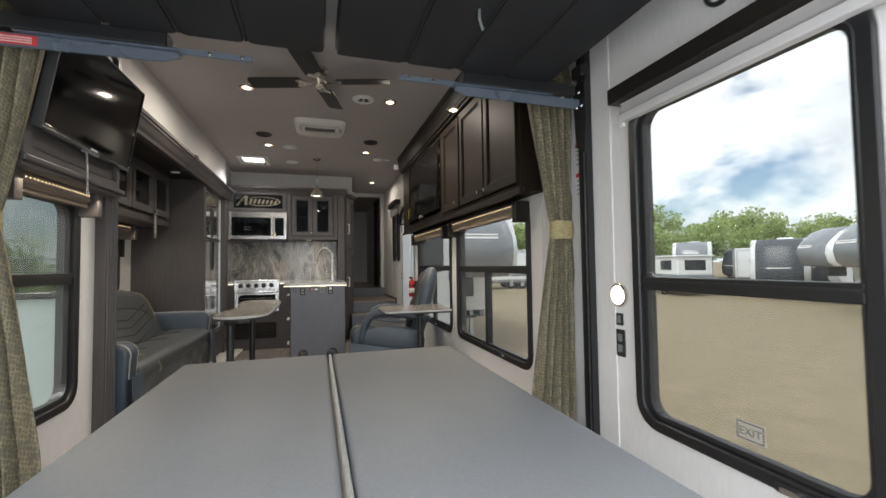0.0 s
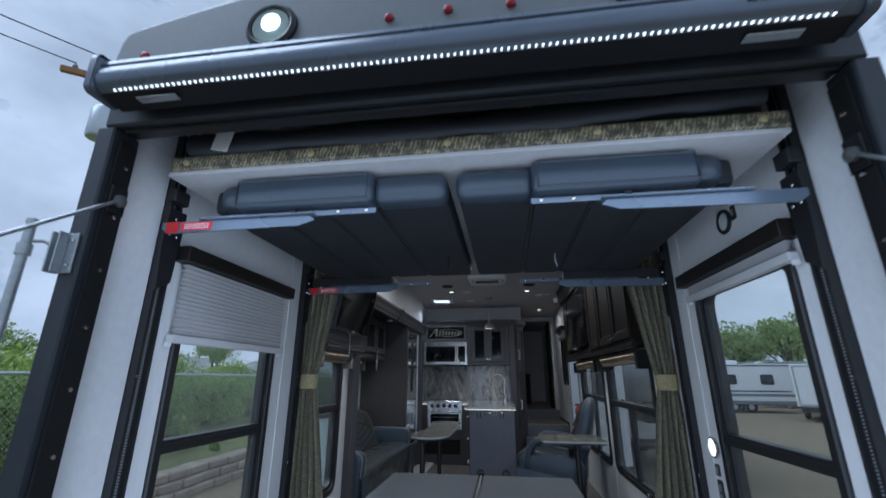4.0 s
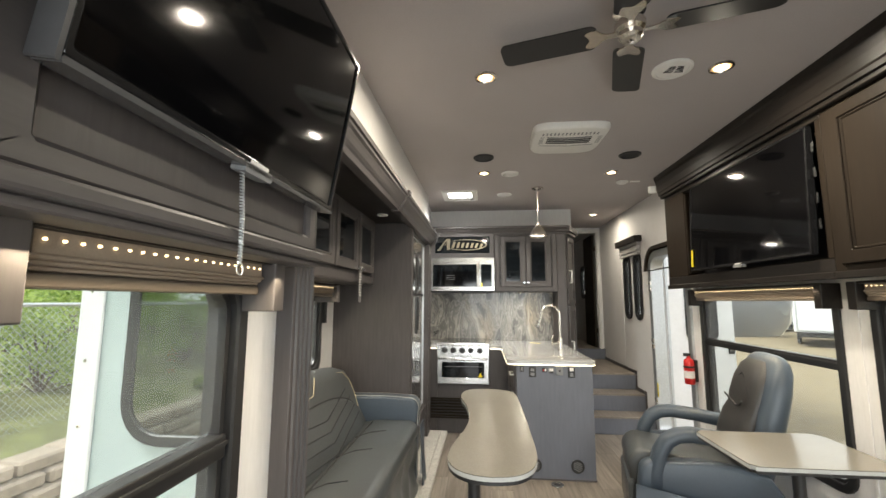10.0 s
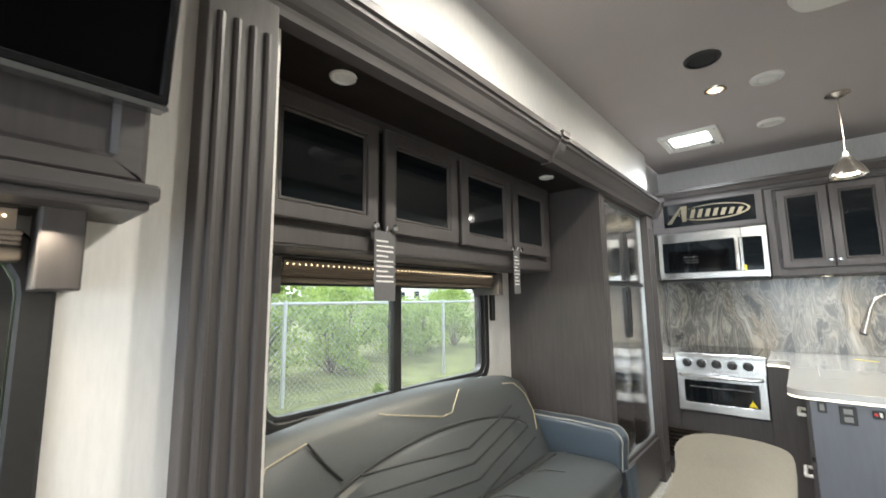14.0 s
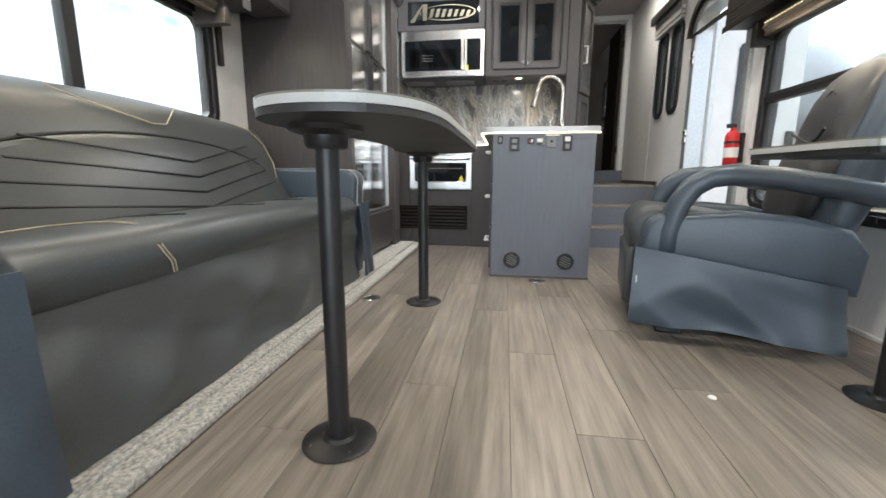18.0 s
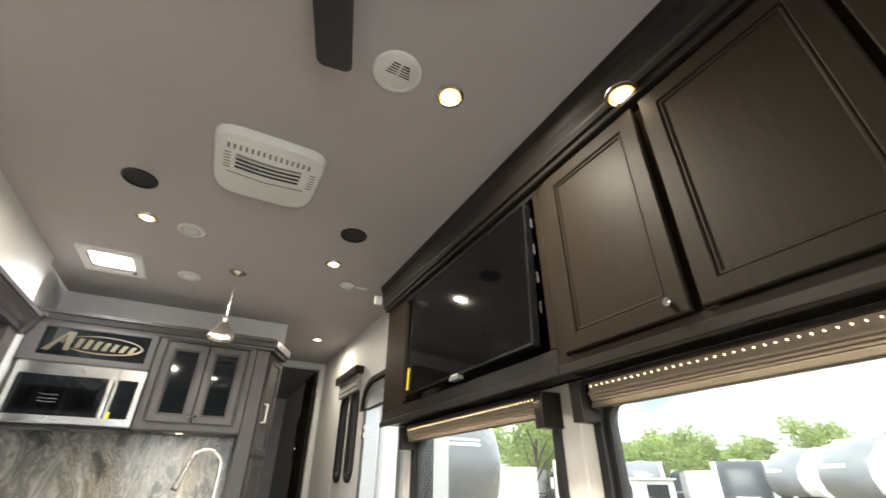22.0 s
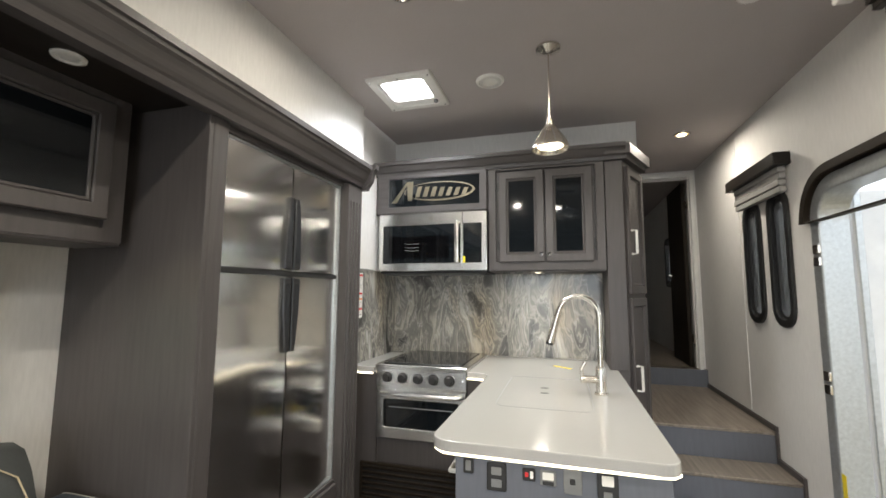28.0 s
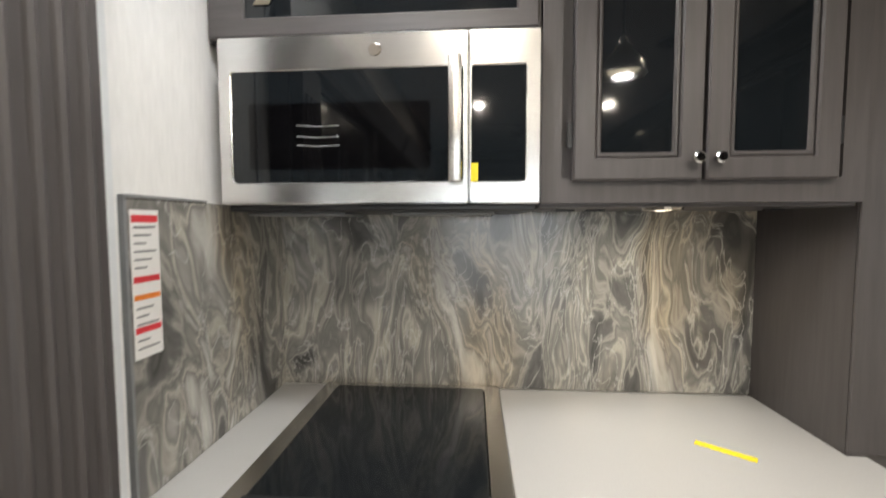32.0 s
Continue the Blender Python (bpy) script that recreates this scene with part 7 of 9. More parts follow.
part("top", box(-0.02, 0.77, 9.78, 10.92, 1.35, 1.38, 0.004), WOOD_D, dk)


# ---- garage: platform, lift bed, sofas, tracks, curtains ----
pf = thing("platform_bed", (0.0, 1.12, 0.0), "grey vinyl double platform hinged along the middle", "platform")
for a_, b_ in ((-0.545, -0.008), (0.008, 0.535)):
    part("deck", box(a_, b_, 0.43, 1.80, 0.688, 0.735, 0.016, 3), BEDTOP, pf, smooth=True)
part("hinge_strip", tube([(0.0, 0.46, 0.733), (0.0, 1.77, 0.733)], 0.006, 8), GALV, pf, "thin metal hinge")
part("hinge_knob", box(-0.012, 0.012, 1.785, 1.81, 0.72, 0.748, 0.004), BLACK, pf)
for x_, y_ in ((-0.35, 0.62), (-0.35, 1.6), (0.35, 0.62), (0.35, 1.6)):
    part("leg", tube([(x_, y_, 0.0), (x_, y_, 0.69)], 0.028, 12), BLACK, pf)

TL = 2.40
for sx in (-1, 1):
    AT = RIGHT if sx > 0 else LEFT
    for y_, w_ in ((0.43, 0.062), (1.655, 0.062)):
        tr = thing("lift_track", (sx * 1.18, y_, 0.0), "black steel lift track with a fine chain inside", "track", "bed lift tracks")
        part("channel", prism([(y_ - w_ / 2, 0.02), (y_ + w_ / 2, 0.02), (y_ + w_ / 2, TL), (y_ - w_ / 2, TL)], 0.001, 0.020, AT), BLACK, tr)
        part("rail_edge", prism([(y_ - w_ / 2, 0.02), (y_ - w_ / 2 + 0.014, 0.02), (y_ - w_ / 2 + 0.014, TL), (y_ - w_ / 2, TL)], 0.020, 0.034, AT), BLACK, tr)
        part("rail_edge", prism([(y_ + w_ / 2 - 0.014, 0.02), (y_ + w_ / 2, 0.02), (y_ + w_ / 2, TL), (y_ + w_ / 2 - 0.014, TL)], 0.020, 0.034, AT), BLACK, tr)
        bm = blank()
        for k in range(230):
            z_ = 0.06 + k * 0.010
            prism([(y_ - 0.007, z_), (y_ + 0.005, z_), (y_ + 0.005, z_ + 0.0052), (y_ - 0.007, z_ + 0.0052)], 0.020, 0.025, AT, bm)
        part("teeth", bm, GALV, tr, "fine steel chain")["kind"] = "stuff"
        screws(tr, shifted(AT, 0, 0, 0.034), [(y_ - w_ / 2 + 0.007, z_) for z_ in (0.3, 0.8, 1.3, 1.75, 2.15, 2.3)], 0.005)
        # carriage plate that holds the sofa rail
        part("carriage", prism([(y_ - 0.035, 1.62), (y_ + 0.03, 1.66), (y_ + 0.04, 1.80), (y_ + 0.05, 1.96), (y_ - 0.04, 1.96), (y_ - 0.05, 1.80)], 0.034, 0.046, AT), BLACK, tr)
        screws(tr, shifted(AT, 0, 0, 0.046), [(y_ - 0.02, 1.85), (y_ + 0.02, 1.85), (y_, 1.92)], 0.008)

lb = thing("lift_bed", (0.0, 1.0, 2.05), "raised bed with a gold patterned edge and pale underside", "bed")
part("board", box(-1.10, 1.10, 0.285, 1.76, 2.043, 2.059, 0.002), BOARD, lb, "pale underside board")
edge = part("fabric_edge", box(-1.09, 1.10, 0.275, 0.305, 2.0595, 2.118, 0.008, 2), FABRIC, lb, "gold and black patterned cloth")
for k in range(5):
    part("button", lathe([(0, 0), (0.014, 0), (0.011, 0.006), (0, 0.008)], shifted(face_front(0.275), -1.02 + 0.51 * k, 2.09), 12), CURTAIN_L, edge)
part("mattress", box(-1.06, 1.06, 0.31, 1.75, 2.060, 2.23, 0.03, 3), UNDER, lb, "dark mattress", smooth=True)
cov = blank()
rows = []
for k in range(31):
    x_ = -1.02 + 2.06 * k / 30
    r_ = 0.042 + 0.006 * math.sin(k * 0.7) + 0.004 * math.sin(k * 1.9)
    drop = 2.165 - 0.010 * math.sin(math.pi * k / 30) + (0.03 * max(0, (k - 20) / 10))
    rows.append([cov.verts.new((x_, 0.285 - r_ * 0.75 * math.cos(a_ * math.pi / 5 - 1.57), drop + r_ * math.sin(a_ * math.pi / 5 - 1.57))) for a_ in range(10)])
for r0, r1 in zip(rows, rows[1:]):
    for k in range(10):
        cov.faces.new((r0[k], r0[(k + 1) % 10], r1[(k + 1) % 10], r1[k]))
cov.faces.new(rows[0]), cov.faces.new(rows[-1])
part("rolled_cover", cov, UNDER, lb, "dark rolled cover", smooth=True)
part("care_tag", turned(box(-0.035, 0.035, -0.001, 0.001, -0.06, 0.03), Matrix.Translation(Vector((-0.845, 0.234, 2.165))) @ pose(0, 0, 0, 0, 12, 0)), PAPER, lb, "torn white tag")
for sx in (-1, 1):
    for y_ in (0.43, 1.655):
        part("corner_bracket", box(sx * 1.155 - 0.02, sx * 1.155 + 0.02, y_ - 0.05, y_ + 0.03, 1.985, 2.0425, 0.004), BLACK, lb)

for sx, label in ((-1, "flip-up black sofa folded under the raised bed"), (1, "flip-up black sofa folded under the raised bed")):
    X = lambda a_: sx * a_
    def bx(x0, x1, *r, **k):
        return box(min(X(x0), X(x1)), max(X(x0), X(x1)), *r, **k)
    fs = thing("folding_sofa", (sx * 0.5, 1.0, 1.9), label, "sofa", "sofas under the lift bed")
    for k, (a_, b_) in enumerate(((0.02, 0.30), (0.305, 0.52), (0.525, 0.74), (0.745, 0.985))):
        part("back_panel", bx(a_, b_, 0.42, 1.64, 1.935, 2.036, 0.022, 2), UNDER, fs, "black cloth panel", smooth=True)
    for k, x_ in enumerate((0.302, 0.522, 0.742)):
        part("seam_tube", tube([(X(x_), 0.44, 1.948), (X(x_), 1.62, 1.948)], 0.008, 8), BLACK, fs)
    part("arm_pad", bx(0.288, 0.845, 0.335, 0.455, 1.912, 2.036, 0.026, 3), NAVY, fs, "glossy black arm pad", smooth=True)
    part("arm_piping", tube([(X(0.31), 0.337, 1.93), (X(0.31), 0.337, 2.022), (X(0.83), 0.337, 2.022), (X(0.83), 0.337, 1.93), (X(0.31), 0.337, 1.93)], 0.004, 6), NAVY, fs)
    part("bolster", bx(0.015, 0.30, 0.36, 0.47, 1.918, 2.030, 0.040, 4), NAVY, fs, smooth=True)
    part("bolster", bx(0.83, 0.935, 0.37, 0.47, 1.928, 2.036, 0.040, 4), NAVY, fs, smooth=True)
    for y_, flip in ((0.385, 1), (1.665, -1)):
        rail = part("rail", prism([(X(0.285), 1.885), (X(0.98), 1.885), (X(0.98), 1.905), (X(0.285), 1.905)], -0.004, 0.004, face_front(y_)), AWNING, fs, "slate steel bar")
        part("pivot_arm", prism([(X(0.52), 1.865), (X(0.58), 1.845), (X(1.13), 1.838), (X(1.16), 1.86), (X(1.16), 1.885), (X(0.54), 1.882)], 0.006, 0.014, face_front(y_)), AWNING, fs, "tapered steel arm")
        part("flange", prism([(X(0.52), 1.886), (X(1.0), 1.886), (X(1.0), 1.890), (X(0.52), 1.890)], -0.02, 0.03, face_front(y_)), AWNING, fs)
        for k in range(7):
            x_ = 0.32 + 0.11 * k
            part("bolt", lathe([(0, 0), (0.008, 0), (0.007, 0.005), (0, 0.006)], shifted(face_front(y_ - 0.004), X(x_), 1.896), 8), NICKEL, fs)
        part("post", bx(0.60, 0.625, y_ - 0.012, y_ + 0.012, 1.90, 1.955, 0.002), BLACK, fs)
    part("side_bar", bx(0.56, 1.12, 1.63, 1.70, 1.893, 1.945, 0.004), BLACK, fs, "black bolted side bar")
    for k in range(6):
        part("bolt", lathe([(0, 0), (0.009, 0), (0.007, 0.006), (0, 0.007)], shifted(face_down(1.893), X(0.62 + 0.09 * k), 1.665), 8), GALV, fs)
    part("strap", tube([(X(0.46 if sx > 0 else 0.12), 1.2, 1.945), (X(0.455 if sx > 0 else 0.115), 1.19, 1.90), (X(0.465 if sx > 0 else 0.118), 1.185, 1.86)], 0.005, 6), GALV if sx > 0 else BLACK, fs)
    if sx < 0:
        for y_ in (0.385, 1.665):
            FB = face_front(y_)
            part("warning_label", prism([(-1.075, 1.846), (-0.94, 1.848), (-0.94, 1.880), (-1.075, 1.880)], 0.0142, 0.0152, FB), INK_R, fs, "red warning label")
            part("warning_label", prism([(-1.14, 1.840), (-1.085, 1.840), (-1.085, 1.885), (-1.14, 1.885)], 0.0142, 0.0152, FB), RED, fs, "red warning label")
            for k in range(3):
                part("print_line", prism([(-1.06, 1.854 + 0.008 * k), (-0.955, 1.854 + 0.008 * k), (-0.955, 1.857 + 0.008 * k), (-1.06, 1.857 + 0.008 * k)], 0.0152, 0.0156, FB), PAPER, fs)

def curtain(sx, yc):
    c = thing("curtain", (sx * 1.1, yc, 0.06), "olive patterned curtain gathered by a gold tie", "curtain")
    one = blank()
    n, m = 46, 40
    rows = []
    for i in range(m + 1):
        z = 0.08 + (2.36 - 0.08) * i / m
        f = z - 1.27
        if f > 0:
            width = 0.052 + 0.085 * min(1, f / 0.75) ** 0.8
            mid = 1.135 - 0.06 * min(1, f / 0.8)
        else:
            width = 0.052 + 0.075 * min(1, -f / 0.8) ** 0.8
            mid = 1.135 - 0.055 * min(1, -f / 0.9)
        row = []
        for k in range(n + 1):
            u = k / n * 2 - 1
            ph = k / n * 2 * math.pi * 5.5
            deep = (0.018 + 0.020 * min(1, abs(f) / 0.6)) * math.sin(ph + 0.7 * math.sin(z * 2.3)) + 0.006 * math.sin(ph * 2.3 + z * 5)
            row.append(one.verts.new((sx * (mid + u * width), yc + deep * (1 - 0.2 * abs(u)), z)))
        rows.append(row)
    for r0, r1 in zip(rows, rows[1:]):
        for k in range(n):
            one.faces.new((r0[k], r0[k + 1], r1[k + 1], r1[k]))
    part("cloth", one, CURTAIN, c, smooth=True)
    part("tie_band", lathe([(0.0, -0.045), (0.96, -0.045), (1.05, -0.02), (1.05, 0.02), (0.96, 0.045), (0.0, 0.045)], lambda u, v, w: Vector((sx * 1.135 + u * 0.062, yc + v * 0.040, 1.27 + w)), 20), CURTAIN_L, c, "gold cloth tie", smooth=True)
    part("curtain_rail", box(sx * 1.08 - 0.12, sx * 1.08 + 0.12, yc - 0.015, yc + 0.015, 2.362, 2.39, 0.004), BLACK, c)
curtain(1, 1.80)
curtain(-1, 1.735)
cr = thing("curtain_track", (0, 1.77, 2.39), "black curtain track across the ceiling", "track")
part("track", box(-1.19, 1.19, 1.745, 1.80, 2.391, 2.41, 0.002), BLACK, cr)
for x_ in (-0.9, 0.0, 0.9):
    part("hanger", box(x_ - 0.01, x_ + 0.01, 1.795, 1.805, 2.41, CEIL - 0.0005), BLACK, cr)

# wall fittings on the right
def wall_fit(name, y, z, label, cat):
    return thing(name, RIGHT(y, z, 0), label, cat)
nl = wall_fit("night_light", 1.467, 0.962, "round lit wall light with a nickel rim", "light")
W_ = shifted(RIGHT, 1.467, 0.962)
part("rim", lathe([(0.0, 0.0005), (0.052, 0.0005), (0.050, 0.010), (0.042, 0.014), (0.040, 0.008)], W_, 24), NICKEL, nl, smooth=True)
part("lens", lathe([(0, 0.008), (0.040, 0.008), (0.034, 0.014), (0, 0.016)], W_, 24), NIGHT, nl)
ws = wall_fit("light_switch", 1.467, 0.857, "black single wall switch", "switch")
part("plate", prism(rounded(1.448, 1.488, 0.832, 0.884, 0.004, 2), 0.0005, 0.007, RIGHT, bev=0.002), BLACK_P, ws)
part("rocker", prism(rounded(1.458, 1.478, 0.842, 0.874, 0.002, 2), 0.007, 0.012, RIGHT, bev=0.002), GREY_P, ws)
wo = wall_fit("wall_outlet", 1.465, 0.757, "black double wall outlet", "outlet")
part("plate", prism(rounded(1.440, 1.490, 0.70, 0.815, 0.004, 2), 0.0005, 0.007, RIGHT, bev=0.002), BLACK_P, wo)
for z_ in (0.735, 0.78):
    part("socket", prism(rounded(1.452, 1.478, z_ - 0.016, z_ + 0.016, 0.006, 3), 0.007, 0.009, RIGHT), GREY_P, wo)
rl = wall_fit("reading_light", 0.954, 1.984, "round white wall lamp with a black ring", "light")
part("ring", ring([(0.954 + 0.056 * math.cos(2 * math.pi * i / 28), 1.984 + 0.056 * math.sin(2 * math.pi * i / 28)) for i in range(28)], [(0.954 + 0.042 * math.cos(2 * math.pi * i / 28), 1.984 + 0.042 * math.sin(2 * math.pi * i / 28)) for i in range(28)], 0.0005, 0.014, RIGHT, bev=0.003), BLACK, rl)
part("lens", lathe([(0, 0.0005), (0.042, 0.0005), (0.040, 0.008), (0, 0.010)], shifted(RIGHT, 0.954, 1.984), 24), BULB_OFF, rl)
rs = wall_fit("light_switch", 0.872, 1.995, "small black wall switch", "switch")
part("plate", prism(rounded(0.856, 0.888, 1.965, 2.03, 0.003, 2), 0.0005, 0.007, RIGHT, bev=0.002), BLACK_P, rs)
part("rocker", prism(rounded(0.864, 0.880, 1.985, 2.012, 0.002, 2), 0.007, 0.011, RIGHT), GREY_P, rs)
lw = wall_fit("warning_label", 1.735, 1.6, "white warning strip with red headings", "label")
part("paper", prism([(1.70, 1.45), (1.76, 1.45), (1.76, 1.86), (1.70, 1.86)], 0.0005, 0.0015, RIGHT), PAPER, lw)
for k in range(3):
    part("heading", prism([(1.702, 1.83 - 0.15 * k), (1.758, 1.83 - 0.15 * k), (1.758, 1.85 - 0.15 * k), (1.702, 1.85 - 0.15 * k)], 0.0015, 0.002, RIGHT), INK_R, lw)
    for j in range(4):
        part("print_line", prism([(1.706, 1.81 - 0.15 * k - 0.022 * j), (1.75, 1.81 - 0.15 * k - 0.022 * j), (1.75, 1.816 - 0.15 * k - 0.022 * j), (1.706, 1.816 - 0.15 * k - 0.022 * j)], 0.0015, 0.002, RIGHT), GREY_P, lw)
xl = wall_fit("exit_label", 0.93, 0.56, "small clear label reading exit on the window pane", "label")
part("film", prism([(0.89, 0.545), (0.98, 0.545), (0.98, 0.605), (0.89, 0.605)], -0.0215, -0.0205, RIGHT), FILM, xl)
part("border", ring([(0.893, 0.548), (0.977, 0.548), (0.977, 0.602), (0.893, 0.602)], [(0.897, 0.552), (0.973, 0.552), (0.973, 0.598), (0.897, 0.598)], -0.0204, -0.0199, RIGHT), TAG, xl)
cu = bpy.data.curves.new("letters", 'FONT')
cu.body, cu.size, cu.extrude, cu.align_x = "EXIT", 0.034, 0.0004, 'CENTER'
txt = new("letters_shape", cu)
me_ = bpy.data.meshes.new_from_object(txt.evaluated_get(bpy.context.evaluated_depsgraph_get()))
bpy.data.objects.remove(txt)
bm = blank()
bm.from_mesh(me_)
turned(bm, Matrix.Translation(Vector((XR + 0.0198, 0.935, 0.563))) @ Matrix(((0, 0, -1, 0), (-1, 0, 0, 0), (0, 1, 0, 0), (0, 0, 0, 1))))
part("word", bm, TAG, xl)

# ---- rear of the vehicle ----
rear = thing("rear_cap", (0, 0.0, 2.15), "grey rear cap with an awning box and running lights", "vehicle rear", "", "structure")
top = []
for k in range(29):
    x_ = -1.14 + 2.28 * k / 28
    top.append((x_, 2.68 - 0.125 * abs(x_) ** 1.9))
capo = [(-1.19, 2.24), (-1.185, 2.40), (-1.175, 2.47), (-1.16, 2.505), *top, (1.16, 2.505), (1.175, 2.47), (1.185, 2.40), (1.19, 2.24)]
part("cap_shell", prism(capo, -0.18, 0.0, face_front(0.04), bev=0.02), CAP, rear)
part("roof_edge", box(-1.19, 1.19, 0.22, 0.40, 2.585, 2.60), CAP, rear)
part("header", box(-1.19, 1.19, 0.075, 0.15, 2.135, 2.2405, 0.008), JAMB, rear, "dark slate header")
part("header_lip", box(-1.129, 1.129, 0.10, 0.15, 2.120, 2.1345, 0.004), BLACK, rear)
part("inner_header", box(-1.199, 1.199, 0.20, 0.27, 2.241, 2.523), BLACK, rear)
aw = thing("awning_box", (0, -0.03, 2.16), "slate aluminium awning box with a row of small lights", "awning")
AZ = -0.032
def along(y_z, x0, x1):
    one = blank()
    a = [one.verts.new((x0, y, z + AZ)) for y, z in y_z]
    b = [one.verts.new((x1, y, z + AZ)) for y, z in y_z]
    one.faces.new(a), one.faces.new(b)
    for k in range(len(a)):
        j = (k + 1) % len(a)
        one.faces.new((a[k], a[j], b[j], b[k]))
    return one
part("front_profile", along([(-0.045, 2.200), (-0.062, 2.206), (-0.074, 2.222), (-0.078, 2.245), (-0.076, 2.272), (-0.066, 2.284), (-0.045, 2.284)], -1.085, 1.085), AWNING, aw, smooth=True)
part("top_cover", along([(0.039, 2.288), (-0.060, 2.288), (-0.068, 2.293), (-0.066, 2.306), (-0.050, 2.322), (-0.015, 2.331), (0.039, 2.331)], -1.085, 1.085), AWNING, aw, smooth=True)
# Black colour paints the shadow on the awning's underside.
part("inner_case", along([(0.039, 2.190), (-0.0445, 2.1985), (-0.0445, 2.287), (0.039, 2.287)], -1.083, 1.083), UNDER, aw, "inner case blackened for the shadow under the awning")
for sx in (-1, 1):
    part("end_cap", box(min(sx * 1.086, sx * 1.112), max(sx * 1.086, sx * 1.112), -0.084, 0.038, 2.19 + AZ, 2.335 + AZ, 0.024, 4), AWNING, aw, smooth=True)
    part("foot", box(sx * 0.90 - 0.07, sx * 0.90 + 0.07, -0.030, 0.0, 2.183 + AZ, 2.1895 + AZ, 0.002), GALV, aw)
bm = blank()
for k in range(110):
    x_ = -1.02 + 2.04 * k / 109
    box(x_ - 0.003, x_ + 0.003, -0.060, -0.054, 2.1955 + AZ, 2.2005 + AZ, bm=bm)
part("led_row", bm, LED_W, aw, "row of tiny white lights")["kind"] = "stuff"
for k in range(6):
    part("mark", box(0.82 + 0.034 * k, 0.844 + 0.034 * k, -0.0800, -0.0770, 2.246 + AZ, 2.262 + AZ), BLACK_G, aw, "raised dark mark")
for x_ in (-0.575, 0.625):
    fl = thing("flood_light", (x_, 0.04, 2.44), "round lit flood lamp in a black housing", "flood lamp", "rear flood lamps")
    FL = shifted(face_front(0.04), x_, 2.443)
    part("housing", lathe([(0.0, 0.0005), (0.092, 0.0005), (0.092, 0.012), (0.080, 0.022), (0.071, 0.018), (0.069, 0.006), (0.0, 0.006)], FL, 32), BLACK, fl, smooth=True)
    part("reflector", lathe([(0.0, 0.007), (0.069, 0.007), (0.067, 0.016), (0.0, 0.012)], FL, 32), LENS_G, fl, "greenish reflector bowl", smooth=True)
    ld = part("lens", lathe([(0.0, 0.016), (0.034, 0.016), (0.030, 0.022), (0.0, 0.024)], shifted(FL, 0.0, 0.012), 24), FLOOD, fl, "bright light-emitting diodes")
    for k in range(8):
        part("diode", lathe([(0, 0.022), (0.006, 0.022), (0.004, 0.027), (0, 0.028)], shifted(FL, 0.02 * math.cos(k * math.pi / 4), 0.012 + 0.02 * math.sin(k * math.pi / 4)), 8), FLOOD, ld)
for x_, z_ in ((-1.05, 2.385), (-0.16, 2.425), (0.035, 2.43), (0.235, 2.425), (1.04, 2.385)):
    rd = thing("marker_light", (x_, 0.04, z_), "small round red marker light", "marker light", "rear marker lights")
    part("lens", lathe([(0, 0.0005), (0.016, 0.0005), (0.015, 0.010), (0.008, 0.016), (0, 0.017)], shifted(face_front(0.04), x_, z_), 14), RED_L, rd, smooth=True)
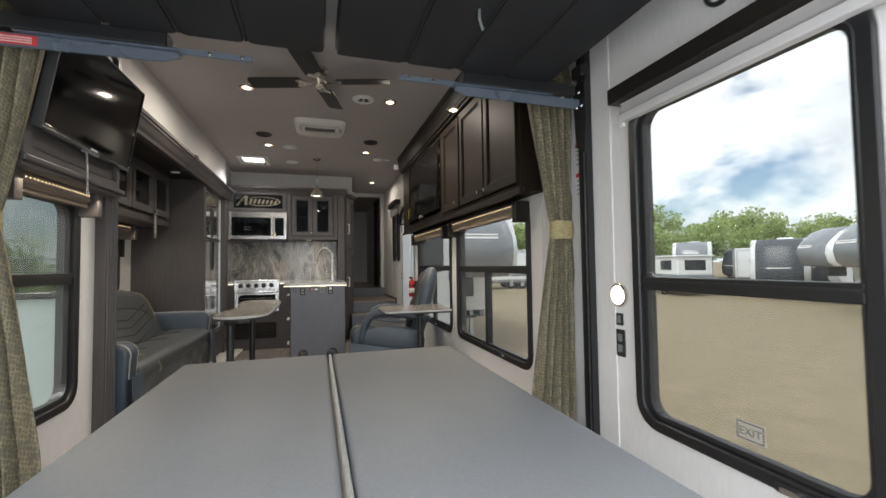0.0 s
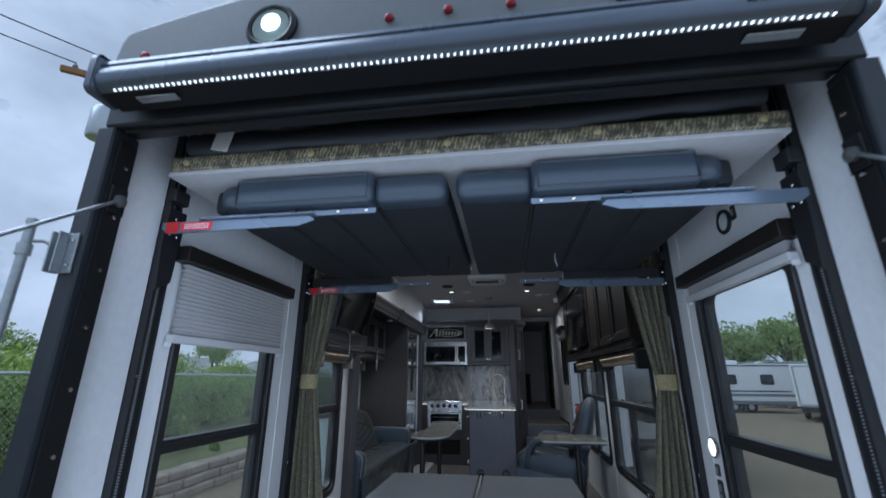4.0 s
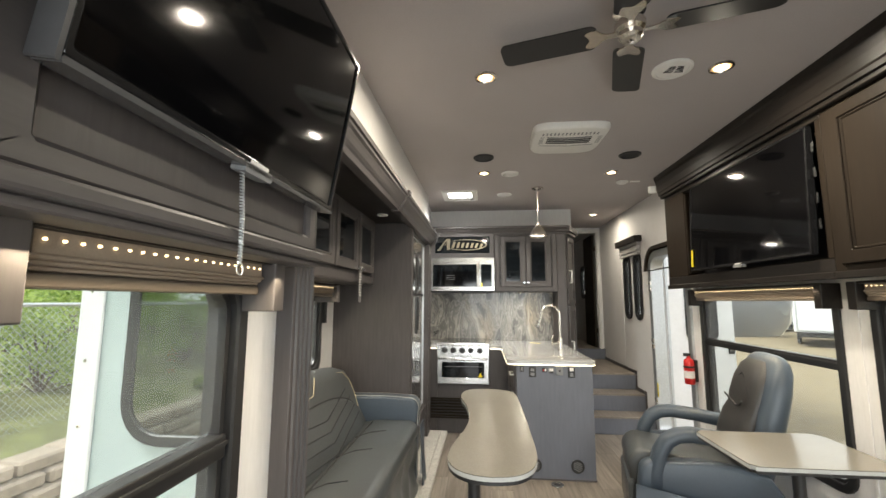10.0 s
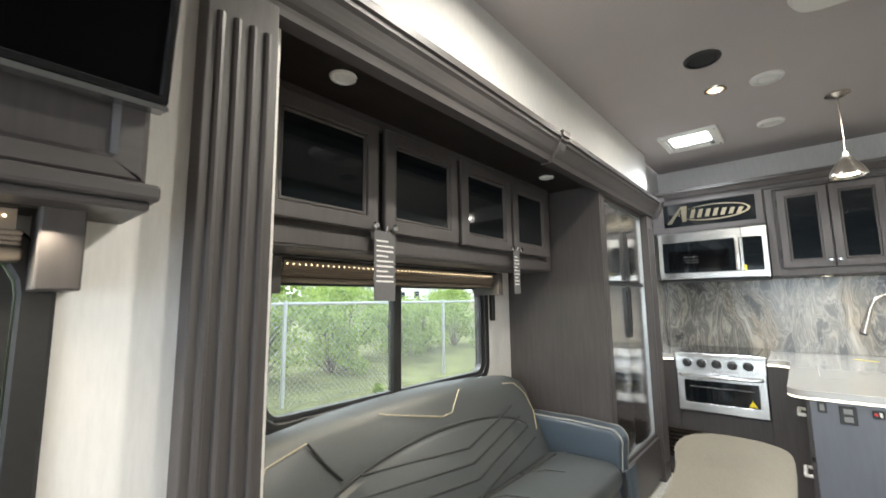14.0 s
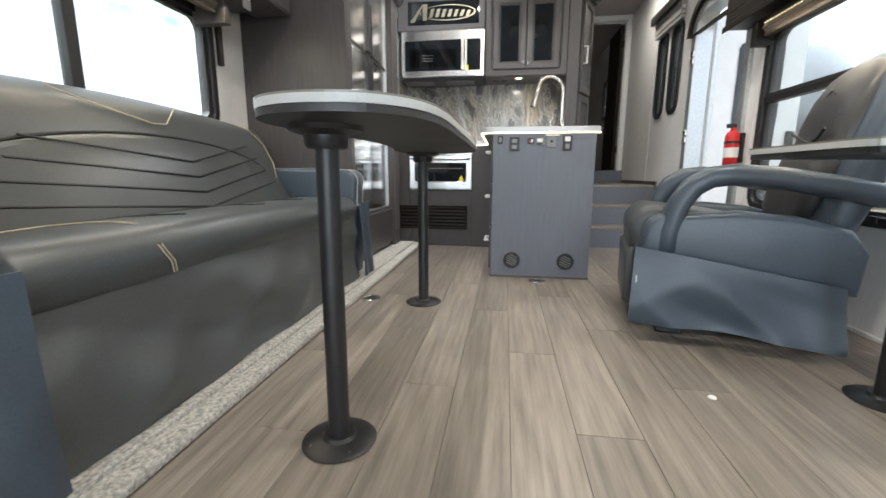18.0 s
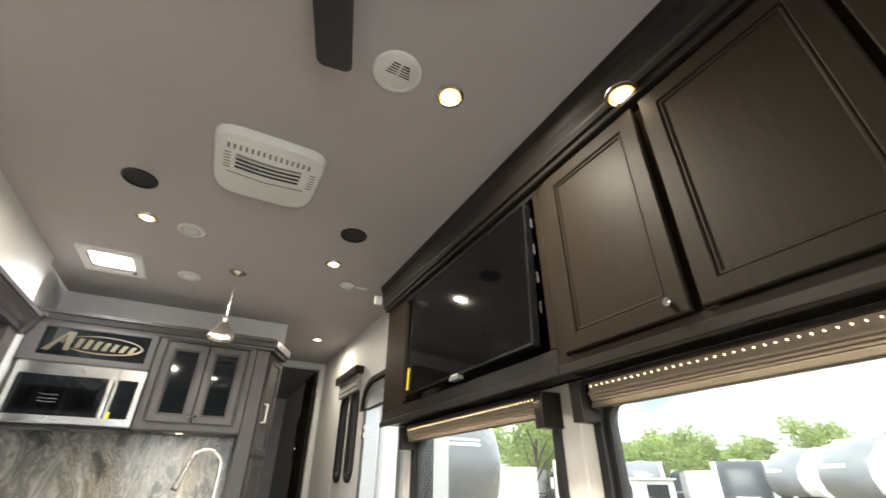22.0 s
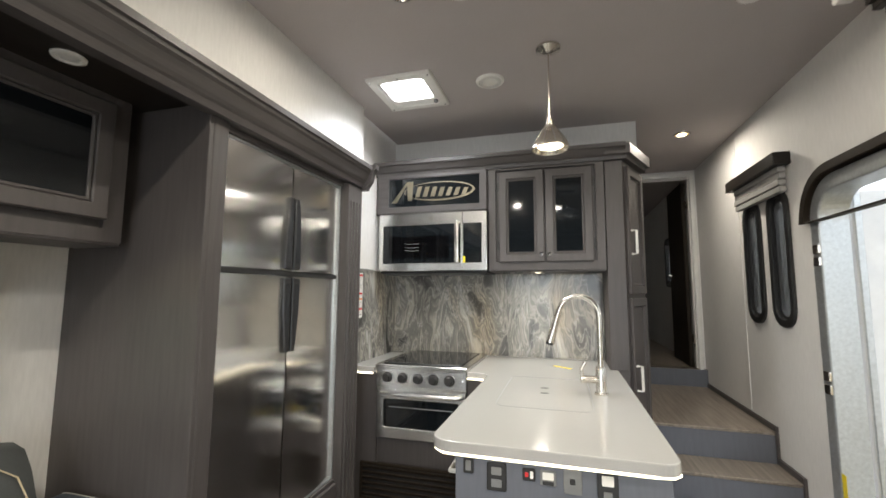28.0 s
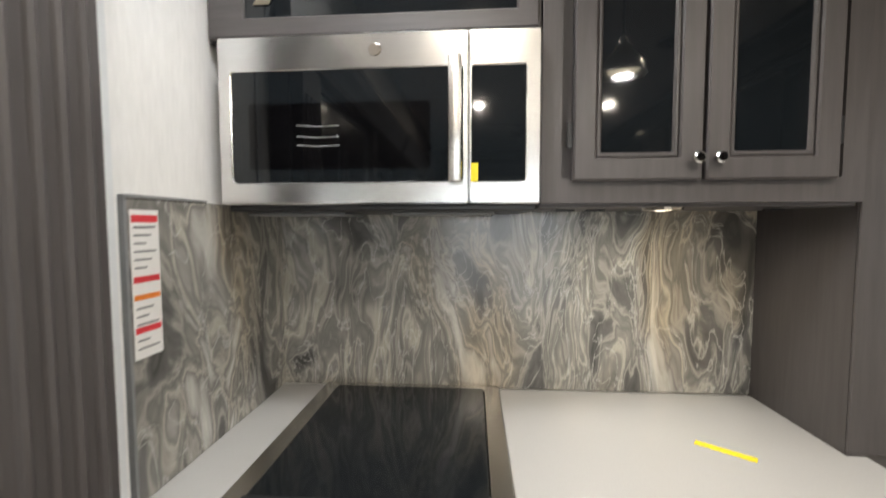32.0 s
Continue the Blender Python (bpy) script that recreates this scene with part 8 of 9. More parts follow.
for sx in (-1, 1):
    jb = thing("rear_jamb", (sx * 1.2, 0.12, -0.05), "dark slate corner post with a black bolted seal", "jamb", "", "structure")
    x0, x1 = sorted((sx * 1.142, sx * 1.212))
    part("post", box(x0, x1, 0.075, 0.180, -0.3, 2.1345, 0.006), JAMB, jb)
    x0, x1 = sorted((sx * 1.134, sx * 1.1415))
    part("seal", box(x0, x1, 0.10, 0.172, -0.05, 2.10, 0.003), TYRE, jb, "black bolted seal strip")
    for k in range(11):
        part("bolt", lathe([(0, 0), (0.009, 0), (0.007, 0.006), (0, 0.007)], shifted((face_right if sx > 0 else face_left)(sx * 1.134), 0.14, 0.15 + 0.185 * k), 8), NICKEL, jb)
    # galvanised bracket with a gate post and the cable that holds the ramp
    gb = thing("gate_bracket", (sx * 1.20, 0.05, 1.60), "galvanised plate bracket on the corner post", "bracket", "gate brackets")
    x0, x1 = sorted((sx * 1.158, sx * 1.222))
    part("plate", box(x0, x1, 0.066, 0.0745, 1.605, 1.735, 0.002), GALV, gb)
    for xx in (1.196, 1.222):
        a_, b_ = sorted((sx * (xx - 0.006), sx * xx))
        part("flange", box(a_, b_, 0.036, 0.0655, 1.605, 1.735, 0.001), GALV, gb)
    screws(gb, face_front(0.066), [(sx * 1.174, 1.63), (sx * 1.174, 1.71)], 0.007)
    gp = thing("gate_post", (sx * 1.285, 0.02, -0.9), "galvanised round post beside the ramp", "post", "ramp posts")
    part("post", tube([(sx * 1.285, 0.02, -0.9), (sx * 1.285, 0.02, 1.76)], 0.014, 14), GALV, gp, smooth=True)
    part("cap", lathe([(0, 1.76), (0.016, 1.76), (0.015, 1.772), (0, 1.776)], lambda u, v, w: Vector((sx * 1.285 + u, 0.02 + v, w)), 14), GALV, gp)
    part("latch_arm", tube([(sx * 1.285, 0.02, 1.70), (sx * 1.25, 0.045, 1.705), (sx * 1.222, 0.05, 1.69)], 0.006, 8), GALV, gp)
    part("clamp", lathe([(0.0, 1.655), (0.020, 1.655), (0.020, 1.69), (0.0, 1.69)], lambda u, v, w: Vector((sx * 1.285 + u, 0.02 + v, w)), 14), GALV, gp)
    cb = thing("ramp_cable", (sx * 1.13, 0.14, 1.85), "grey steel cable from the corner post down to the ramp", "cable", "ramp cables")
    part("cable", tube([(sx * 1.122, 0.13, 1.872), (sx * 1.145, -0.40, 1.46), (sx * 1.18, -1.25, 0.78), (sx * 1.215, -2.2, 0.02)], 0.006, 8), GALV, cb)
    part("anchor", lathe([(0, 0), (0.022, 0), (0.022, 0.012), (0.012, 0.020), (0, 0.021)], shifted((face_right if sx > 0 else face_left)(sx * 1.126), 0.14, 1.875), 14), GREY_P, cb, smooth=True)
    part("anchor_plate", box(min(sx * 1.126, sx * 1.1335), max(sx * 1.126, sx * 1.1335), 0.105, 0.17, 1.825, 1.925, 0.003), BLACK, cb)
# Strips added over the end walls; their duller tone paints the shade there.
for sx in (-1, 1):
    x0, x1 = sorted((sx * 1.1965, sx * 1.1995))
    tagged(part("jamb_trim", box(x0, x1, 0.187, 0.396, 0.0, 2.20), TRIM), "strip added over the wall, toned down for the shade at the opening", "trim", "", "structure")
rg = thing("patio_gate", (1.11, 0.13, 0.0), "black steel patio gate hinged at the corner post", "gate")
part("post", box(1.085, 1.132, 0.113, 0.160, 0.0, 0.880, 0.004), JAMB, rg)
part("post_cap", box(1.081, 1.1335, 0.109, 0.164, 0.8802, 0.888, 0.003), JAMB, rg)
part("top_rail", box(1.090, 1.128, -0.75, 0.1125, 0.822, 0.866, 0.004), JAMB, rg)
part("middle_rail", box(1.094, 1.124, -0.75, 0.1125, 0.66, 0.69, 0.004), JAMB, rg)
part("lower_rail", box(1.090, 1.128, -0.75, 0.1125, 0.04, 0.08, 0.004), JAMB, rg)
part("end_post", box(1.088, 1.130, -0.79, -0.7505, 0.0, 0.870, 0.004), JAMB, rg)
for k in range(4):
    part("bar", box(1.104, 1.114, -0.58 + 0.17 * k, -0.566 + 0.17 * k, 0.08, 0.66), JAMB, rg)
for x_ in (1.090, 1.122):
    hp = part("hinge_plate", prism([(0.1605, 0.745), (0.225, 0.745), (0.252, 0.775), (0.252, 0.838), (0.1605, 0.848)], -0.003, 0.003, face_right(x_)), BLACK, rg)
for z_ in (0.772, 0.815):
    pin = part("hinge_pin", tube([(1.080, 0.205, z_), (1.1325, 0.205, z_)], 0.006, 10), NICKEL, rg)
    part("nut", lathe([(0, 0), (0.011, 0), (0.011, 0.008), (0, 0.008)], shifted(face_right(1.083), 0.205, z_), 6), NICKEL, pin)
# The deck stays out of view and works as a reflector.
rd = thing("ramp_deck", (0, -1.2, -0.06), "unseen ramp deck at the rear opening, kept pale to bounce light", "ramp", "", "structure")
part("deck", box(-1.22, 1.22, -2.5, 0.06, -0.08, -0.005, 0.004), RAMP, rd)


# ---- outside: lot, trailers, trees, bank, fence ----
GZ = -0.95
tagged(part("ground", box(-900, 900, -900, 900, GZ - 0.2, GZ), GRAVEL), "pale dusty gravel lot reaching the horizon", "ground", "", "structure")


def quads(name, spots, material, parent=None, kind=""):
    """Many small leaf quads from (place, size, turn) rows, in one mesh."""
    vs, fs = [], []
    for p, s, e in spots:
        m = e.to_matrix()
        i = len(vs)
        for a, b in ((-1, -0.6), (0.1, -0.9), (1.1, 0.1), (0.0, 0.8)):
            vs.append(tuple(p + m @ Vector((a * s * 0.5, b * s * 0.5, 0.12 * s * a))))
        fs.append((i, i + 1, i + 2, i + 3))
    me = bpy.data.meshes.new(name)
    me.from_pydata(vs, [], fs)
    me.materials.append(material)
    ob = new(name, me)
    if parent is not None:
        ob.parent = parent
    if kind:
        ob["kind"] = kind
    return ob


def clumps(rng, blobs, n, s0, s1):
    out = []
    for k in range(n):
        c, r = blobs[rng.randrange(len(blobs))]
        d = Vector((rng.gauss(0, 1), rng.gauss(0, 1), rng.gauss(0, 1))).normalized() * (rng.random() ** 0.45)
        p = Vector(c) + Vector((d.x * r, d.y * r, d.z * r * 0.8))
        out.append((p, rng.uniform(s0, s1), Euler((rng.uniform(-1.2, 1.2), rng.uniform(-1.2, 1.2), rng.uniform(0, 6.28)))))
    return out


def tree(seed, height, spread, place, label):
    rng = random.Random(seed)
    t = thing("tree", place, label, "tree", "trees beyond the lot")
    bx_, by_, bz_ = place
    pts, rad = [], []
    for k in range(6):
        f = k / 5
        pts.append((bx_ + 0.25 * math.sin(seed + k), by_ + 0.25 * math.cos(seed * 2 + k), bz_ + height * 0.6 * f))
        rad.append(0.28 * (1 - 0.7 * f))
    bm = tube(pts, 0.2, 8, radii=rad)
    blobs = []
    for k in range(9):
        a_ = k * 2.4 + seed
        r_ = spread * rng.uniform(0.25, 0.62)
        h_ = height * rng.uniform(0.45, 0.92)
        tip = (bx_ + r_ * math.cos(a_), by_ + r_ * math.sin(a_), bz_ + h_)
        st = pts[2 + k % 4]
        tube([st, ((st[0] + tip[0]) / 2, (st[1] + tip[1]) / 2, (st[2] + tip[2]) / 2 + 0.3), tip], 0.06, 6, bm, radii=[0.11, 0.07, 0.03])
        blobs.append(((tip[0] - bx_, tip[1] - by_, tip[2] - bz_), spread * rng.uniform(0.22, 0.40)))
    blobs.append(((0, 0, height * 0.8), spread * 0.4))
    part("trunk", bm, BARK, t)
    quads("crown", clumps(rng, blobs, 2700, 0.14, 0.34), LEAF, t)
    return t


t_a = tree(3, 7.6, 4.4, (46, 34, GZ), "broad green leafy tree at the edge of the lot")
t_b = tree(11, 6.4, 3.5, (40, 42, GZ), "slender green leafy tree at the edge of the lot")
rng = random.Random(5)
for k, (x_, y_) in enumerate(((58, 24), (55, 44), (50, 52), (64, 34), (42, 60), (34, 66), (66, 14), (60, -2), (70, 6), (26, 70), (58, -16), (74, 24), (20, 78), (48, 66), (66, 46), (80, 0), (44, 27), (49, 23), (38, 36), (33, 42), (54, 17), (46, 40), (40, 30), (52, 12), (60, 10), (57, 5), (62, 18), (52, 30), (50, 35), (44, 46), (38, 50), (30, 58), (24, 56), (36, 46), (64, 27), (70, 15), (30, 50), (18, 60), (12, 64), (55, 36), (48, 56), (67, -8), (63, 3), (27, 36), (31, 33), (25, 41), (35, 30), (30, 39), (22, 44))):
    sc_ = rng.uniform(0.75, 1.25)
    copy_thing(t_a if k % 2 else t_b, pose(x_, y_, GZ, 0, 0, rng.uniform(0, 360)) @ Matrix.Scale(sc_, 4))


def trailer(name, label, length, height, dark=False, fifth=True):
    """A trailer with its nose along +y, at the origin; its parts lie round (0, 0, ground)."""
    t = thing(name, (0, 0, 0), label, "trailer", "trailers on the lot")
    half, L = 1.25, length / 2
    step = L - 2.7 if fifth else L - 1.0
    low = 1.75 if fifth else 0.75
    at = lambda u, v, w: Vector((w, u, v))
    body = [(-L, 0.75), (step, 0.75), (step + 0.15, low), (L - 0.9, low), (L - 0.9, height - 0.15), (L - 1.6, height), (-L + 0.2, height - 0.05), (-L, height - 0.2)]
    part("body", prism(body, -half, half, at), RV_WHITE, t)
    prof_ = [(L - 0.88, low - 0.01), (L - 0.25, low + 0.02), (L - 0.02, low + 0.22), (L + 0.08, low + 0.6), (L + 0.02, low + 0.95), (L - 0.22, height - 0.5), (L - 0.55, height - 0.18), (L - 1.0, height + 0.01)]

    def cap_sheet(u0, u1, lift, rows_):
        one = blank()
        grid = []
        for y_, z_ in rows_:
            row = []
            for k in range(15):
                u = u0 + (u1 - u0) * k / 14
                bow = 0.62 * abs(u) ** 3.2
                row.append(one.verts.new((u * (half + 0.006), max(y_ - bow + lift, L - 1.35), z_)))
            grid.append(row)
        for r0, r1 in zip(grid, grid[1:]):
            for k in range(14):
                one.faces.new((r0[k], r0[k + 1], r1[k + 1], r1[k]))
        return one
    cap_ = part("nose_cap", cap_sheet(-1, 1, 0.0, prof_), RV_WHITE, t, "moulded white front cap", smooth=True)
    part("cap_panel", cap_sheet(-0.80, 0.80, 0.012, prof_[1:8]), RV_GREY if dark else JAMB, cap_, "dark grey painted front", smooth=True)
    part("cap_badge", cap_sheet(-0.4, 0.4, 0.02, [(L + 0.03, low + 0.88), (L - 0.005, low + 0.99)]), PAPER, cap_)
    for sx in (-1, 1):
        S = (lambda u, v, w: Vector((half + w, u, v))) if sx > 0 else (lambda u, v, w: Vector((-half - w, u, v)))
        part("cap_side", prism([(L - 1.35, low + 0.02), (L - 0.85, low + 0.02), (L - 0.62, low + 0.3), (L - 0.55, low + 0.8), (L - 0.75, height - 0.45), (L - 1.15, height - 0.1), (L - 1.35, height - 0.1)], -0.01, 0.004, S), RV_WHITE, t)
        for k, (a_, w_) in enumerate(((-length * 0.36, 0.7), (-length * 0.12, 1.3), (length * 0.18, 0.6))):
            wn_ = part("window", prism(rounded(a_, a_ + w_, 1.85, 2.45, 0.10), 0.0, 0.02, S), RV_DARK, t, "dark tinted window")
            part("window_rim", ring(rounded(a_ - 0.03, a_ + w_ + 0.03, 1.82, 2.48, 0.12), rounded(a_, a_ + w_, 1.85, 2.45, 0.10), 0.0, 0.03, S), BLACK, wn_)
        part("stripe", prism([(-L + 0.1, 1.05), (step - 1.2, 1.05), (step + 0.1, 1.85), (step + 0.7, 2.05), (step + 0.6, 2.12), (step - 0.2, 1.95), (step - 1.5, 1.22), (-L + 0.1, 1.22)], 0.0, 0.008, S), RV_GREY, t, "grey side stripe")
        part("stripe", prism([(-L + 0.4, 1.34), (step - 1.9, 1.34), (step - 0.4, 2.2), (step + 0.3, 2.3), (step - 0.5, 2.3), (step - 2.2, 1.44), (-L + 0.4, 1.44)], 0.0, 0.008, S), JAMB, t)
        part("skirt", prism([(-L + 0.02, 0.55), (step - 0.05, 0.55), (step - 0.05, 0.78), (-L + 0.02, 0.78)], -0.1, 0.006, S), RV_GREY, t)
        part("door", prism(rounded(length * 0.02, length * 0.02 + 0.7, 0.85, 2.75, 0.08), 0.0, 0.015, S), RV_WHITE, t)
        part("storage_hatch", prism(rounded(step - 1.1, step - 0.25, 0.86, 1.45, 0.05), 0.0, 0.015, S), RV_DARK, t, "dark luggage hatch")
        part("roof_rail", prism([(-L + 0.1, height - 0.19), (L - 1.5, height - 0.12), (L - 1.5, height - 0.06), (-L + 0.1, height - 0.13)], 0.0, 0.03, S), JAMB, t)
        for a_ in (-1.7, -0.75):
            at2 = lambda u, v, w: Vector((sx * (half - 0.10 + w), a_ + u, 0.36 + v))
            wh = part("wheel", lathe([(0.0, -0.1), (0.35, -0.1), (0.36, -0.06), (0.36, 0.06), (0.33, 0.1), (0.2, 0.1), (0.19, 0.06), (0.0, 0.06)], at2, 20), TYRE, t)
            part("rim", lathe([(0.0, 0.062), (0.18, 0.062), (0.15, 0.085), (0.0, 0.09)], at2, 16), GALV, wh)
        part("landing_leg", box(sx * 0.95 - 0.05, sx * 0.95 + 0.05, step - 0.35, step - 0.25, 0.0, 0.76), GALV, t)
    # Black sheet added to paint the shadow beneath the trailer.
    part("under_shadow_board", box(-1.1, 1.1, -L + 0.3, step - 0.2, 0.50, 0.58), BLACK, t)
    part("air_unit", box(-0.4, 0.4, -1.6, -0.6, height - 0.04, height + 0.26, 0.06, 2), RV_WHITE, t)
    if fifth:
        part("pin_box", box(-0.2, 0.2, L - 1.5, L - 0.75, low - 0.45, low, 0.03), BLACK, t)
    else:
        part("hitch", box(-0.06, 0.06, L - 0.9, L + 1.2, 0.50, 0.60), BLACK, t)
    return t


tr_a = trailer("travel_trailer", "white travel trailer with a dark grey nose cap", 9.0, 3.2, False, False)
tr_c = trailer("travel_trailer", "white fifth-wheel trailer with a dark grey nose and swooshes", 10.5, 3.5, True, True)
tr_b = trailer("travel_trailer", "tall white fifth-wheel trailer with grey stripes", 10.5, 3.5, True)
spots = [("a", 19.1, 3.3, 60), ("b", 22.3, 7.2, 60), ("b", 26.3, 11.0, 60), ("a", 30.5, 14.2, 60), ("b", 34.5, 18.0, 60), ("a", 15, 33, 80), ("b", 24, 38, 95), ("a", 33, 35, 70), ("a", 40, 28, 85), ("b", 45, 18, 100), ("a", 44, 6, 80), ("b", 40, -8, 95), ("a", 30, -16, 70), ("a", 20, 46, 90), ("b", -2, 52, 88), ("c", 3.35, 13.8, 180), ("a", 27, 18, 120), ("b", 30, 27, 130), ("a", 9.5, 30, 165), ("b", 38, 12, 60), ("a", 27.5, 4.0, 60)]


def motorhome(label):
    """A large bus-like motorhome with its windscreen along +y, at the origin."""
    t = thing("motorhome", (0, 0, 0), label, "motorhome")
    at = lambda u, v, w: Vector((w, u, v))
    prof_ = [(-4.6, 0.55), (3.4, 0.45), (4.35, 0.50), (4.55, 0.75), (4.60, 1.45), (4.45, 2.3), (4.15, 3.15), (3.7, 3.45), (-4.4, 3.5), (-4.6, 3.3)]
    part("body", prism(prof_, -1.25, 1.25, at, bev=0.06), RV_CREAM, t)
    wind = part("windscreen", prism([(4.555, 1.60), (4.595, 1.60), (4.475, 2.3), (4.27, 2.9), (4.23, 2.9), (4.43, 2.3)], -1.12, 1.12, at), RV_DARK, t, "wide dark windscreen")
    part("wiper", tube([(-0.8, 4.60, 1.62), (-0.1, 4.58, 1.75)], 0.02, 6), BLACK, wind)
    part("grille", box(-0.7, 0.7, 4.56, 4.64, 0.75, 1.05, 0.02), BLACK_P, t)
    for sx in (-1, 1):
        part("headlight", box(min(sx * 0.8, sx * 1.18), max(sx * 0.8, sx * 1.18), 4.50, 4.63, 0.85, 1.12, 0.04, 2), RV_GREY, t)
        part("mirror", box(min(sx * 1.3, sx * 1.5), max(sx * 1.3, sx * 1.5), 4.30, 4.45, 1.9, 2.5, 0.03), RV_CREAM, t)
        S = (lambda u, v, w: Vector((1.25 + w, u, v))) if sx > 0 else (lambda u, v, w: Vector((-1.25 - w, u, v)))
        for a_, w_ in ((-3.6, 1.2), (-1.4, 1.4), (1.4, 0.8), (3.0, 0.9)):
            part("window", prism(rounded(a_, a_ + w_, 1.75, 2.55, 0.08), 0.0, 0.02, S), RV_DARK, t, "dark tinted window")
        part("stripe", prism([(-4.5, 1.0), (4.3, 1.2), (4.3, 1.35), (-4.5, 1.3)], 0.0, 0.01, S), BLOCK, t, "tan side stripe")
        for a_ in (-2.6, 3.0):
            at2 = lambda u, v, w: Vector((sx * (1.12 + w), a_ + u, 0.48 + v))
            part("wheel", lathe([(0.0, -0.14), (0.46, -0.14), (0.48, -0.08), (0.48, 0.10), (0.42, 0.14), (0.28, 0.14), (0.25, 0.06), (0.0, 0.06)], at2, 20), TYRE, t)
    part("air_unit", box(-0.4, 0.4, -1.0, 0.1, 3.49, 3.75, 0.06, 2), RV_WHITE, t)
    return t


mh = motorhome("cream motorhome with a wide dark windscreen parked on the lot")
mh.matrix_basis = pose(23.0, 27.0, GZ, 0, 0, 139)
bx_t = thing("cargo_trailer", (0, 0, 0), "plain white box trailer on a dark frame", "trailer")
part("body", box(-1.15, 1.15, -2.6, 2.6, 0.75, 3.0, 0.05, 2), RV_WHITE, bx_t)
part("chassis", box(-1.0, 1.0, -2.7, 3.6, 0.50, 0.74, 0.01), BLACK, bx_t)
part("door_frame", ring(rounded(-1.05, 1.05, 0.82, 2.92, 0.03), rounded(-0.98, 0.98, 0.89, 2.85, 0.03), 0.0, 0.02, face_front(-2.6)), GALV, bx_t)
for sx in (-1, 1):
    for a_ in (-0.45, 0.45):
        at2 = lambda u, v, w: Vector((sx * (0.98 + w), a_ + u, 0.36 + v))
        part("wheel", lathe([(0.0, -0.1), (0.35, -0.1), (0.36, -0.06), (0.36, 0.06), (0.33, 0.1), (0.2, 0.1), (0.0, 0.06)], at2, 18), TYRE, bx_t)
bx_t.matrix_basis = pose(18.2, 27.0, GZ, 0, 0, -35)
copy_thing(bx_t, pose(33.0, 24.5, GZ, 0, 0, -50))
copy_thing(bx_t, pose(11.0, 33.0, GZ, 0, 0, -20))
cpr = thing("camper", (0, 0, 0), "low folding camper with blue-grey lower sides", "camper")
part("tub", box(-1.05, 1.05, -2.0, 2.0, 0.55, 1.25, 0.05, 2), RV_GREY, cpr, "blue-grey tub")
part("upper_body", box(-1.0, 1.0, -1.95, 1.2, 1.2501, 2.35, 0.08, 3), RV_WHITE, cpr)
part("roof", box(-1.08, 1.08, -2.05, 1.35, 2.3501, 2.45, 0.03, 2), RV_WHITE, cpr)
part("window", box(-1.012, -0.999, -1.2, 0.2, 1.55, 2.15, 0.004), RV_DARK, cpr, "dark tinted window")
part("window", box(-0.6, 0.6, -1.962, -1.949, 1.55, 2.15, 0.004), RV_DARK, cpr, "dark tinted window")
part("hitch", box(-0.05, 0.05, 2.0, 3.1, 0.50, 0.60), BLACK, cpr)
for sx in (-1, 1):
    at2 = lambda u, v, w: Vector((sx * (0.92 + w), u, 0.34 + v))
    part("wheel", lathe([(0.0, -0.1), (0.33, -0.1), (0.34, -0.06), (0.34, 0.06), (0.31, 0.1), (0.2, 0.1), (0.0, 0.06)], at2, 18), TYRE, cpr)
cpr.matrix_basis = pose(22.0, 21.0, GZ, 0, 0, -20)
for k, (kind_, x_, y_, a_) in enumerate(spots):
    src = {"a": tr_a, "b": tr_b, "c": tr_c}[kind_]
    if k == 0:
        src.matrix_basis = pose(x_, y_, GZ, 0, 0, a_)
    elif k == 1 or kind_ == "c":
        src.matrix_basis = pose(x_, y_, GZ, 0, 0, a_)
    else:
        copy_thing(src, pose(x_, y_, GZ, 0, 0, a_))

# bank on the left with retaining blocks, shrubs, a chain-link fence and poles
bm = blank()
rows = []
for i in range(41):
    y_ = -30 + 90 * i / 40
    row = []
    for x_, z_ in ((-4.52, -0.5), (-4.60, 0.0), (-5.0, 0.05), (-5.2, 0.07), (-8.5, 0.3), (-16, 0.4), (-60, 0.2)):
        row.append(bm.verts.new((x_, y_, z_ + (0.05 * math.sin(i * 1.7 + x_) if x_ < -5.5 else 0))))
    rows.append(row)
for r0, r1 in zip(rows, rows[1:]):
    for k in range(6):
        bm.faces.new((r0[k], r0[k + 1], r1[k + 1], r1[k]))
tagged(part("bank", bm, EARTH), "dry grassy bank beside the lot", "ground", "", "structure")
bm = blank()
rows = []
for i in range(31):
    y_ = -30 + 90 * i / 30
    rows.append([bm.verts.new((x_, y_, z_ + 0.02 * math.sin(i * 1.3 + x_ * 2))) for x_, z_ in ((-1.7, GZ - 0.03), (-2.4, -0.75), (-3.3, -0.48), (-4.0, -0.35), (-4.55, -0.31))])
for r0, r1 in zip(rows, rows[1:]):
    for k in range(4):
        bm.faces.new((r0[k], r0[k + 1], r1[k + 1], r1[k]))
tagged(part("ground_rise", bm, GRAVEL), "gravel rising to the retaining wall", "ground", "", "structure")
rw = thing("retaining_wall", (-4.48, 3, -0.33), "low wall of tan split-face blocks", "wall", "", "structure")
bb = box(-0.14, 0.14, -0.20, 0.20, 0, 0.118, 0.022)
me_b = bpy.data.meshes.new("block")
bb.to_mesh(me_b)
bb.free()
me_b.materials.append(BLOCK)
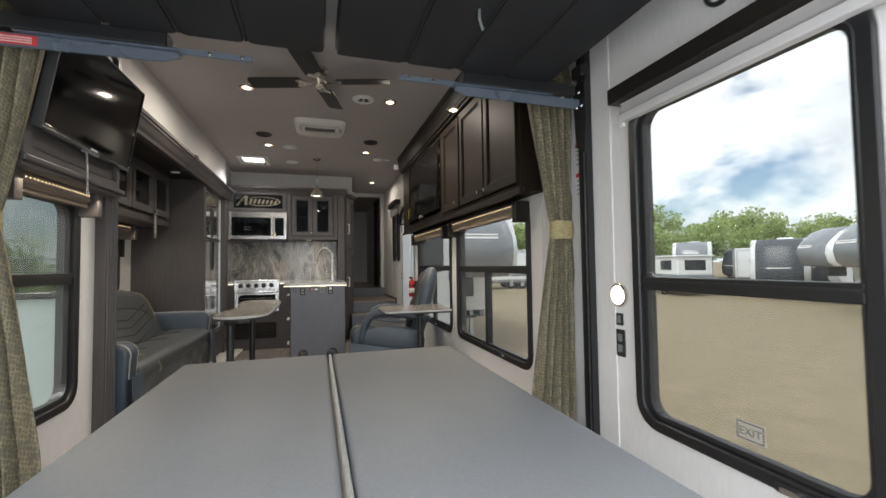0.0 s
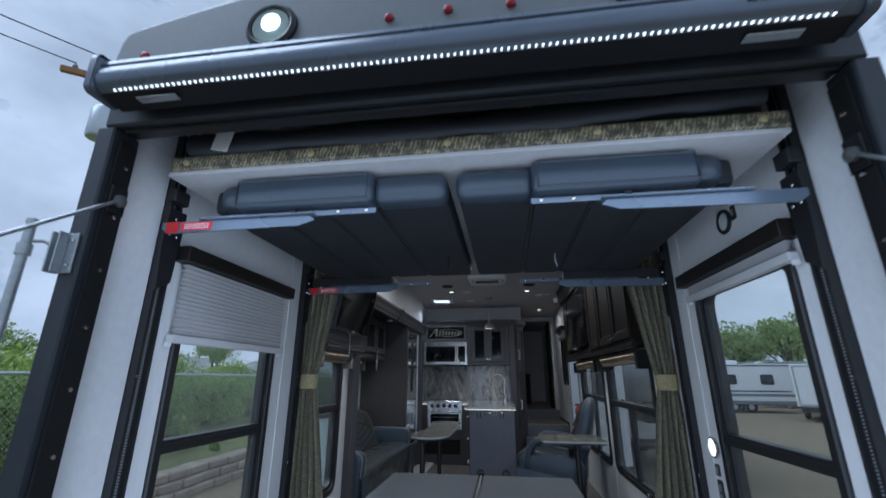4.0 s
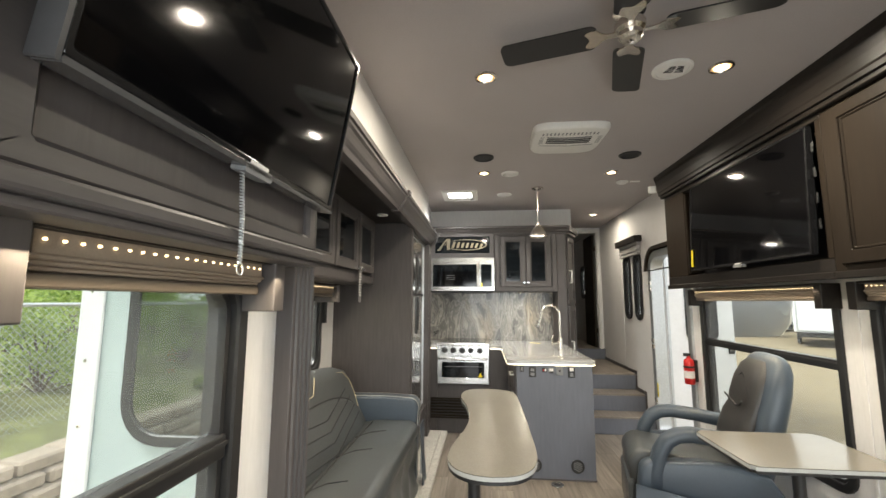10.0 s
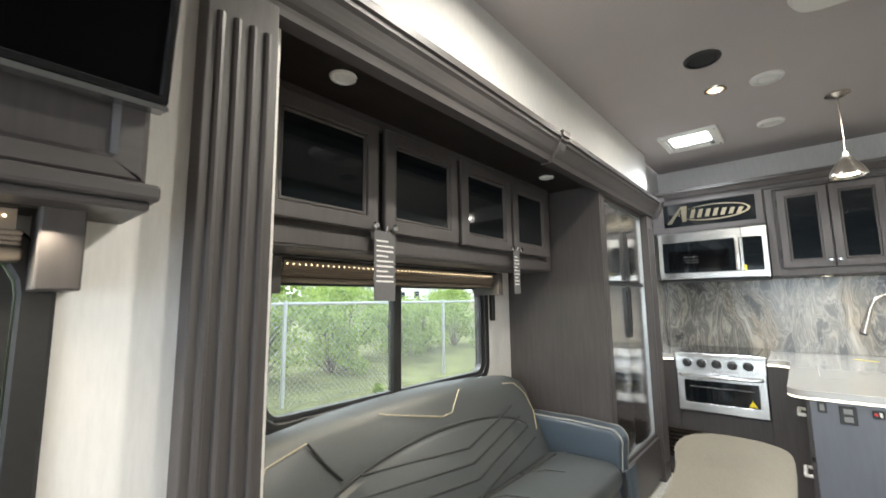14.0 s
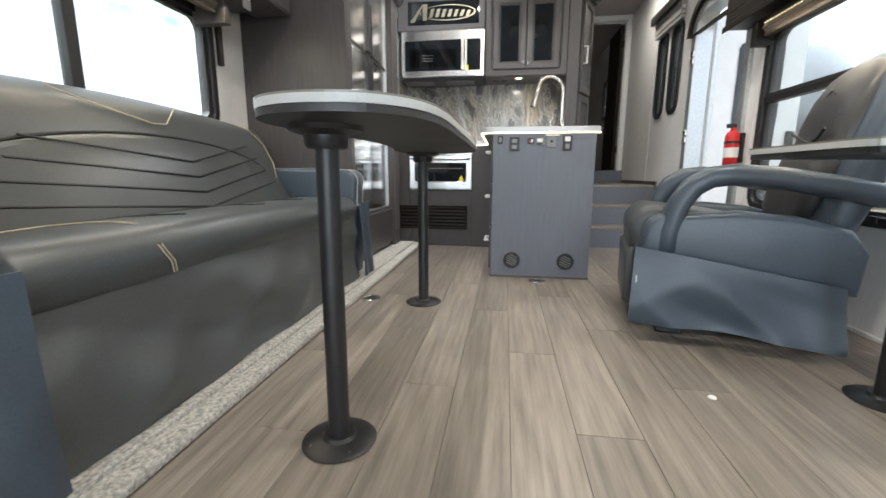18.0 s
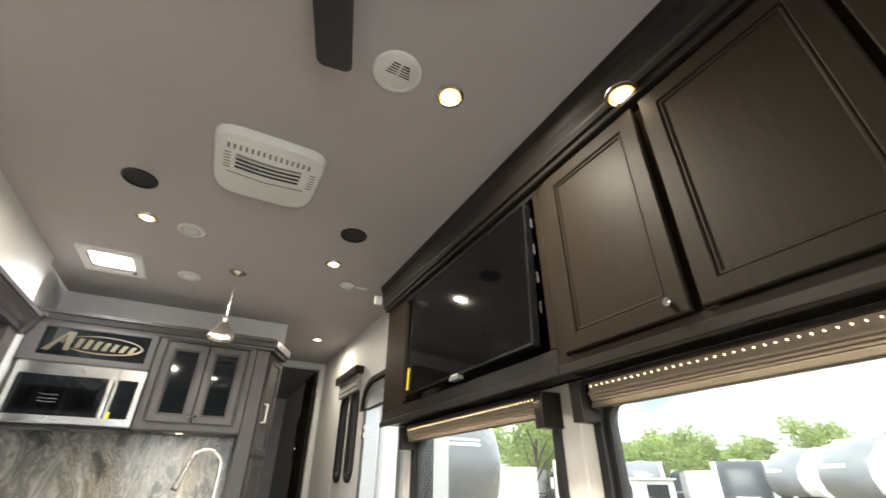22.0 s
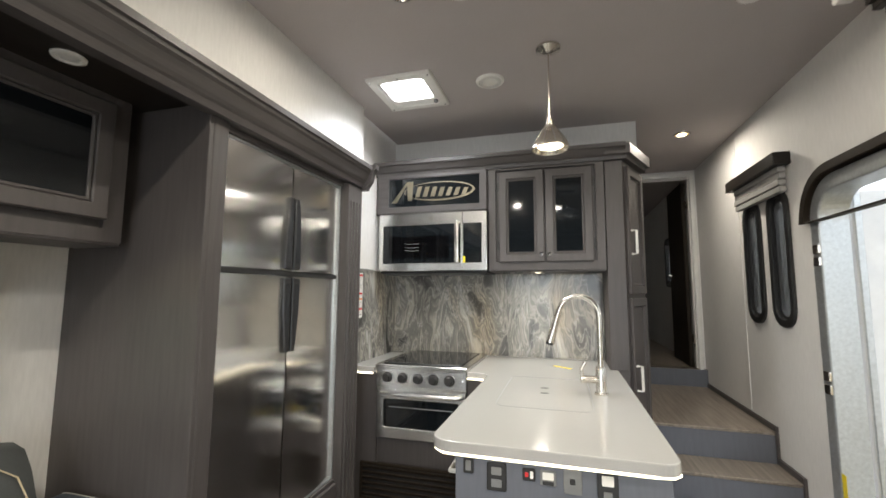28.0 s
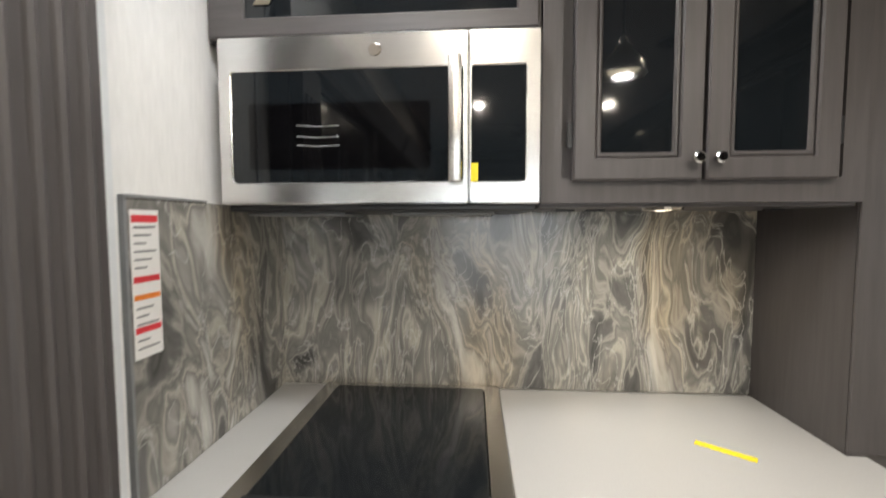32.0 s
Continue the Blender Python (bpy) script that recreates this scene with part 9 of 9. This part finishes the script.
for r_ in range(3):
    for k in range(34):
        b_ = new("block", me_b)
        b_.parent = rw
        b_.location = (-0.06 * r_ + 0.02 * math.sin(k * 2.1), -6.0 + 0.42 * k + 0.21 * (r_ % 2), 0.123 * r_)
        b_.rotation_euler = (0, 0, 0.05 * math.sin(k * 3.7 + r_))


def shrub(seed, r, place, label):
    rng_ = random.Random(seed)
    t = thing("shrub", place, label, "shrub", "shrubs on the bank")
    bm_ = blank()
    blobs = []
    for k in range(16):
        a_ = k * 2.4
        d_ = r * rng_.uniform(0.2, 0.75)
        h_ = r * rng_.uniform(0.2, 1.4)
        tube([place, (place[0] + d_ * 0.5 * math.cos(a_), place[1] + d_ * 0.5 * math.sin(a_), place[2] + h_ * 0.6), (place[0] + d_ * math.cos(a_), place[1] + d_ * math.sin(a_), place[2] + h_)], 0.012, 5, bm_, radii=[0.018, 0.012, 0.005])
        blobs.append(((d_ * math.cos(a_), d_ * math.sin(a_), h_), r * rng_.uniform(0.25, 0.48)))
    part("stems", bm_, BARK, t)
    quads("leaves", clumps(rng_, blobs, 3200, 0.035, 0.10), LEAF_B, t)
    return t


sh_a = shrub(1, 1.0, (-6.2, 3.0, 0.12), "dense bright green shrub on the bank")
sh_b = shrub(2, 1.2, (-6.6, 5.2, 0.12), "dense bright green shrub on the bank")
sh_c = shrub(7, 0.22, (-4.85, 3.6, 0.03), "small grey-green bush on the bank")
rng = random.Random(21)
for k in range(44):
    y_ = -12 + 0.92 * k
    copy_thing((sh_a, sh_b)[k % 2], pose(-6.4 - rng.uniform(0, 1.2), y_ + rng.uniform(-0.4, 0.4), 0.12, 0, 0, rng.uniform(0, 360)) @ Matrix.Scale(rng.uniform(0.68, 0.86), 4))
for k in range(34):
    y_ = -12 + 1.3 * k
    copy_thing((sh_b, sh_a)[k % 2], pose(-9.5 - rng.uniform(0, 2.5), y_, 0.30, 0, 0, rng.uniform(0, 360)) @ Matrix.Scale(rng.uniform(0.75, 0.95), 4))
for k in range(5):
    copy_thing(sh_c, pose(-4.8 - rng.uniform(0, 0.3), -2 + 2.9 * k + rng.uniform(-0.5, 0.5), 0.03, 0, 0, rng.uniform(0, 360)) @ Matrix.Scale(rng.uniform(0.35, 0.6), 4))
for x_, y_ in ((-30, 40), (-38, 26), (-26, 60), (-45, 8), (-40, -10)):
    copy_thing(t_a, pose(x_, y_, GZ, 0, 0, x_ * 7) @ Matrix.Scale(0.8, 4))
for x_, y_, a_ in ((-28, 30, 80), (-24, 44, 100)):
    copy_thing(tr_a, pose(x_, y_, GZ + 0.7, 0, 0, a_))

FXX, FZ0, FZ1 = -5.25, 0.07, 1.335
fe_ = thing("chain_link_fence", (FXX, 6, FZ0), "galvanised chain-link fence with a top rail", "fence")
part("top_rail", tube([(FXX, -14, FZ1), (FXX, 30, FZ1)], 0.021, 8), GALV, fe_)
for k in range(15):
    part("post", tube([(FXX, -14 + 3.05 * k + 0.8, FZ0 - 0.1), (FXX, -14 + 3.05 * k + 0.8, FZ1 + 0.03)], 0.028, 8), GALV, fe_)
vs, fs = [], []
H_ = FZ1 - FZ0
for s_ in (-1, 1):
    k = 0
    y_ = -8.0
    while y_ < 20:
        i = len(vs)
        d_ = 0.0028
        y2 = y_ + s_ * H_
        vs += [(FXX + 0.002 * s_, y_ - d_, FZ0), (FXX + 0.002 * s_, y_ + d_, FZ0), (FXX + 0.002 * s_, y2 + d_, FZ1), (FXX + 0.002 * s_, y2 - d_, FZ1)]
        fs.append((i, i + 1, i + 2, i + 3))
        y_ += 0.078
me_ = bpy.data.meshes.new("wire_mesh")
me_.from_pydata(vs, [], fs)
me_.materials.append(GALV)
wm = new("wire_mesh", me_)
wm.parent = fe_
wm.location = -fe_.location
wm["kind"] = "stuff"

up = thing("utility_pole", (-7.4, 5.33, 0.15), "orange-brown wooden utility pole with a cross-arm and transformer", "utility pole")
part("pole", tube([(-7.4, 5.33, 0.1), (-7.4, 5.33, 7.4)], 0.13, 14, radii=[0.15, 0.11]), POLE, up, smooth=True)
part("cross_arm", turned(box(-1.1, 1.1, -0.05, 0.05, -0.06, 0.06, 0.006), Matrix.Translation(Vector((-7.35, 5.23, 7.1))) @ pose(0, 0, 0, 0, 0, 35)), POLE, up)
part("transformer", lathe([(0, 0), (0.19, 0), (0.21, 0.04), (0.21, 0.60), (0.16, 0.68), (0, 0.70)], lambda u, v, w: Vector((-7.56, 5.08, 5.75)) + Vector((u, v, w)), 18), GALV, up, smooth=True)
for d_ in (-0.9, 0.0, 0.9):
    part("insulator", lathe([(0, 0), (0.03, 0), (0.05, 0.05), (0.03, 0.10), (0, 0.14)], lambda u, v, w: Vector((-7.35 + d_ * 0.82 + u, 5.23 + d_ * 0.57 + v, 7.16 + w)), 10), GREY_P, up)
part("guy_wire", tube([(-7.45, 5.28, 6.2), (-7.6, 5.08, 5.9), (-7.7, 4.98, 6.1)], 0.012, 6), BLACK, up)
for d_, tgt in ((-0.9, (-26, -20, 9.0)), (0.9, (-24, -20, 9.0)), (0.0, (-20, 44, 8.0))):
    part("power_line", tube([(-7.35 + d_ * 0.82, 5.23 + d_ * 0.57, 7.3), ((-7.35 + tgt[0]) / 2, (5.23 + tgt[1]) / 2, 7.0), tgt], 0.012, 5), BLACK, up)
gp2 = thing("metal_light_pole", (-8.4, 6.6, 0.15), "thin galvanised light pole beside the fence", "pole")
part("pole", tube([(-8.4, 6.6, 0.1), (-8.4, 6.6, 6.4)], 0.08, 12, radii=[0.09, 0.06]), GALV, gp2, smooth=True)
for k, (x_, y_) in enumerate(((-4.9, 2.1), (-4.95, 2.75))):
    ub = single("utility_box", box(x_ - 0.17, x_ + 0.17, y_ - 0.24, y_ + 0.24, 0.03, 0.31, 0.03), surface("green_utility_box", (0.10, 0.22, 0.15), 0.6), "low green utility box on the bank", "utility box")


# ---- floor planks, laid one by one ----
floor_ob = bpy.data.objects["floor"]
rng = random.Random(9)
PW = 0.165
meshes = {}
def plank_mesh(w, l):
    key = (round(w, 3), round(l, 3))
    if key not in meshes:
        bm = box(-w / 2 + 0.0006, w / 2 - 0.0006, -l / 2 + 0.0006, l / 2 - 0.0006, -0.0038, 0.0, 0.0008)
        me = bpy.data.meshes.new("plank")
        bm.to_mesh(me)
        bm.free()
        me.materials.append(PLANK)
        meshes[key] = me
    return meshes[key]
x = -1.055
col = 0
while x < 1.195:
    w = min(PW, 1.198 - x)
    y = 0.1 - (col * 0.47) % 1.22
    while y < 6.21:
        a, b = max(y, 0.1), min(y + 1.22, 6.21)
        if b - a > 0.03:
            ob = new("plank", plank_mesh(w, b - a))
            ob.parent = floor_ob
            ob.location = (x + w / 2, (a + b) / 2, 0.0)
        y += 1.22
    x += PW
    col += 1
